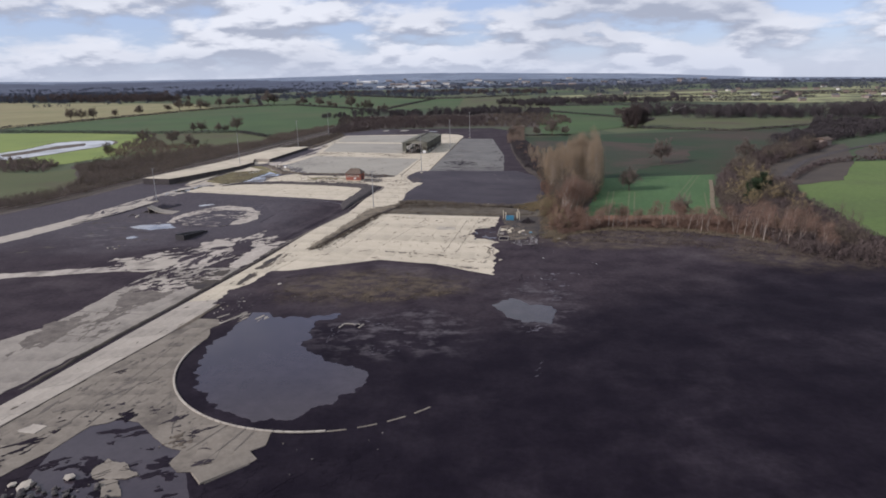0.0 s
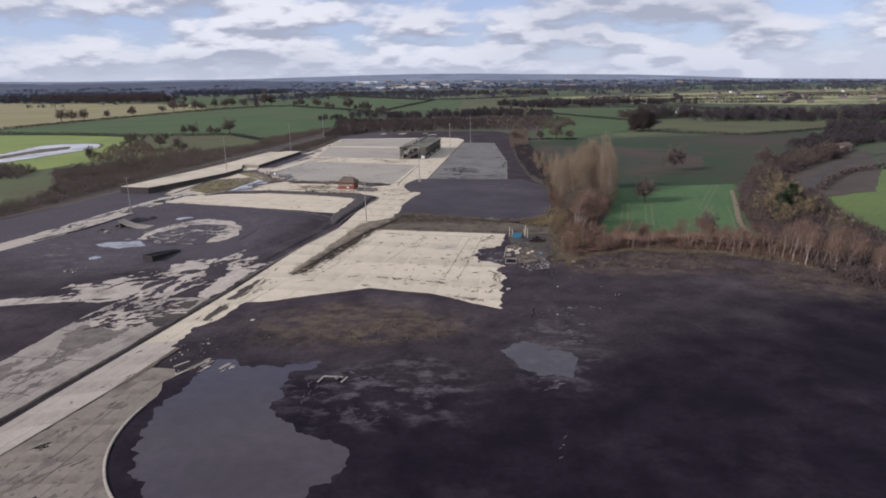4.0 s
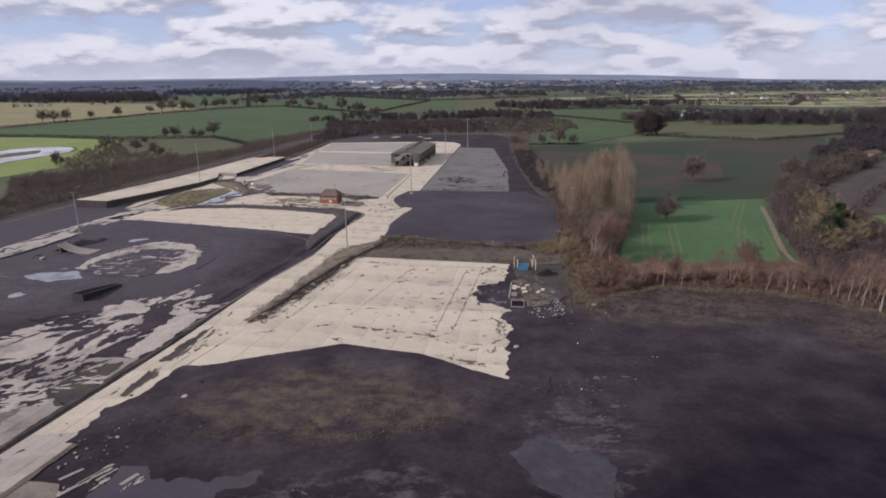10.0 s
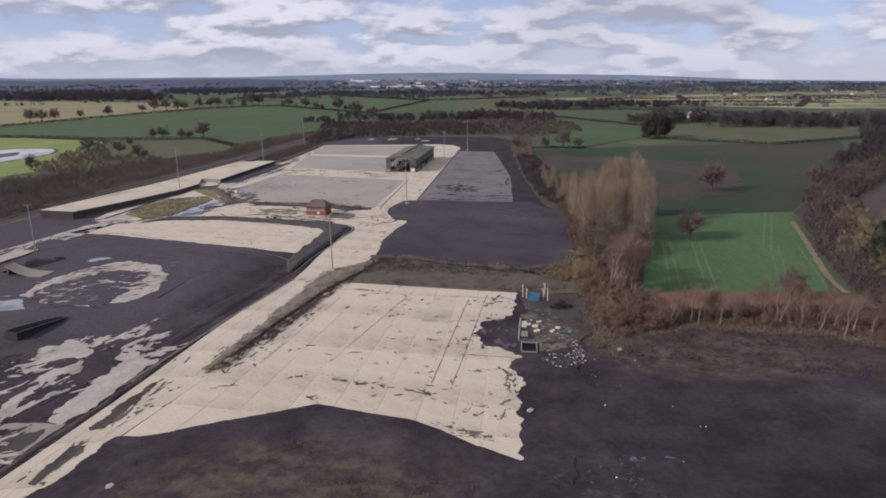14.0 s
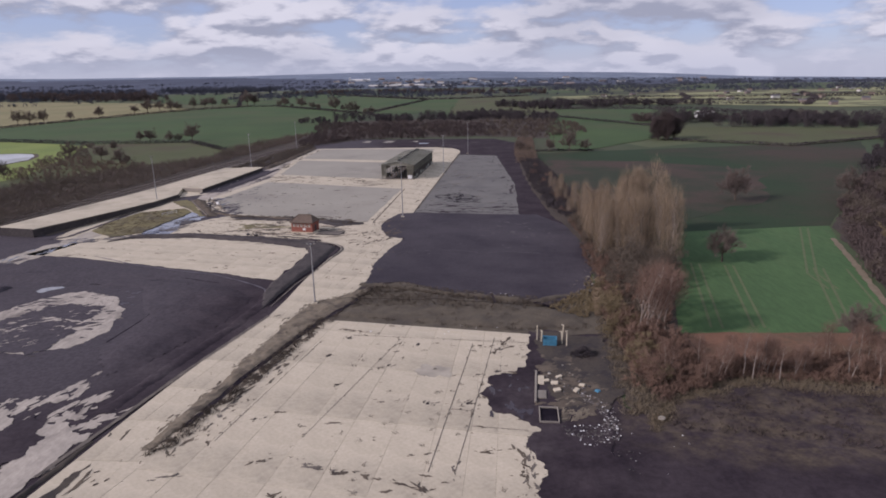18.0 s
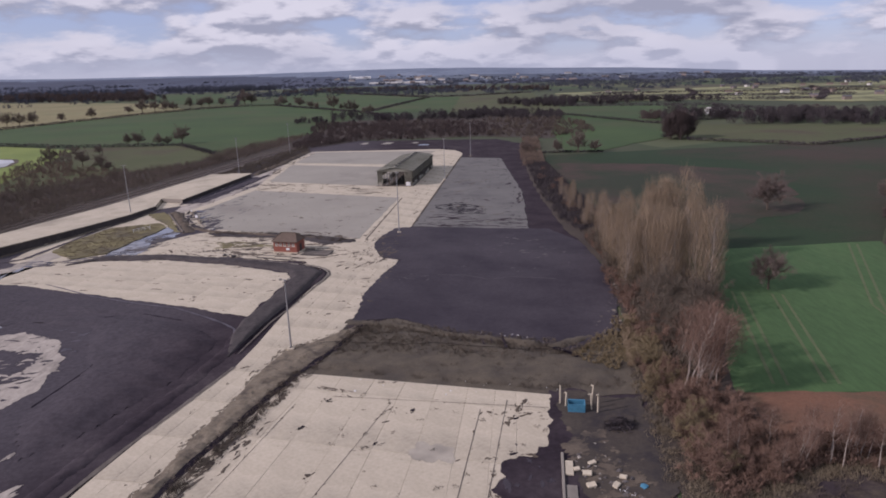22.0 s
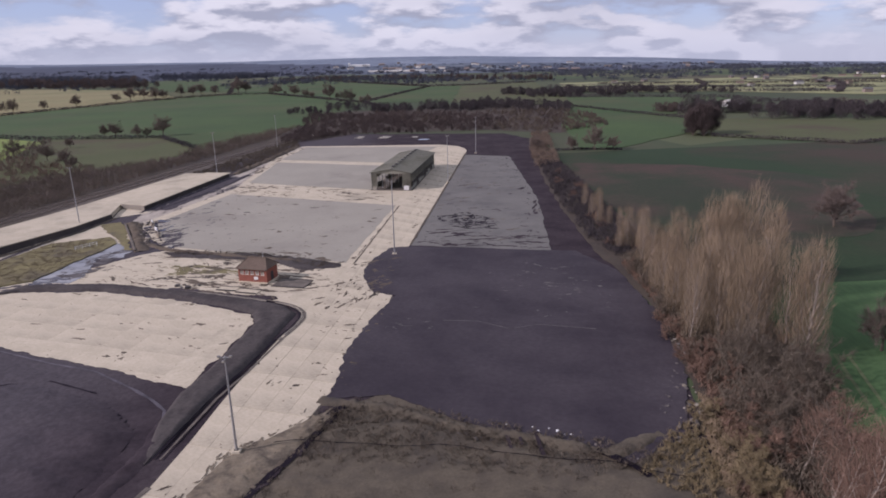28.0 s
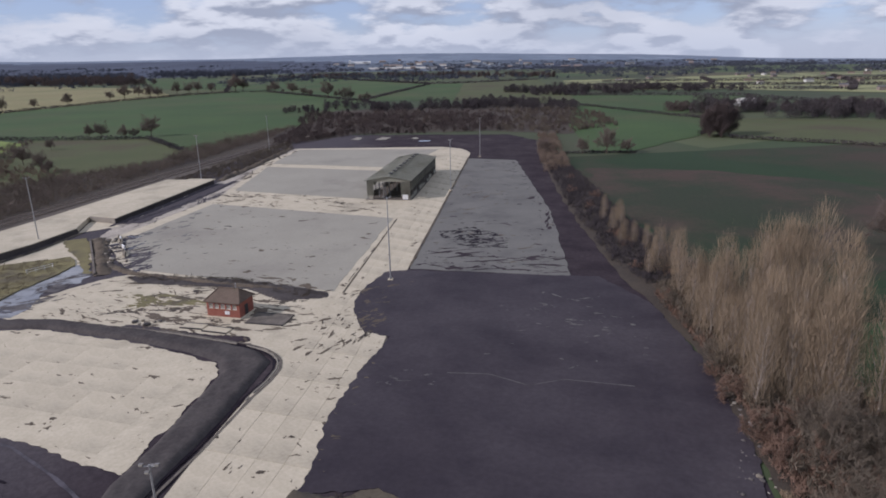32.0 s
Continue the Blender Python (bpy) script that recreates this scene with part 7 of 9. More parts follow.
def strew(poly, count, smin, smax, group, label):
    for x, y in scatter(poly, count, rr):
        s = smin + (smax - smin) * rr.random() ** 2
        ob = part("rubble_stone", rr.choice(STONES), None, None)
        ob.matrix_basis = Matrix.LocRotScale((x, y, 0.12 + s * 0.15), Euler((rr.uniform(-.3, .3), rr.uniform(-.3, .3), rr.uniform(0, 6))), (s * rr.uniform(0.7, 1.5), s, s * rr.uniform(0.6, 1)))
        tagged(ob, label, "rubble", group)


def strew_fine(poly, count, smin, smax, seed, label, material=RUBBLE):
    """Many small scraps in one mesh."""
    bm = bmesh.new()
    r2 = random.Random(seed)
    for x, y in scatter(poly, count, r2):
        s = smin + (smax - smin) * r2.random() ** 2
        res = bmesh.ops.create_icosphere(bm, subdivisions=1, radius=0.5)
        m = Matrix.LocRotScale((x, y, 0.12 + s * 0.15), Euler((r2.uniform(-.3, .3), r2.uniform(-.3, .3), r2.uniform(0, 6))), (s * r2.uniform(0.7, 1.6), s, s * r2.uniform(0.4, 0.9)))
        for v in res["verts"]:
            v.co = m @ (v.co * (0.7 + 0.6 * r2.random()))
    return tagged(part("rubble", bm, material, None), label, "rubble", "", "stuff")


strew_fine([(13.5, 159.1), (18.5, 159.5), (18.2, 156.1), (14.2, 156.2)], 110, 0.08, 0.36, 1, "scattered small rubble on black ground")
strew_fine([(13.5, 159.1), (18.5, 159.5), (18.2, 156.1), (14.2, 156.2)], 26, 0.08, 0.3, 2, "scattered white scraps on black ground", WHITE)
strew_fine([(12, 118), (30, 130), (34, 156), (20, 160), (13, 150)], 14, 0.08, 0.26, 3, "scattered white scraps on black ground", WHITE)
strew_fine([(-16, 190), (12, 186), (22, 192), (14, 200), (-14, 206)], 22, 0.1, 0.3, 4, "white scraps on rough grass", WHITE)
strew_fine([(-46, 112), (-38, 110), (-30, 120), (-38, 124), (-44, 121)], 40, 0.12, 0.5, 5, "dark rubble and scrap beside the road")
strew([(13.8, 175), (19, 172.5), (20.6, 167), (17, 166), (14, 168)], 46, 0.15, 0.6, "rubble heap", "broken concrete lump on black ground")
strew([(-12, 213), (0, 210), (10, 207.5), (20, 204), (18, 202), (0, 207)], 20, 0.2, 0.7, "rubble on the bank", "broken concrete lump on the earth bank")
strew([(-44, 110), (-44, 123), (-40, 120), (-38, 112)], 14, 0.2, 0.7, "rubble by the pond", "broken concrete lump beside the road")
strew([(24, 208), (31, 222), (33, 240), (35, 238), (28, 205)], 30, 0.25, 0.8, "rubble along the belt", "broken concrete lump under the bushes")
strew([(-74, 290), (-72, 298), (-87, 318), (-90, 314)], 26, 0.4, 1.3, "rubble by the culvert", "broken concrete lump beside a culvert")
strew([(-58, 262), (-52, 261), (-52, 264), (-57, 265)], 12, 0.4, 1.2, "rubble on the apron", "pale rubble lump on the concrete apron")
strew([(-52, 50), (-34, 54), (-36, 62), (-50, 62)], 14, 0.2, 0.6, "rubble by the pool", "broken concrete lump beside a pool")
strew([(-26, 60), (-10, 62), (-6, 70), (-20, 68)], 8, 0.12, 0.3, "rubble beyond the kerb", "broken concrete lump on black ground")
for x, y, s in ((26.4, 160.4, 1.0), (-36, 126.7, 0.9), (10.3, 142, 0.8)):
    ob = part("rubble_stone", STONES[2], None, None)
    ob.matrix_basis = Matrix.LocRotScale((x, y, 0.3), Euler((0, 0, x)), (s * 1.4, s, s * 0.7))
    tagged(ob, "single pale concrete lump on black ground", "rubble")
# open tank pit with a pale rim
pit = thing("tank_pit", "open rectangular concrete pit with a thin rim", "pit", pose(12.5, 161.8, 0.1, 0, 0, -6))
for a in ((-1.25, -1.9, 1.25, -1.76), (-1.25, 1.76, 1.25, 1.9), (-1.25, -1.76, -1.11, 1.76), (1.11, -1.76, 1.25, 1.76)):
    part("rim", box(a[0], a[1], 0, a[2], a[3], 0.3, 0.02), CONC_OLD, pit)
part("pit_floor", box(-1.11, -1.76, 0.0, 1.11, 1.76, 0.09), SLURRY, pit)
ledge = thing("concrete_ledge", "narrow broken concrete ledge beside the pit", "ledge", pose(12.6, 169.6, 0.1, 0, 0, -8))
part("ledge_slab", box(-0.9, -4.6, 0, -0.6, 4.6, 0.35, 0.04), CONC_OLD, ledge)
part("ledge_slab", box(-0.5, -3.4, 0, 0.7, -1.2, 0.2, 0.04), CONC_OLD, ledge)
part("ledge_slab", box(-0.5, 0.6, 0, 0.4, 3.2, 0.24, 0.04), CONC, ledge)
blotches("dirt_patches", [(13.4, 178), (18, 179), (21, 166), (17, 162), (13.5, 164)], 60, (0.3, 1.6), 0.19, DIRT, 65, "brown dirt round a rubble heap", "dirt", 2.0, 0.4)
blotches("puddles", [(5.5, 171), (9.5, 177), (11, 174), (10, 162), (6, 162)], 9, (0.4, 1.2), 0.19, POOL, 66, "dark puddles in a hollow of the floor", "puddle", 2.0, 1.2)

crate = thing("blue_skip", "small open bright blue plastic skip on black ground", "skip", pose(16.0, 184.2, 0.1, 0, 0, -8))
part("base", box(-1.1, -0.7, 0, 1.1, 0.7, 0.1, 0.02), BLUE, crate)
for a in ((-1.1, -0.7, 1.1, -0.62), (-1.1, 0.62, 1.1, 0.7), (-1.1, -0.62, -1.02, 0.62), (1.02, -0.62, 1.1, 0.62)):
    part("side", box(a[0], a[1], 0.1, a[2], a[3], 1.15, 0.02), BLUE, crate)
part("rim", tube([(-1.1, -0.7, 1.15), (1.1, -0.7, 1.15), (1.1, 0.7, 1.15), (-1.1, 0.7, 1.15), (-1.1, -0.7, 1.15)], [0.05] * 5, 6), BLUE, crate)
for i, (x, y, h) in enumerate(((14.2, 186, 2.4), (14.8, 185.2, 1.9), (18.2, 185.5, 2.8), (18.0, 184.2, 2.2), (18.6, 183.4, 2.6))):
    post = thing("fence_post", "leaning pale broken concrete fence post", "post", pose(x, y, 0.05, 4 * (i % 3) - 4, 3 * (i % 2), 30 * i), "broken fence posts")
    part("shaft", box(-0.09, -0.09, 0, 0.09, 0.09, h, 0.02), CONC, post)
    part("crank", box(-0.07, -0.07, h - 0.02, 0.07, 0.35, h + 0.12, 0.02), CONC, post)

# heaps of dark scrap and brash
heap = thing("scrap_heap", "tangled heap of dark scrap and brash", "heap", pose(20.6, 180, 0.05))
bb, tt, ww = [], [], []
for _ in range(900):
    a, q = rr.uniform(0, math.tau), rr.random()
    b = (math.cos(a) * q * 2.0, math.sin(a) * q * 1.6, rr.random() * 1.5 * (1 - q))
    bb.append(b)
    tt.append((b[0] + rr.gauss(0, .5), b[1] + rr.gauss(0, .5), b[2] + rr.uniform(-.1, .5)))
    ww.append(rr.uniform(0.05, 0.2))
part("brash", tri_cloud("brash", bb, tt, ww, TWIG_DARK), None, heap)
part("white_sheet", stone(77, 0.8, 0.25), WHITE, heap, "crumpled white sheet")

# dark skip body lying on the spoil
skip = thing("rusty_skip", "long dark tapering steel hopper tipped on black ground", "hopper", pose(-72.0, 172.4, 0.05, 0, 0, 73))
SKIP_PTS = [(-5.2, 1.5, 1.45), (-1.5, 1.4, 1.15), (2.5, 1.1, 0.7), (5.4, 0.5, 0.3)]
for sy in (-1, 1):
    bm = bmesh.new()
    rows = []
    for x, w, h in SKIP_PTS:
        rows.append([bm.verts.new((x, sy * w * 0.8, 0)), bm.verts.new((x, sy * w, h)), bm.verts.new((x, sy * (w - 0.1), h)), bm.verts.new((x, sy * (w * 0.8 - 0.1), 0.02))])
    for r0, r1 in zip(rows, rows[1:]):
        for k in range(3):
            bm.faces.new((r0[k], r0[k + 1], r1[k + 1], r1[k]) if sy > 0 else (r0[k + 1], r0[k], r1[k], r1[k + 1]))
    part("side", bm, DARKSTEEL, skip)
    part("rim", tube([(x, sy * w, h) for x, w, h in SKIP_PTS], [0.06] * 4, 6), STEEL, skip)
    for x, w, h in ((-4, 1.44, 1.32), (-2.5, 1.41, 1.2), (-0.6, 1.3, 1.0), (1.2, 1.18, 0.82)):
        part("rib", tube([(x, sy * w * 0.83, 0), (x, sy * (w + 0.05), h)], [0.07, 0.07], 4), DARKSTEEL, skip)
part("end", box(-5.26, -1.4, 0, -5.18, 1.4, 1.42, 0.02), DARKSTEEL, skip)
part("silt", stone(81, 1.0, 0.25), SPOIL, skip).matrix_basis = Matrix.LocRotScale((-1.0, 0, 0.25), Euler((0, 0, 0)), (4.0, 1.0, 1.0))

# broken chute, curved up towards the road
ramp = thing("concrete_chute", "curved pale concrete chute against a black mound", "chute", pose(-95.2, 205.6, 0.03, 0, 0, 172))
bm = bmesh.new()
rows = []
for i in range(13):
    f = i / 12
    x, z = -4.8 + 9.2 * f, 0.08 + 2.1 * f ** 2.4
    w = 2.3 - 0.9 * f
    rows.append([bm.verts.new(p) for p in ((x, -w, z + 0.12), (x, -w * 0.4, z), (x, w * 0.4, z), (x, w, z + 0.12), (x, w, z - 0.2), (x, -w, z - 0.2))])
for r0, r1 in zip(rows, rows[1:]):
    for k in range(6):
        m = (k + 1) % 6
        bm.faces.new((r0[m], r0[k], r1[k], r1[m]))
bm.faces.new(rows[0])
bm.faces.new(rows[-1][::-1])
bmesh.ops.recalc_face_normals(bm, faces=bm.faces[:])
part("chute_slab", bm, CONC_OLD, ramp)
for f in (0.7, 0.97):
    part("prop", box(-4.8 + 9.2 * f - 0.2, -1.1, -0.1, -4.8 + 9.2 * f + 0.2, 1.1, 2.1 * f ** 2.4 - 0.1, 0.03), JOINT, ramp)
bank("spoil_bank", [(-101, 206.6), (-99.5, 211), (-96.5, 216), (-95.5, 219)], 3.4, 1.5, SPOIL, 14, "black mound behind a chute")
strew([(-106, 200), (-100, 198), (-99, 202), (-104, 204)], 10, 0.4, 1.4, "lumps by the chute", "dark broken lump on black ground")

# culvert head with white pipes
culvert = thing("culvert", "dark culvert channel with white broken edging", "culvert", pose(-84.0, 302.6, 0.05, 0, 0, -60))
part("channel_bed", box(-17, -1.0, 0, 15, 0.4, 0.1, 0.02), SLURRY, culvert)
part("channel_wall", box(-17, -1.5, 0, 15, -1.0, 0.55, 0.06), JOINT, culvert)
for i in range(9):
    u = -17 + i * 2.5
    slab = part("edging", box(-1.0, -0.16, 0, 1.0, 0.16, 0.5 + 0.2 * (i % 3), 0.06), WHITE if i in (1, 5) else CONC_BROWN, culvert)
    slab.matrix_basis = pose(u, 5.2 + 0.35 * (i % 2), 0, 0, 0, 7 * (i % 3) - 5)
bank("dirt_bank", [(-92.6, 319), (-87.5, 310), (-82, 300), (-76, 289)], 3.6, 0.8, DIRT, 11, "brown earth bank between two channels")
blotches("dirt_patches", [(-86, 322), (-70, 302), (-68, 292), (-72, 290), (-88, 316)], 60, (0.5, 2.2), 0.10, SPOIL, 56, "wet black dirt beside the culvert", "dirt", 2.5, 1.0)
blotches("puddles", [(-86, 324), (-72, 304), (-68, 292), (-72, 291), (-88, 318)], 16, (0.5, 1.6), 0.118, POOL, 57, "shallow puddles on the edge of the bay", "puddle", 2.5, 1.0)
# tramlines in the wheat
for k, ((x0, y0), (x1, y1)) in enumerate((((45.2, 190), (55.5, 228)), ((52.3, 190), (62.3, 226)), ((67, 190), (80.5, 223)), ((75.7, 209), (77, 219)), ((77, 219), (97, 260)), ((75.8, 189.3), (86.8, 221.7)))):
    for off in (-0.9, 0.9):
        d = Vector((x1 - x0, y1 - y0)).normalized()
        s = Vector((d.y, -d.x))
        a, b = Vector((x0, y0)) + s * off, Vector((x1, y1)) + s * off
        patch("wheel_track", [tuple(a - s * .24), tuple(b - s * .24), tuple(b + s * .24), tuple(a + s * .24)], 0.085 + 0.003 * k, TRAMLINE, 0.08, 1.0, 2, 90, 0.01, "pale wheel track through young wheat", category="wheel track")

patch("stain", [(-5.4, 175.6), (-4, 177.4), (-0.6, 176.2), (0.4, 174), (-1.6, 173), (-4.4, 173.6)], 0.153, CONC_STAIN, 0.8, 0.2, 1.2, 59, 0.004, "grey stain on the concrete floor", category="stain")
blotches("dust_streaks", [(8, 262), (28, 250), (26, 270), (12, 276)], 30, (0.10, 0.5), 0.19, GREYPAD2, 61, "white dust streaks on black tarmac", "dust", 4.0, -0.3, 0.005)
for k, line in enumerate(([(4.8, 209), (5.0, 206), (5.3, 203.8)], [(6.3, 208.4), (6.4, 205.6)], [(8.4, 208.4), (8.4, 205.4), (8.6, 203.6)])):
    ribbon("wheel_rut", line, 0.0, 0.5, 0.40, SPOIL, "black wheel rut through an earth bank", "rut", 50 + k)
# Flat black strip: the deep ditch's shadow is put in as colour.
ribbon("ditch", [(14.6, 204.4), (16.3, 203.2), (18.4, 200.9), (19.2, 199.6)], 0.0, 1.0, 0.40, SLURRY, "ditch at the end of an earth bank, its shadow a dark strip", "ditch", 54)
strew([(-2, 209), (3, 207.6), (3, 206.4), (-2, 207.4)], 9, 0.3, 0.8, "rubble on the bank", "broken concrete lump on the earth bank")
strew([(24, 206), (26.5, 206), (31, 216), (29.5, 219)], 22, 0.25, 0.9, "rubble along the belt", "broken concrete lump under the bushes")

# dirt along the cracks of the front floor
STROKES = [((-33.5, 149), (-30.5, 150.4), 6), ((-32.2, 156), (-31, 158), 5), ((-23, 152), (-21.5, 152.6), 5), ((-19, 153.6), (-14.8, 151), 10), ((-13.4, 150.4), (-10.4, 150.2), 7), ((-9.6, 149.6), (-1.4, 146.4), 22),
           ((-2.2, 139.4), (5.2, 136), 22), ((0, 137), (5, 135.4), 10), ((8.2, 154), (8, 147), 16), ((7.6, 146), (6.4, 140), 10), ((1.8, 142.2), (6.2, 139.8), 7), ((2.2, 142.4), (3, 145), 4), ((0.1, 149), (0.6, 152), 4),
           ((-20.4, 192.4), (-15.6, 190.6), 9), ((-10.4, 193.2), (-6.4, 193), 6), ((-31, 160), (-25.4, 184), 40), ((-29.5, 160), (-24, 182), 20), ((-19, 146), (-18, 146.2), 3), ((-11, 147), (-10, 146.8), 3),
           ((3, 184), (12, 183), 10), ((6, 180), (10, 187), 14), ((9.4, 158), (8.8, 146), 16), ((4, 154), (10, 154.6), 10)]
for i, (p, q, n) in enumerate(STROKES):
    d = (Vector(q) - Vector(p)).normalized()
    s = Vector((d.y, -d.x)) * 0.35
    p, q = Vector(p), Vector(q)
    blotches("dirt_patches", [tuple(p - s), tuple(q - s), tuple(q + s), tuple(p + s)], n, (0.12, 0.62), 0.158, DIRT if i % 3 else JOINT, 120 + i, "dirt and weeds along a crack of the floor", "dirt", 3.2, math.atan2(d.y, d.x))
patch("concrete_pad", [(-45.3, 157.9), (-47, 159), (-49.8, 161.8), (-52.4, 161.8), (-51.6, 156.3), (-50.9, 151.4), (-51.4, 148), (-51.6, 143.7), (-51.3, 140.4), (-49, 139.8), (-47.2, 143.6), (-46.2, 149.6)], 0.115, CONC_DIRTY, 0.8, 0.3, 2.0, 140, 0.05, "bare pale concrete beside a drain", category="concrete floor")
patch("concrete_pad", [(-66, 162), (-64, 167), (-58.4, 164.4), (-57, 160.6), (-60, 159.2), (-62, 155.3), (-66, 157)], 0.10, CONC_DIRTY, 1.4, 0.3, 2.0, 141, 0.04, "bare pale concrete in black dirt", category="concrete floor")
patch("concrete_pad", [(-75, 152), (-66, 152), (-66.5, 147.3), (-66.5, 143), (-69, 142), (-76, 146)], 0.115, CONC_DIRTY, 1.0, 0.3, 2.0, 142, 0.04, "bare pale concrete in black dirt", category="concrete floor")
blotches("dirt_patches", [(-47, 128), (-44, 128), (-38, 150), (-40, 152)], 20, (0.2, 0.8), 0.19, DIRT, 143, "black dirt along the road", "dirt", 4.0, 1.3)

# low white barrier on the grass island
barrier = thing("barrier", "low white tubular barrier on a grass island", "barrier", pose(-91.2, 292.2, 0.25, 0, 0, 56))
for x in (-2.6, -0.9, 0.9, 2.6):
    part("post", tube([(x, 0, 0), (x, 0, 1.0)], [0.05, 0.05], 6), WHITE, barrier)
for z in (0.5, 0.95):
    part("rail", tube([(-2.8, 0, z), (2.8, 0, z)], [0.06, 0.06], 6), WHITE, barrier)


# ---- uneven ground ----
def rough_sheet(name, poly, amp, step, waves, material, seed, label, category, fade=3.0, base=0.02, ridge=0.0, turn=0.0, rag=0.0, rag_top=1e9):
    """Pushed-up ground with real relief: humps and furrows that run out into the flat towards the edge."""
    xs, ys = [p[0] for p in poly], [p[1] for p in poly]
    nx, ny = int((max(xs) - min(xs)) / step) + 1, int((max(ys) - min(ys)) / step) + 1
    ca, sa = math.cos(turn), math.sin(turn)
    edges = [(Vector(poly[i]), Vector(poly[(i + 1) % len(poly)])) for i in range(len(poly))]
    index, verts, faces = {}, [], []
    for j in range(ny + 1):
        for i in range(nx + 1):
            x, y = min(xs) + i * step, min(ys) + j * step
            if not inside(x, y, poly):
                continue
            p = Vector((x, y))
            d = 1e9
            for q0, q1 in edges:
                e = q1 - q0
                t = max(0.0, min(1.0, (p - q0).dot(e) / e.length_squared))
                d = min(d, (p - q0 - e * t).length)
            torn = rag * max(0.0, min(1.0, (rag_top - y) / 7))
            d -= torn * max(0.0, 0.35 + 1.3 * noise.noise(Vector((x / 7, y / 4, seed))) + 0.8 * noise.noise(Vector((x / 2.2, y / 1.5, seed + 3))))
            f = max(0.0, min(1.0, (d + 0.8 * noise.noise(Vector((x / 2, y / 2, seed)))) / fade))
            u, v = x * ca + y * sa, -x * sa + y * ca
            h = 0.5 + fractal(u, v, seed, waves) * 0.6
            if ridge:
                h += ridge * abs(noise.noise(Vector((u / 14, v / 1.6, seed + 5)))) * 2
            z = -0.06 * (1 - f) + f * (base + 0.02 + amp * max(0.0, h))
            index[i, j] = len(verts)
            verts.append((x + step * 0.3 * noise.noise(Vector((x, y, 1.5))), y + step * 0.3 * noise.noise(Vector((x, y, 8.5))), z))
    for (i, j), a in index.items():
        q = [index.get(k) for k in ((i + 1, j), (i + 1, j + 1), (i, j + 1))]
        if None not in q:
            faces.append((a, *q))
    ob = part(name, mesh_of(name, verts, faces, material), None, None)
    for f in ob.data.polygons:
        f.use_smooth = True
    return tagged(ob, label, category, "", "structure")


rough_sheet("rough_spoil", [(-92, 214), (-84, 222), (-60, 223), (-46, 217), (-39, 210), (-40, 196), (-47, 178), (-52, 174), (-58, 184), (-58, 200), (-66, 216), (-80, 220)], 0.75, 0.9, 9.0, SPOIL, 31, "furrowed black spoil pushed against a floor", "spoil", 4.0, 0.04, 0.5, -0.4)
rough_sheet("rough_spoil", [(-112, 240), (-96, 240), (-76, 233), (-62, 228), (-52, 223), (-60, 222), (-90, 220), (-112, 226)], 0.3, 0.9, 8.0, SPOIL, 32, "furrowed black spoil beside a floor", "spoil", 4.0, 0.04, 0.6, -0.35)
rough_sheet("rough_verge", [(-22, 197.8), (-17, 211), (-8, 213), (4, 207.6), (18, 201.5), (25, 206), (24, 190), (12, 189.6)], 0.35, 0.7, 4.0, VERGE, 33, "humped rough grass between two yards", "grass verge", 2.0, 0.12, 0.3, -0.15)
rough_sheet("rough_spoil", [(-38.6, 134), (-18, 142), (-6, 138.4), (6.6, 129.4), (9, 122), (-6, 114), (-36, 114), (-42, 121)], 0.3, 0.8, 7.0, SPOIL, 34, "humped spoil with thin dead grass", "spoil", 2.5, 0.17, 0.4, 0.2, 7.0, 131)
rough_sheet("rough_spoil", [(24, 160), (34, 157), (52, 152), (72, 142), (96, 124), (98, 150), (76, 162), (60, 167), (40, 170), (28, 166)], 0.35, 1.0, 6.0, SPOIL, 35, "rough brown ground below the birches", "rough ground", 3.0, 0.05, 0.3, 0.5)
rough_sheet("rough_spoil", [(10, 132), (20, 128), (22, 146), (20, 156), (12, 150)], 0.25, 0.7, 4.0, SPOIL, 36, "humped black spoil beside the floor", "spoil", 3.0, 0.10, 0.3, 1.2)
blotches("dirt_patches", [(-62, 56), (-51, 58), (-48, 71), (-50, 78), (-56, 70)], 26, (0.2, 1.1), 0.14, SPOIL, 150, "black dirt over cracked concrete", "dirt", 2.5, 0.9)

rough_sheet("rough_dirt", [(-72, 288.6), (-58, 287.4), (-44.6, 285.2), (-35, 281.6), (-25.4, 277), (-24.6, 273.6), (-33.5, 271.4), (-43, 279), (-56, 281.4), (-66, 283)], 0.28, 0.6, 3.0, ASH, 37, "dark dirt between apron and screeded bay", "dirt", 1.2, 0.08, 0.3, -0.2)
blotches("dirt_patches", [(-76, 266), (-62, 263), (-60, 268), (-74, 272)], 24, (0.2, 0.9), 0.08, DIRT, 151, "small dirt marks on the apron", "dirt", 4.0, -0.25)
blotches("mud_patches", [(-108, 258), (-98, 262), (-86, 268), (-84, 292), (-80, 290), (-80, 270), (-96, 258)], 60, (0.4, 2.4), 0.10, SILT, 152, "grey mud on the concrete loop", "mud", 3.0, 0.6)
blotches("puddles", [(-106, 262), (-98, 262), (-90, 266), (-84, 272), (-80, 272), (-88, 263), (-104, 257)], 20, (0.5, 2.0), 0.105, POOL, 153, "shallow puddles on the concrete loop", "puddle", 3.0, 0.2)

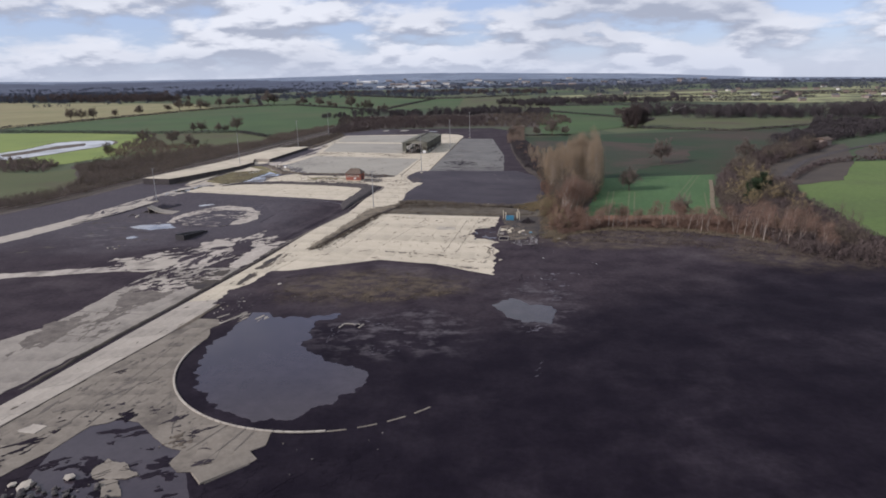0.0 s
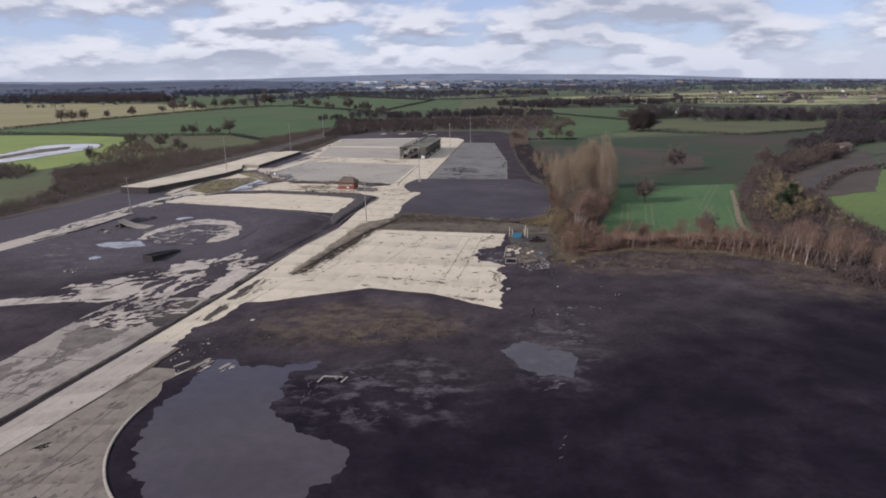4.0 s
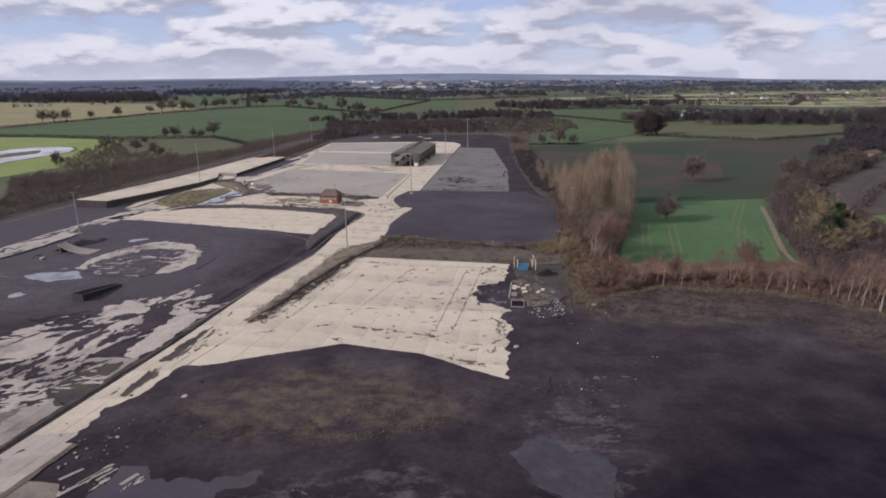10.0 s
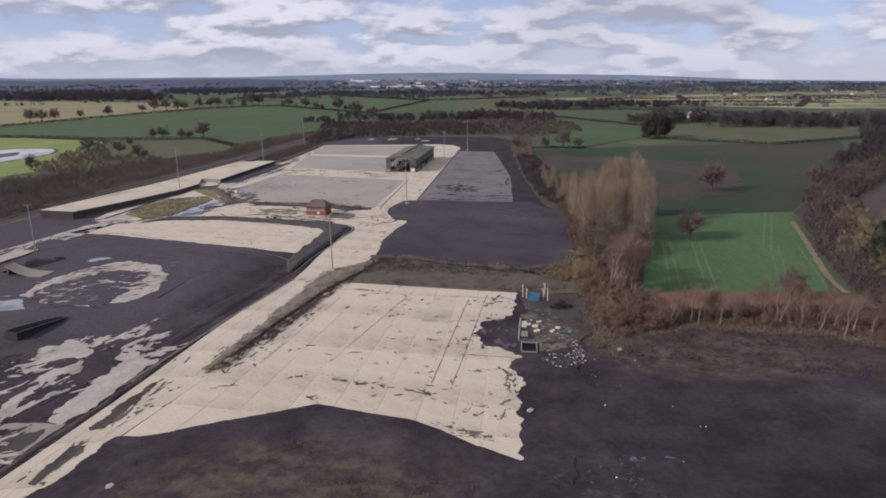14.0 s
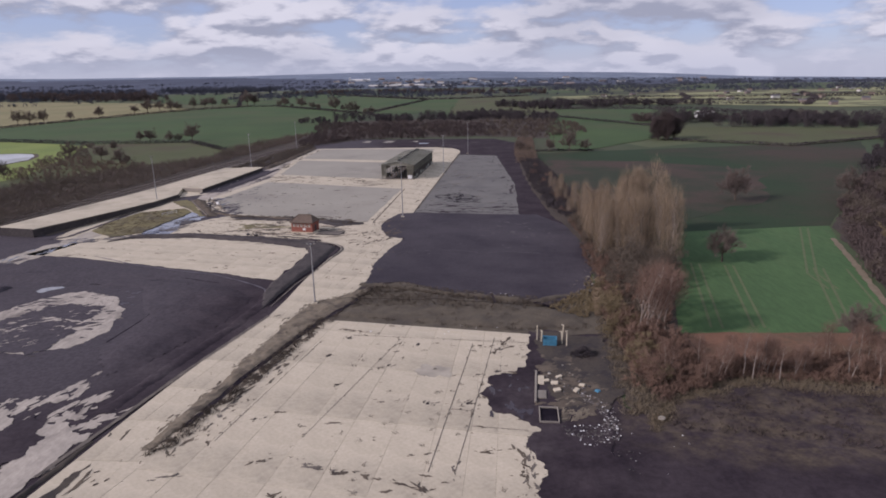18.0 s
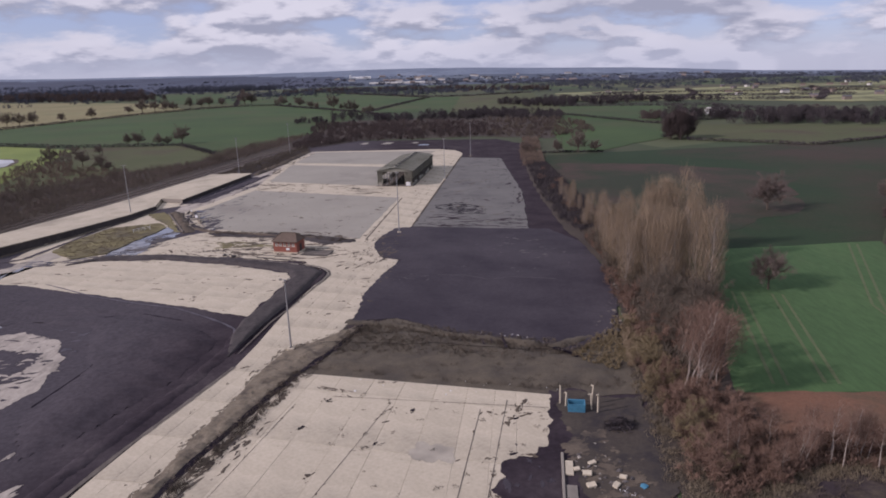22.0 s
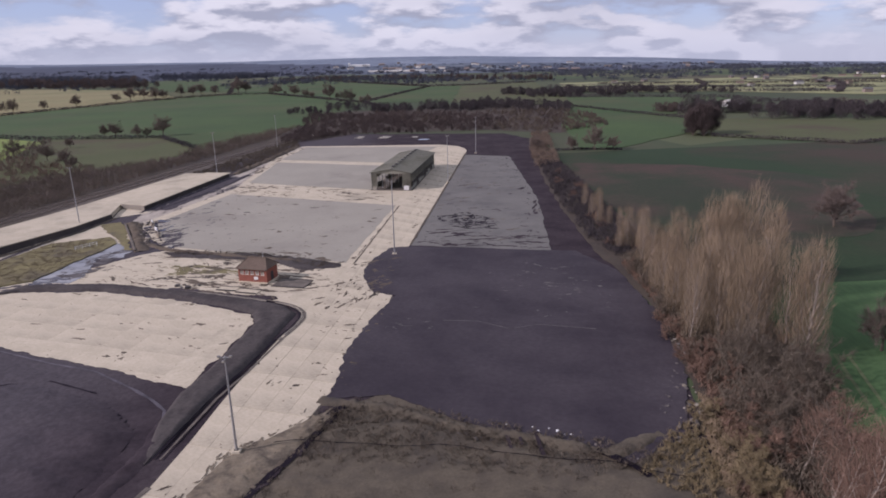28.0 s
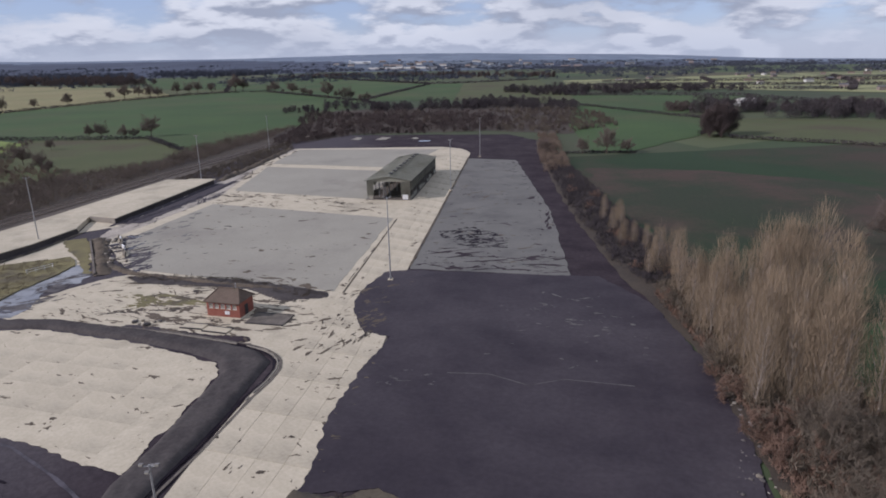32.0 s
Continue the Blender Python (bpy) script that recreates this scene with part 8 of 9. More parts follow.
# Glinting puddles: the glint is put in as a flat pale grey.
for pts in ([(-58, 519), (-53, 518), (-52, 528), (-56, 529)], [(-44, 517), (-38, 516), (-36, 527), (-42, 528)], [(-25, 518), (-21, 517), (-20, 523), (-24, 524)]):
    patch("puddle", pts, 0.10, GREYPAD, 1.8, 0.5, 2.5, 170, 0.03, "puddle beyond the yard, its glint coloured pale grey", category="puddle")
strew([(-92, 506), (-87, 504), (-84, 540), (-88, 546)], 12, 0.8, 2.6, "white rubble beyond the sidings", "pale rubble lump beside the sidings")
# wet black spoil east of the pond, cloud shade in its colour, with low relief
rough_sheet("wet_spoil", [(12, 134), (20, 121), (40, 122), (60, 127), (98, 110), (99, 128), (80, 143), (60, 146), (42, 142), (28, 139)], 0.10, 1.4, 12.0, SPOIL, 41, "damp black coal spoil coloured darker for cloud shade", "spoil", 5.0, 0.04, 0.3, 0.4, 6.0)
rough_sheet("wet_spoil", [(-6, 30), (104, 24), (96, 108), (78, 122), (58, 123), (42, 118), (34, 108), (31, 94), (18, 82), (6, 76), (0, 62)], 0.10, 1.6, 12.0, SPOIL, 41, "black coal slurry coloured darkest for cloud shade", "slurry", 8.0, 0.115, 0.3, 0.4, 9.0)

rough_sheet("wet_spoil", [(-44, 120.5), (-30, 121), (-10, 122), (4, 127), (13, 124), (8, 116), (-6, 110.5), (-40, 110.5)], 0.15, 0.8, 5.0, SPOIL, 42, "damp black spoil coloured darker at a mound's foot", "spoil", 3.5, 0.16, 0.4, 0.2, 4.0)
strew_fine([(-46, 60), (-36, 60), (-33, 55), (-46, 54)], 60, 0.15, 0.9, 6, "broken concrete in a shallow pool", RUBBLE)
blotches("silt_marks", [(-27, 58), (-10, 56), (-6, 66), (-20, 67)], 30, (0.3, 1.6), 0.06, SPOIL, 174, "faint silt marks on black ground", "silt", 2.5, 0.9, 0.008)
for k, (p, q) in enumerate((((-72, 103), (-58.5, 100)), ((-70, 113), (-57, 111)), ((-66, 97), (-68, 112)), ((-62, 99), (-64, 118)), ((-69, 124), (-56, 121)))):
    ribbon("joint", [p, ((p[0] + q[0]) / 2 + 0.2, (p[1] + q[1]) / 2), q], 0.0, 0.22, 0.124, JOINT, "dirty joint in worn concrete", "joint", 40 + k)


# ---- dead grass and weeds ----
def tufts(name, poly, clumps, height, material, seed, label, z0=0.1, per=24, spread=0.35):
    """Low tufts of dead grass: thin blades in many small clumps."""
    r = np.random.default_rng(seed)
    p = np.repeat(np.array(scatter(poly, clumps, random.Random(seed))), per, 0)
    n = len(p)
    base = np.stack([p[:, 0] + r.normal(0, spread, n), p[:, 1] + r.normal(0, spread, n), np.full(n, z0)], 1)
    tip = base + np.stack([r.normal(0, .35, n) * height, r.normal(0, .35, n) * height, r.uniform(0.3, 1.2, n) * height], 1)
    ob = part(name, tri_cloud(name, base, tip, r.uniform(0.03, 0.09, n), material), None, None)
    return tagged(ob, label, "grass", "", "stuff")


STRAW = surface("dead_straw", (0.15, 0.12, 0.08), (0.19, 0.155, 0.105), 0.3, grain=2, rough=0.95, bump=0.0)
DULLGRASS = surface("dull_grass", (0.072, 0.057, 0.045), (0.098, 0.079, 0.059), 0.3, grain=2, rough=0.95, bump=0.0)
VERGE_POLY = [(-22, 198), (-18, 212), (-8, 214), (4, 208), (18, 202), (25, 206), (25, 190), (12, 190)]
tufts("tufts", VERGE_POLY, 420, 0.35, DULLGRASS, 301, "low tufts of dull dead grass on a bank", 0.2)
tufts("tufts", [(-19, 215), (-8, 213.6), (2, 208.6), (18, 203.4), (24, 207), (18, 200), (2, 204), (-18, 209)], 120, 0.4, DULLGRASS, 302, "straw-coloured grass along an earth bank", 0.3)
tufts("tufts", [(-35.6, 154), (-31.6, 167), (-28, 181), (-24, 197), (-21.8, 197), (-24.8, 184), (-28.8, 170), (-33, 156)], 240, 0.4, DULLGRASS, 303, "straw-coloured grass on a dirt strip", 0.25)
tufts("tufts", [(-105, 271), (-96, 264), (-89.5, 268), (-88, 281), (-86.4, 296), (-91, 302), (-103, 297), (-106, 280)], 520, 0.3, STRAW, 304, "thin grass on a mossy island", 0.24)
tufts("tufts", [(24, 160), (34, 157), (52, 153), (72, 144), (96, 126), (98, 150), (76, 160), (60, 166), (40, 169), (28, 166)], 700, 0.4, DULLGRASS, 305, "dull dead grass below the birches", 0.15)
tufts("tufts", [(22, 162), (27, 160), (31, 172), (31, 200), (28, 205), (25, 190)], 420, 0.7, STRAW, 306, "straw-coloured grass along the belt", 0.1)
tufts("tufts", [(40, 169), (60, 165), (76, 152), (78, 158), (62, 169), (42, 172.5)], 420, 0.7, STRAW, 307, "straw-coloured grass before the birches", 0.1)
tufts("tufts", [(-30, 121), (-18, 128), (-6, 128), (2, 122), (-4, 117), (-16, 115)], 170, 0.34, STRAW, 311, "straw-coloured grass on a spoil mound", 0.3)
tufts("tufts", [(-38, 131), (-18, 137), (-6, 133), (4, 126), (2, 119), (-10, 115), (-34, 116)], 300, 0.25, DULLGRASS, 308, "thin dead grass on a spoil mound", 0.3)
tufts("tufts", [(-108, 400), (-92, 398), (-86, 440), (-82, 486), (-90, 520), (-100, 462)], 700, 0.5, DULLGRASS, 309, "dead grass beside the sidings", 0.1)
tufts("tufts", [(-70, 286), (-44, 282), (-32, 274), (-26, 275), (-44, 285), (-68, 289)], 200, 0.4, DULLGRASS, 310, "weeds on a dirt strip", 0.2)

ribbon("path", [(76.6, 186), (77.6, 191), (79.2, 197), (83.2, 208), (89.4, 224), (94.4, 238), (98, 248)], 0.0, 1.3, 0.14, STRAW, "pale trodden path along the field's edge", "path", 60)
patch("dirt_sheet", [(14, 160), (17, 164), (21, 163), (24.5, 170), (25, 187), (14.5, 189), (13.6, 178)], 0.178, FAINT, 1.2, 0.4, 2.5, 175, 0.01, "brown dirt round a rubble heap", category="dirt")
strew_fine([(14, 176), (18, 178), (21, 168), (18, 165), (14, 168)], 60, 0.08, 0.4, 7, "scattered small rubble on brown dirt", CONC_OLD)

ribbon("road_edge", [(-24, 197.6), (-21, 207), (-18.6, 214)], 0.1, 0.5, 0.19, DIRT, "dirty edge of the haul road", "road edge", 70)
ribbon("road_edge", [(-46.2, 150), (-43.6, 160), (-39.6, 177), (-33.4, 199)], -0.1, 0.6, 0.185, JOINT, "dirty edge of the haul road", "road edge", 71)
ribbon("road_edge", [(-22.6, 276), (-17, 334)], -0.3, 0.4, 0.16, DIRT, "dirty edge of the haul road", "road edge", 72)
ribbon("road_edge", [(-11.4, 291), (-6.4, 336), (5.6, 446)], 0.2, 0.5, 0.16, DIRT, "dirty edge of the haul road", "road edge", 73)
blotches("silt_marks", [(-112, 150), (-66, 172), (-60, 180), (-90, 212), (-112, 215)], 60, (0.3, 1.6), 0.055, FAINT, 180, "dull silt marks on black ground", "silt", 3.0, 0.2, 0.008)
blotches("silt_marks", [(-106, 172), (-90, 176), (-90, 192), (-104, 190)], 16, (0.4, 1.6), 0.06, SILT, 181, "grey silt marks on black ground", "silt", 3.5, 0.15, 0.008)
blotches("dirt_patches", [(-23, 220), (-16, 220), (-13, 250), (-26, 248)], 34, (0.12, 0.6), 0.18, DIRT, 182, "small dirt clumps on the haul road", "dirt", 3.0, -0.1)
blotches("dirt_patches", [(-22, 262), (-13.5, 262), (-13, 280), (-21, 278)], 40, (0.15, 0.9), 0.18, DIRT, 183, "dirt on the haul road", "dirt", 3.0, 0.5)


# ---- the front floor's dirty joints, clumps and stains ----
for k, (line, w) in enumerate((([(-2.6, 150), (-1.1, 158.5), (3.6, 184.9)], 0.16), ([(0.4, 150), (1.9, 157.8), (7.3, 187.2)], 0.15), ([(-28.7, 156.9), (-21.4, 187.2)], 0.12),
                               ([(-18.2, 157.3), (-8.3, 187.2)], 0.11), ([(-16.6, 189.2), (12.6, 184.9)], 0.14), ([(-0.2, 163.8), (3.1, 163.2)], 0.16), ([(2.6, 159.5), (9.4, 158.3)], 0.14))):
    ribbon("dirty_joint", line, 0.0, w * 0.6, 0.158, JOINT, "dark dirty joint in the concrete floor", "joint", 80 + k)
    (xa, ya), (xb, yb) = line[0], line[-1]
    blotches("joint_dirt", [(xa - 0.25, ya), (xa + 0.25, ya), (xb + 0.25, yb), (xb - 0.25, yb)] if yb - ya > 2 else [(xa, ya - 0.2), (xa, ya + 0.2), (xb, yb + 0.2), (xb, yb - 0.2)],
             4 + int(math.hypot(xb - xa, yb - ya) * 0.5), (0.06, 0.28), 0.16, DIRT, 200 + k, "small dirt clumps along a joint", "dirt", 3.0, math.atan2(yb - ya, xb - xa))
for k, (x, y) in enumerate(((-22.5, 163.7), (-25, 161.7), (-18.9, 160.2), (-10.6, 176.3), (-9, 177.2), (-5.6, 184.5), (-8.1, 185.6), (-3.4, 165.7), (-17.5, 188), (-16.5, 170.8), (-19.6, 181), (7.4, 182.6), (4.1, 173.9), (6.5, 174.8), (2.1, 165.2))):
    blotches("dirt_clump", [(x - 0.7, y - 0.4), (x + 0.7, y - 0.3), (x + 0.6, y + 0.5), (x - 0.5, y + 0.4)], 5, (0.1, 0.42), 0.162, WET if k % 3 else DIRT, 220 + k, "dark dirt clump on the concrete floor", "dirt", 2.2, 0.5)
blotches("dirt_patches", [(-28.2, 190), (-25.8, 190), (-26.2, 181), (-27.4, 174), (-29.2, 168), (-31, 168), (-29.4, 175)], 60, (0.15, 0.9), 0.16, DIRT, 240, "ragged dirt along the floor's edge", "dirt", 3.5, 1.25)
blotches("dirt_patches", [(-28.2, 190), (-25.8, 190), (-26.2, 181), (-29.2, 168), (-33, 160), (-35, 154), (-33, 154)], 26, (0.2, 0.8), 0.163, VERGE, 241, "tufty dirt along the floor's edge", "dirt", 3.0, 1.25)
strew_fine([(16.2, 169.3), (18.1, 168.6), (20, 165.5), (20.9, 161), (20.1, 156.1), (17.6, 156.2), (19.3, 161), (18.6, 164.3)], 230, 0.08, 0.36, 21, "scattered small rubble on black ground")
strew_fine([(16.2, 169.3), (18.1, 168.6), (20, 165.5), (20.9, 161), (20.1, 156.1), (17.6, 156.2), (19.3, 161), (18.6, 164.3)], 60, 0.07, 0.26, 22, "scattered white scraps on black ground", WHITE)

rough_sheet("wet_spoil", [(-22, 115), (-13, 109), (-4, 103.5), (4, 105), (7, 111), (13, 117), (14, 125), (0, 120)], 0.12, 0.8, 5.0, SPOIL, 44, "damp black spoil coloured darker at a mound's foot", "spoil", 3.0, 0.13, 0.3, 0.2, 5.0)

# ---- the road's broken edges beside the mound ----
patch("spoil_sheet", [(-46, 116), (-45.2, 124), (-43.2, 126.6), (-42, 129.6), (-41.2, 133.8), (-40.2, 136.8), (-37, 136.8), (-35, 130), (-38, 115)], 0.19, SPOIL, 0.7, 0.3, 2.2, 27, 0.15, "black spoil pushed over the road's edge", category="spoil", slope=0.3)
patch("dirt_sheet", [(-45.4, 127.6), (-44.8, 134.4), (-42.7, 135), (-43.8, 130), (-44.3, 127)], 0.18, FAINT, 0.4, 0.25, 1.6, 174, 0.01, "grey dirt along the haul road", category="dirt")
patch("dirt_sheet", [(-44.6, 138.4), (-44, 144.6), (-42.2, 150.6), (-41.3, 152.4), (-41.9, 145.5), (-42.8, 138.8)], 0.18, FAINT, 0.5, 0.25, 1.6, 175, 0.01, "grey dirt along the haul road", category="dirt")
patch("dirt_sheet", [(-49.8, 129), (-50.4, 138), (-54.2, 138), (-56.6, 130), (-55, 127), (-51, 124.5)], 0.13, FAINT, 1.0, 0.3, 2.0, 176, 0.01, "brown dirt beside a drain", category="dirt")
blotches("bare_patches", [(-50.2, 130), (-50.8, 137), (-54, 137), (-56, 130)], 12, (0.3, 1.2), 0.145, CONC_DIRTY, 251, "pale concrete showing through brown dirt", "concrete", 3.5, 0.4)
blotches("dirt_patches", [(-76.8, 159), (-66.5, 162), (-60.6, 153), (-64.8, 148), (-72, 152)], 34, (0.5, 2.0), 0.14, SPOIL, 252, "black dirt over the old concrete", "dirt", 3.0, 0.3)
patch("dirt_sheet", [(-57, 161), (-55, 164), (-50.6, 158), (-51.6, 150), (-53.6, 151)], 0.14, SPOIL, 1.2, 0.3, 2.0, 177, 0.01, "black dirt over the old concrete", category="dirt")
patch("dirt_sheet", [(-86.5, 193), (-84, 197.5), (-80.5, 203.4), (-75, 207.6), (-69.7, 205.4), (-67.2, 196), (-66.2, 189), (-68, 183.5), (-76, 184), (-82, 188)], 0.128, SPOIL, 1.6, 0.3, 2.0, 178, 0.01, "black dirt inside a round concrete base", category="dirt")
blotches("bare_patches", [(-86, 191), (-80, 201), (-71, 204), (-67, 192), (-70, 185), (-80, 187)], 46, (0.2, 1.1), 0.145, CONC_DIRTY, 254, "pale concrete showing through black dirt", "concrete", 4.0, 0.25)
blotches("dirt_patches", [(-72, 198), (-66, 201), (-65, 194), (-70, 188), (-76, 186)], 30, (0.3, 1.3), 0.14, SPOIL, 253, "black dirt inside a round concrete base", "dirt", 3.5, 0.3)

# ---- dust and tufts on the black tarmac and its bank ----
ribbon("silt_line", [(-3, 243), (3, 242.4), (8, 239), (13, 240.6), (22, 238.4)], 0.0, 0.22, 0.204, SILT, "pale silt line on black tarmac", "silt", 90)
blotches("silt_marks", [(-14, 244), (-8, 246), (-4, 240), (-12, 238)], 10, (0.2, 0.9), 0.20, SILT, 262, "pale silt marks on black tarmac", "silt", 3.5, 0.1, 0.004)
strew_fine([(1, 211.4), (6, 209.4), (13, 207.6), (13, 208.8), (6, 211), (2, 212.4)], 14, 0.1, 0.32, 23, "white scraps below an earth bank", WHITE)
strew_fine([(25, 212), (29, 218), (32, 226), (30.6, 226), (27, 218), (24, 213)], 40, 0.12, 0.5, 24, "rubble scraps along the tarmac's edge")
thicket("tall_grass", [(26, 196), (30, 198), (33, 210), (30.6, 217), (28, 208)], 7000, 1.3, 0.5, TWIG_PALE, 195, "tall straw-coloured grass beside the bank", "grass", 16, gaps=0.2)
cable = [(-22.3 + 2.4 * k, 206.6 + 0.35 * math.sin(k * 0.9) - 0.02 * k * k, 0.55 + 0.12 * math.sin(k * 1.7)) for k in range(20)]
tagged(part("pipe", tube(cable, [0.04] * 20, 6), SLURRY, None), "thin black pipe laid across the grass bank", "pipe")
thicket("tussocks", [(-18, 212), (-14, 217), (-4, 213.6), (8, 209), (18, 205.6), (23, 203.5), (12, 199), (-8, 202), (-19, 204)], 14000, 1.0, 0.42, TWIG_DULL, 94, "dead grass tussocks on an earth bank", "grass", 14)

# ---- mud round the pool beside the flooded circle ----
blotches("mud_patches", [(-46, 70), (-38, 72), (-34, 68), (-28, 58), (-30, 52), (-44, 52)], 30, (0.4, 1.8), 0.085, SPOIL, 270, "black mud showing in a shallow pool", "mud", 2.5, 0.3)
blotches("mud_patches", [(-46, 72), (-41, 77), (-36, 72), (-30, 66), (-27, 60), (-25, 62), (-32, 72), (-42, 80), (-48, 76)], 30, (0.2, 1.2), 0.135, WET, 271, "black mud along the edge of broken concrete", "mud", 2.5, 0.4)
blotches("dirt_patches", [(-57, 64), (-51, 84), (-46, 102), (-43, 98), (-44, 84), (-50, 66)], 44, (0.15, 0.9), 0.135, JOINT, 272, "brown dirt on cracked concrete", "dirt", 3.0, 1.2)

# ---- dirt and wet tracks between the dock and the bays ----
bank("dirt_bank", [(-93.5, 334), (-88, 356), (-84.5, 376), (-83, 398)], 2.6, 0.45, SPOIL, 61, "black dirt ridge between dock and bays")
patch("dirt_sheet", [(-94.5, 335), (-91, 358), (-87.6, 392), (-84, 392), (-84.4, 366), (-88.5, 334)], 0.125, SPOIL, 0.9, 0.4, 3, 190, 0.02, "black dirt below the dock", category="dirt")
blotches("dirt_patches", [(-92, 334), (-86, 392), (-80, 392), (-79, 368), (-86, 330)], 60, (0.3, 1.8), 0.13, SPOIL, 280, "black dirt streaked along the dock", "dirt", 4.0, 1.45)
blotches("dirt_patches", [(-84, 392), (-79, 392), (-79, 438), (-78, 486), (-84, 486)], 50, (0.3, 1.7), 0.11, DIRT, 281, "dirt along the edge of the bays", "dirt", 4.0, 1.5)
blotches("dirt_patches", [(-78, 355), (-62, 350), (-40, 342), (-30, 346), (-30, 358), (-60, 368), (-77, 376)], 46, (0.2, 1.5), 0.11, DIRT, 282, "dark marks on the pale strip between bays", "dirt", 4.0, -0.3)

# ---- scraps by the pond, dirt on the west road ----
panel = thing("broken_frame", "broken white frame of panels on black mud", "frame", pose(-17.6, 103.6, 0.08, 0, 0, 8))
for x, y, l, turn in ((-1.7, 0.4, 2.0, 68), (1.6, -0.3, 1.9, 66), (0.1, 0.9, 2.6, -10), (-0.9, 1.1, 1.0, -6)):
    part("panel", box(-l / 2, -0.17, 0.0, l / 2, 0.17, 0.12, 0.03), CONC_OLD, panel).matrix_basis = pose(x, y, 0, 2, 3, turn)
part("panel_debris", stone(91, 0.45, 0.5), RUBBLE, panel).matrix_basis = pose(0.6, 0.4, 0.1)
blotches("dirt_patches", [(-117, 196), (-112, 204), (-108, 224), (-105, 242), (-110, 246), (-115, 226), (-119, 206)], 60, (0.2, 1.3), 0.085, SPOIL, 283, "black mud over the west road", "dirt", 4.5, 1.35)
blotches("puddles", [(-113, 238), (-106, 240), (-102, 258), (-106, 262), (-111, 248)], 16, (0.4, 1.4), 0.09, SILTPOOL, 284, "pale puddles on the west road", "puddle", 3.0, 1.2)
ribbon("drain", [(-116.5, 190), (-113.6, 198), (-110, 204.4), (-107.6, 218), (-106.6, 224)], 0.6, 1.1, 0.11, SLURRY, "black drain beside the west road", "drain", 95)
ribbon("road_edge", [(-114, 262), (-109.4, 264.7), (-107.6, 280), (-106.2, 297.7), (-101.4, 322.4)], 0.7, 1.2, 0.13, SPOIL, "black dirt along the foot of the dock", "dirt", 96)

# ---- broken slabs at the edge of the flooded circle's apron ----
for k, (line, w) in enumerate((([(-45.4, 72), (-44.8, 80.1), (-43.6, 88)], 0.12), ([(-30.7, 66.3), (-27.6, 72.4)], 0.16), ([(-27.9, 64), (-25.2, 71.4)], 0.14), ([(-25.2, 66.2), (-24.2, 70.2)], 0.14), ([(-49.4, 66), (-46.4, 84), (-44.6, 98)], 0.12), ([(-34, 70), (-36.4, 77)], 0.1))):
    ribbon("joint", line, 0.0, w, 0.136, JOINT, "dirty joint in cracked concrete", "joint", 100 + k)
slab = thing("tilted_slab", "broken concrete slab tilted into a pool", "slab", pose(-25.2, 63.2, 0.02, 0, 0, 43))
part("slab_body", box(-3.3, -1.25, -0.1, 3.3, 1.1, 0.2, 0.06), CONC_BROWN, slab).matrix_basis = pose(0, 0, 0.05, 7, 2, 0)
part("slab_edge", box(-2.9, -1.5, -0.1, 2.2, -1.3, 0.1, 0.05), JOINT, slab)
for k, pts in enumerate(([(-39.7, 62.7), (-39, 64.8), (-36.2, 63.7), (-33.9, 61.6), (-36.4, 61.1), (-38.6, 61.1)], [(-37.7, 60.6), (-36.1, 61.1), (-34.1, 58.2), (-36, 58.1)], [(-53.4, 71), (-52.4, 72.7), (-50.5, 72.1), (-50.7, 70.1)])):
    patch("concrete_pad", pts, 0.16, CONC_BROWN if k < 2 else CONC_WORN_SHADED, 0.35, 0.25, 1.2, 300 + k, 0.12, "cracked remnant of a concrete floor", category="concrete floor")
rc = random.Random(303)
for k in range(9):
    x, y = rc.uniform(-39, -34.5), rc.uniform(59.5, 64)
    ribbon("crack", [(x - 0.7, y - rc.uniform(-0.5, 0.9)), (x, y), (x + rc.uniform(0.3, 0.9), y + rc.uniform(-0.6, 0.9))], 0.0, 0.1, 0.17, SPOIL, "dark crack in a remnant of floor", "crack", 310 + k)
for x, y, a, c in ((-41.2, 61.4, 1.5, 0.5), (-45.2, 60.0, 2.0, 0.45), (-46.6, 60.2, 1.1, 0.4)):
    ob = part("rubble_stone", STONES[2], None, None)
    ob.matrix_basis = Matrix.LocRotScale((x, y, 0.25), Euler((0.1, 0.05, x)), (a, a * 0.8, c * 1.3))
    tagged(ob, "pale broken concrete lump in a shallow pool", "rubble", "lumps in the pool")
blotches("dirt_patches", [(-33.5, 67.8), (-33.5, 69.9), (-31.9, 70.1), (-30.7, 68), (-31.4, 66.7)], 16, (0.2, 0.7), 0.14, DIRT, 304, "brown dirt on a slab's broken corner", "dirt", 2.0, 0.8)
blotches("dirt_patches", [(-42.4, 73.6), (-42.2, 75.8), (-39.9, 74.2)], 10, (0.3, 0.8), 0.14, SPOIL, 305, "black mud at the edge of a pool", "mud", 2.0, 0.8)
blotches("dirt_patches", [(-49.7, 85), (-48, 85.6), (-48.2, 88.6), (-49.2, 88)], 3, (0.4, 0.7), 0.14, SPOIL, 306, "black dirt on cracked concrete", "dirt", 3.0, 0.9)
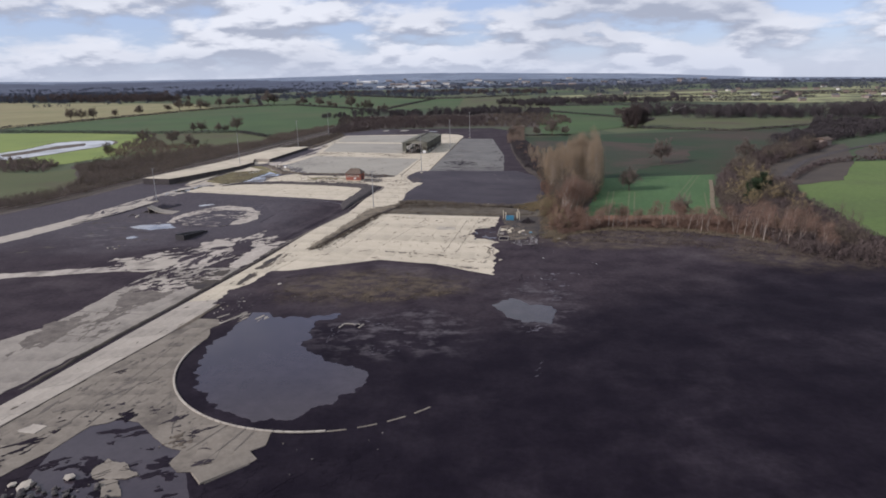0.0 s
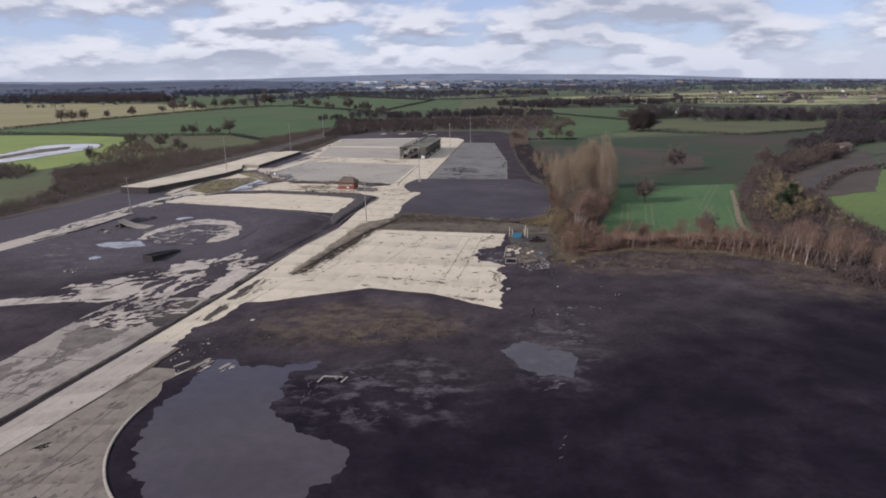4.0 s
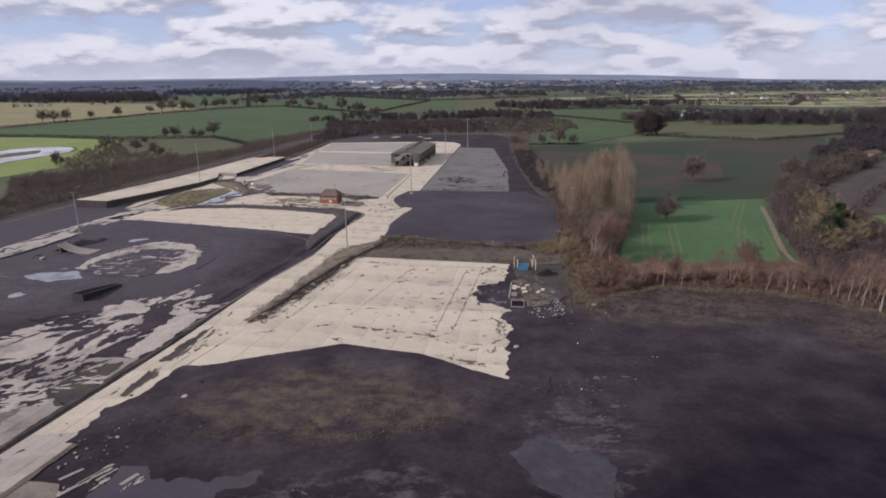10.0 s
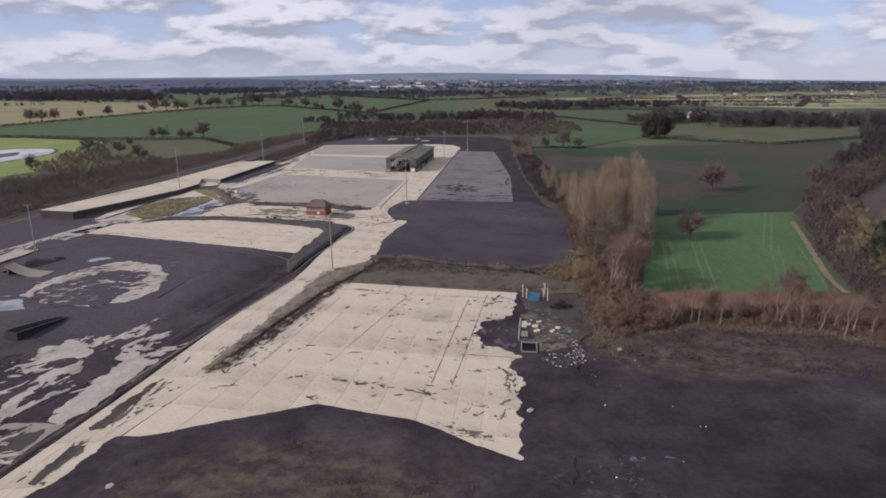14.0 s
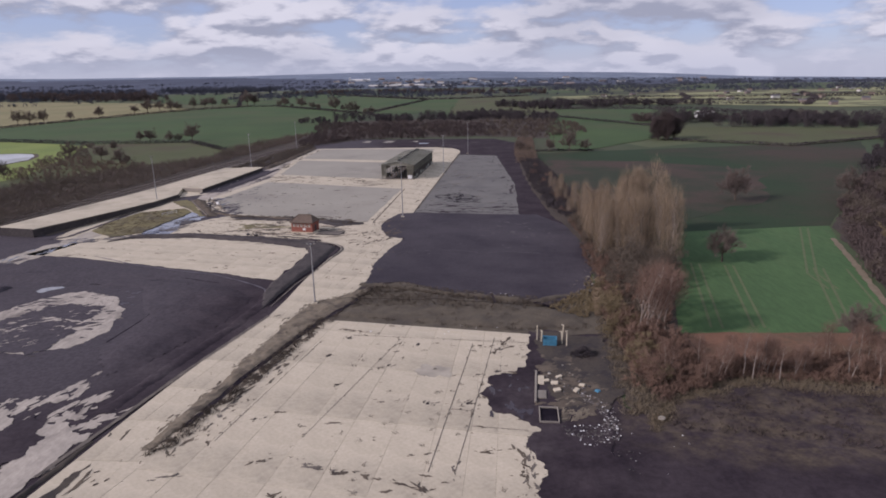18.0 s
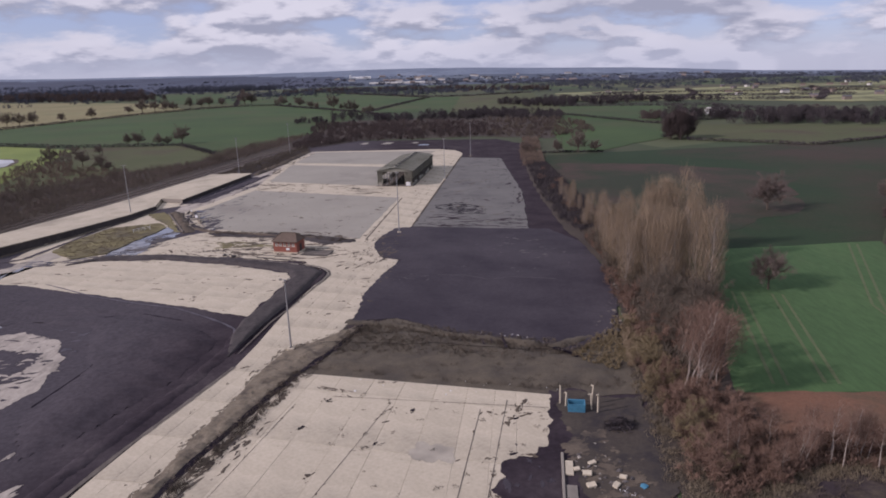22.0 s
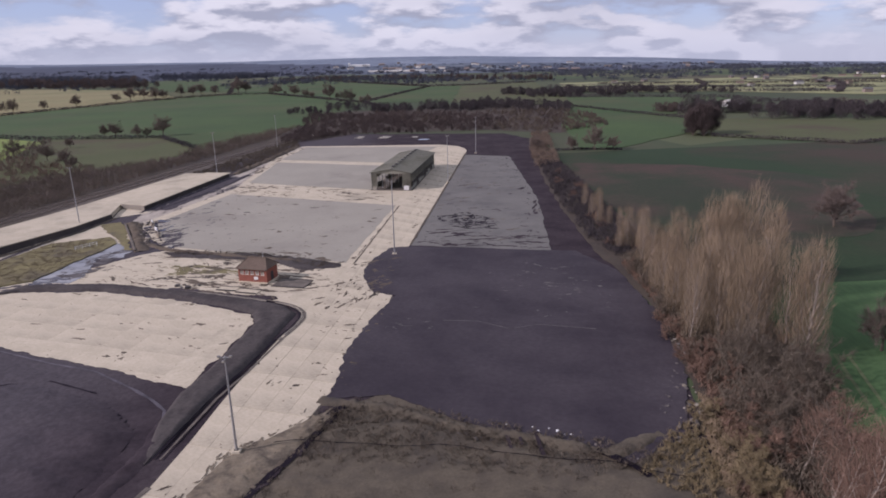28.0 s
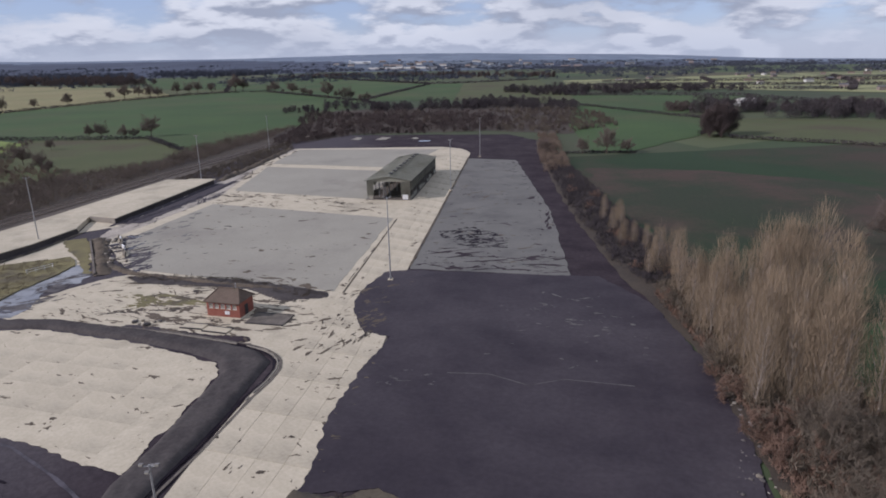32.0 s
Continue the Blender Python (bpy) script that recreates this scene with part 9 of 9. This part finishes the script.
# bare old floor west of the drain
for k, pts in enumerate(([(-79.7, 148.4), (-74.7, 150.1), (-65.9, 151.7), (-64.9, 142.2), (-67.3, 138.6), (-72.4, 138)], [(-67.4, 130.6), (-63.5, 132.5), (-58.9, 131.9), (-54.4, 126), (-57.7, 123.4), (-63.7, 125.2)])):
    patch("concrete_pad", pts, 0.128, CONC_WORN_SHADED, 1.0, 0.3, 2.2, 320 + k, 0.05, "bare pale patch of an old floor", category="concrete floor")
    blotches("dirt_patches", pts, 14, (0.2, 1.2), 0.14, SPOIL, 322 + k, "black dirt on an old floor", "dirt", 4.0, 0.2)

# ---- single pieces in the rubble ----
for x, y, a, b, turn in ((15.5, 172.3, 0.9, 0.5, 20), (14.6, 170.4, 1.0, 0.7, -15), (14.6, 168.3, 1.0, 0.7, 10), (17.2, 168.2, 0.9, 0.6, 50), (18.3, 169.6, 0.8, 0.5, -30), (13.6, 171.2, 0.7, 0.5, 5)):
    blk = part("broken_slab", box(-a / 2, -b / 2, 0, a / 2, b / 2, 0.28, 0.05), CONC, None)
    blk.matrix_basis = pose(x, y, 0.2, 8, -6, turn)
    tagged(blk, "pale broken slab of concrete on a rubble heap", "broken slab", "slabs on the heap")
sheet = part("blue_scrap", stone(95, 0.5, 0.3), BLUE, None)
sheet.matrix_basis = pose(20.1, 168.1, 0.25)
tagged(sheet, "crumpled blue plastic scrap among rubble", "scrap")
blotches("dirt_patches", [(14, 166), (17.6, 166.4), (18.4, 162), (15, 160.4), (13.9, 163)], 26, (0.3, 1.1), 0.2, MUD, 340, "ochre dirt and grass beside a pit", "dirt", 2.0, 1.2)

# ---- clumps of dirt over the northern bays ----
blotches("dirt_patches", [(-9, 296), (21, 288), (25, 340), (24, 430), (8, 436), (-4, 340)], 90, (0.15, 0.9), 0.105, SPOIL, 350, "black clumps on the hardstanding", "dirt", 3.5, 0.1)
blotches("dirt_patches", [(-10, 292), (20, 285), (22, 297), (-8, 303)], 60, (0.2, 1.6), 0.105, SPOIL, 351, "black dust blown over the hardstanding's edge", "dirt", 4.5, -0.1)
blotches("dirt_patches", [(20, 290), (25, 340), (25, 430), (22, 430), (22, 340), (17, 292)], 50, (0.2, 1.3), 0.105, SPOIL, 352, "black dirt along the hardstanding's edge", "dirt", 4.0, 1.5)
blotches("dirt_patches", [(-22, 280), (-12, 290), (-7, 336), (4, 440), (-4, 455), (-16, 336)], 60, (0.12, 0.7), 0.165, DIRT, 353, "small dirt clumps on the haul road", "dirt", 3.0, 1.3)
blotches("dirt_patches", [(-70, 292), (-27, 279), (-22, 320), (-78, 345)], 60, (0.12, 0.6), 0.105, DIRT, 354, "small clumps on a screeded bay", "dirt", 2.5, -0.2)
blotches("damp_marks", [(-84, 318), (-72, 295), (-60, 292), (-66, 310), (-78, 350)], 26, (0.5, 2.4), 0.101, GREYPAD2, 355, "damp grey marks on a screeded bay", "damp mark", 2.5, 1.0, 0.004)

# ---- silt, slivers and dirt round the ponds ----
WETSILT = surface("wet_silt", (0.070, 0.062, 0.073), (0.100, 0.089, 0.102), 0.4, (0.040, 0.035, 0.042), 0.3, (0.46, 0.62), 2.0, 0.55, 0.3, spec=0.25)
for k, (pts, n, size) in enumerate((([(12.6, 129.5), (14, 131), (19, 132.4), (26, 132), (20.6, 129.4), (16, 128.4)], 14, (0.2, 0.8)), ([(18, 129), (22.6, 128), (20.8, 119), (18.8, 112.4), (17.4, 113), (18.4, 120)], 18, (0.2, 0.8)), ([(10, 123.6), (11.6, 126), (12.4, 124), (11, 122.6)], 6, (0.3, 0.9)),
                                    ([(8.6, 103.4), (13, 103.6), (16, 102), (13.6, 98.6), (10, 101)], 7, (0.2, 0.6)), ([(11.8, 95.4), (13.4, 94.8), (12.6, 83), (10.6, 83.6)], 4, (0.2, 0.6)))):
    blotches("silt_streaks", pts, n, size, 0.062, WETSILT, 350 + k, "streaks of pale wet silt round a puddle", "silt", 2.4, 0.5, 0.006)
for k, pts in enumerate(([(-21, 104), (-19, 104), (-19.4, 96), (-20.6, 96)], [(-17, 107), (-9, 103), (-9.6, 101), (-18, 105)], [(-14, 97), (-8.6, 94), (-9, 89), (-13, 92)])):
    blotches("silt_streaks", pts, 9, (0.12, 0.45), 0.066, WETSILT, 360 + k, "thin streaks of pale silt on black mud", "silt", 4.5, (1.4, -0.4, 0.4)[k], 0.005)
for k, (line, w) in enumerate((([(-41.2, 105.4), (-39.4, 108.2), (-37.9, 110.8)], 0.55), ([(-39.9, 107.8), (-38.4, 110.4), (-37.2, 113)], 0.4), ([(-38.2, 108.4), (-37.0, 110.6)], 0.35), ([(-35.2, 107.6), (-34.2, 109.6)], 0.45), ([(-42.4, 108.6), (-40.8, 110.6)], 0.4))):
    ribbon("bare_strip", line, 0.0, w, 0.092, CONC_OLD, "sliver of pale concrete beside the pond", "concrete", 370 + k)
ribbon("joint", [(-57.4, 68.6), (-54.4, 79.4), (-50.6, 92.6), (-47.3, 104.2)], 0.1, 0.22, 0.149, JOINT, "dirty joint beside the haul road", "joint", 380)
ribbon("road_edge", [(-47.6, 103.4), (-45.9, 110.6), (-44.5, 117.6)], 0.35, 0.75, 0.152, DIRT, "dirty edge of the haul road", "road edge", 381)
tufts("tufts", [(24.6, 157.6), (27, 160.4), (31, 164.4), (41, 169.6), (50, 171.4), (50, 173), (40.6, 171.6), (30, 166.4), (25, 160.6)], 300, 0.55, STRAW, 312, "straw-coloured dead grass below the birches", 0.1)
strew([(-90.5, 162), (-86, 163), (-84, 159), (-88.5, 158.4)], 9, 0.3, 0.9, "lumps on the black floor", "dark broken lump on black ground")
# debris trailing from the pit over the black ground
for k, (pts, n, top) in enumerate((([(18.6, 168), (20.8, 165), (21.4, 160), (20, 155), (16.4, 154.4), (13.8, 156.6), (14, 158), (18.6, 157.4), (19.6, 160), (19.4, 164)], 150, 0.34), ([(19, 156), (22.4, 152.6), (19, 146), (16.8, 150.4)], 16, 0.26))):
    strew_fine(pts, n, 0.07, top, 40 + k, "scattered small rubble on black ground")
    strew_fine(pts, n // 3, 0.06, top * 0.75, 44 + k, "scattered white scraps on black ground", WHITE)
# pale drain line and wheel marks on the west spoil
ribbon("drain_line", [(-36.6, 208), (-38.6, 214.8), (-41.5, 217.6), (-45.4, 220.6), (-54, 226.4), (-62, 229), (-74.5, 234.4), (-89.9, 243.4)], 0.0, 0.4, 0.062, WETSILT, "pale silty line along the foot of a slab", "silt", 383)
for k, line in enumerate(([(-57.6, 220.2), (-57, 210), (-56.6, 198.6), (-58, 188)], [(-44, 214), (-47, 200), (-51, 186)], [(-66, 222), (-60, 224), (-50, 219.6)])):
    ribbon("wheel_mark", line, 0.0, 0.3, 0.058, SLURRY, "dark wheel mark on coal spoil", "wheel mark", 384 + k)
blotches("silt_marks", [(-70, 204), (-62, 205), (-64, 219), (-70, 220)], 9, (0.3, 1.3), 0.06, WETSILT, 390, "pale damp silt on black ground", "silt", 3.0, 0.5, 0.005)
# weeds in the joints of the bare floor
blotches("dirt_patches", [(-12, 140), (8, 132), (11, 170), (12, 186), (-14, 190), (-16, 160)], 64, (0.1, 0.5), 0.136, DIRT, 391, "brown weeds in the joints of a concrete floor", "dirt", 2.5, 0.1)
tufts("tufts", [(-12, 140), (8, 132), (11, 170), (12, 186), (-14, 190), (-16, 160)], 60, 0.22, DULLGRASS, 313, "small dull weeds on a concrete floor", 0.13, 16, 0.22)
# dirt and grass round the office
patch("dirt_sheet", [(-58, 262.4), (-52, 260.9), (-46.9, 259.2), (-40, 257.2), (-35.3, 256.3), (-34.4, 255), (-36, 254.2), (-43.7, 256), (-54.1, 259), (-59, 260.4)], 0.088, SPOIL, 0.5, 0.25, 1.6, 392, 0.015, "black dirt before the weighbridge", category="dirt")
blotches("dirt_patches", [(-58, 263), (-47, 260.6), (-35, 257), (-35, 254), (-44, 255), (-58, 259.6)], 36, (0.2, 1.1), 0.094, DIRT, 393, "streaks of brown dirt before the weighbridge", "dirt", 4.0, -0.25)
blotches("grass_patches", [(-64, 277), (-56.4, 276.6), (-49.4, 274), (-47, 269.2), (-55.6, 269.6), (-62, 271.7)], 30, (0.4, 1.8), 0.09, MOSS, 394, "olive grass over the concrete apron", "grass", 3.5, -0.2)
blotches("dirt_patches", [(-68, 289), (-60.4, 287), (-46.1, 282), (-42, 278.6), (-49.5, 278), (-67.3, 284)], 40, (0.3, 1.5), 0.1, DIRT, 395, "streaks of dirt along the bays", "dirt", 4.5, -0.3)
patch("grass_patch", [(-101, 317), (-96, 319.6), (-91.4, 314.4), (-85.6, 302), (-79.4, 290.4), (-81, 290.6), (-86.6, 299), (-95.5, 310)], 0.13, MOSS, 0.9, 0.4, 2.5, 396, 0.03, "olive grass beside a drainage channel", category="grass")
blotches("dirt_patches", [(-24, 250), (-16, 252), (-14, 266), (-21, 262)], 26, (0.15, 0.7), 0.185, DIRT, 397, "dark dirt streaked along the haul road", "dirt", 5.0, 1.3)
ribbon("lane", [(112, 226), (118, 236), (126, 248.6), (142.6, 274.7), (160.3, 297), (188.9, 324.6), (218.6, 349.5), (250, 372), (300, 404)], 0.0, 3.2, 0.20, ASH, "narrow dusty lane between a wood and a pasture", "lane", 398)
patch("scrub_floor", [(186, 297), (330, 294), (342, 362), (300, 384), (244, 366), (216, 344), (196, 322)], 0.09, SCRUBSOIL, 1.5, 3, 9, 399, 0.05, "rough brown ground beside a lane", category="rough ground")
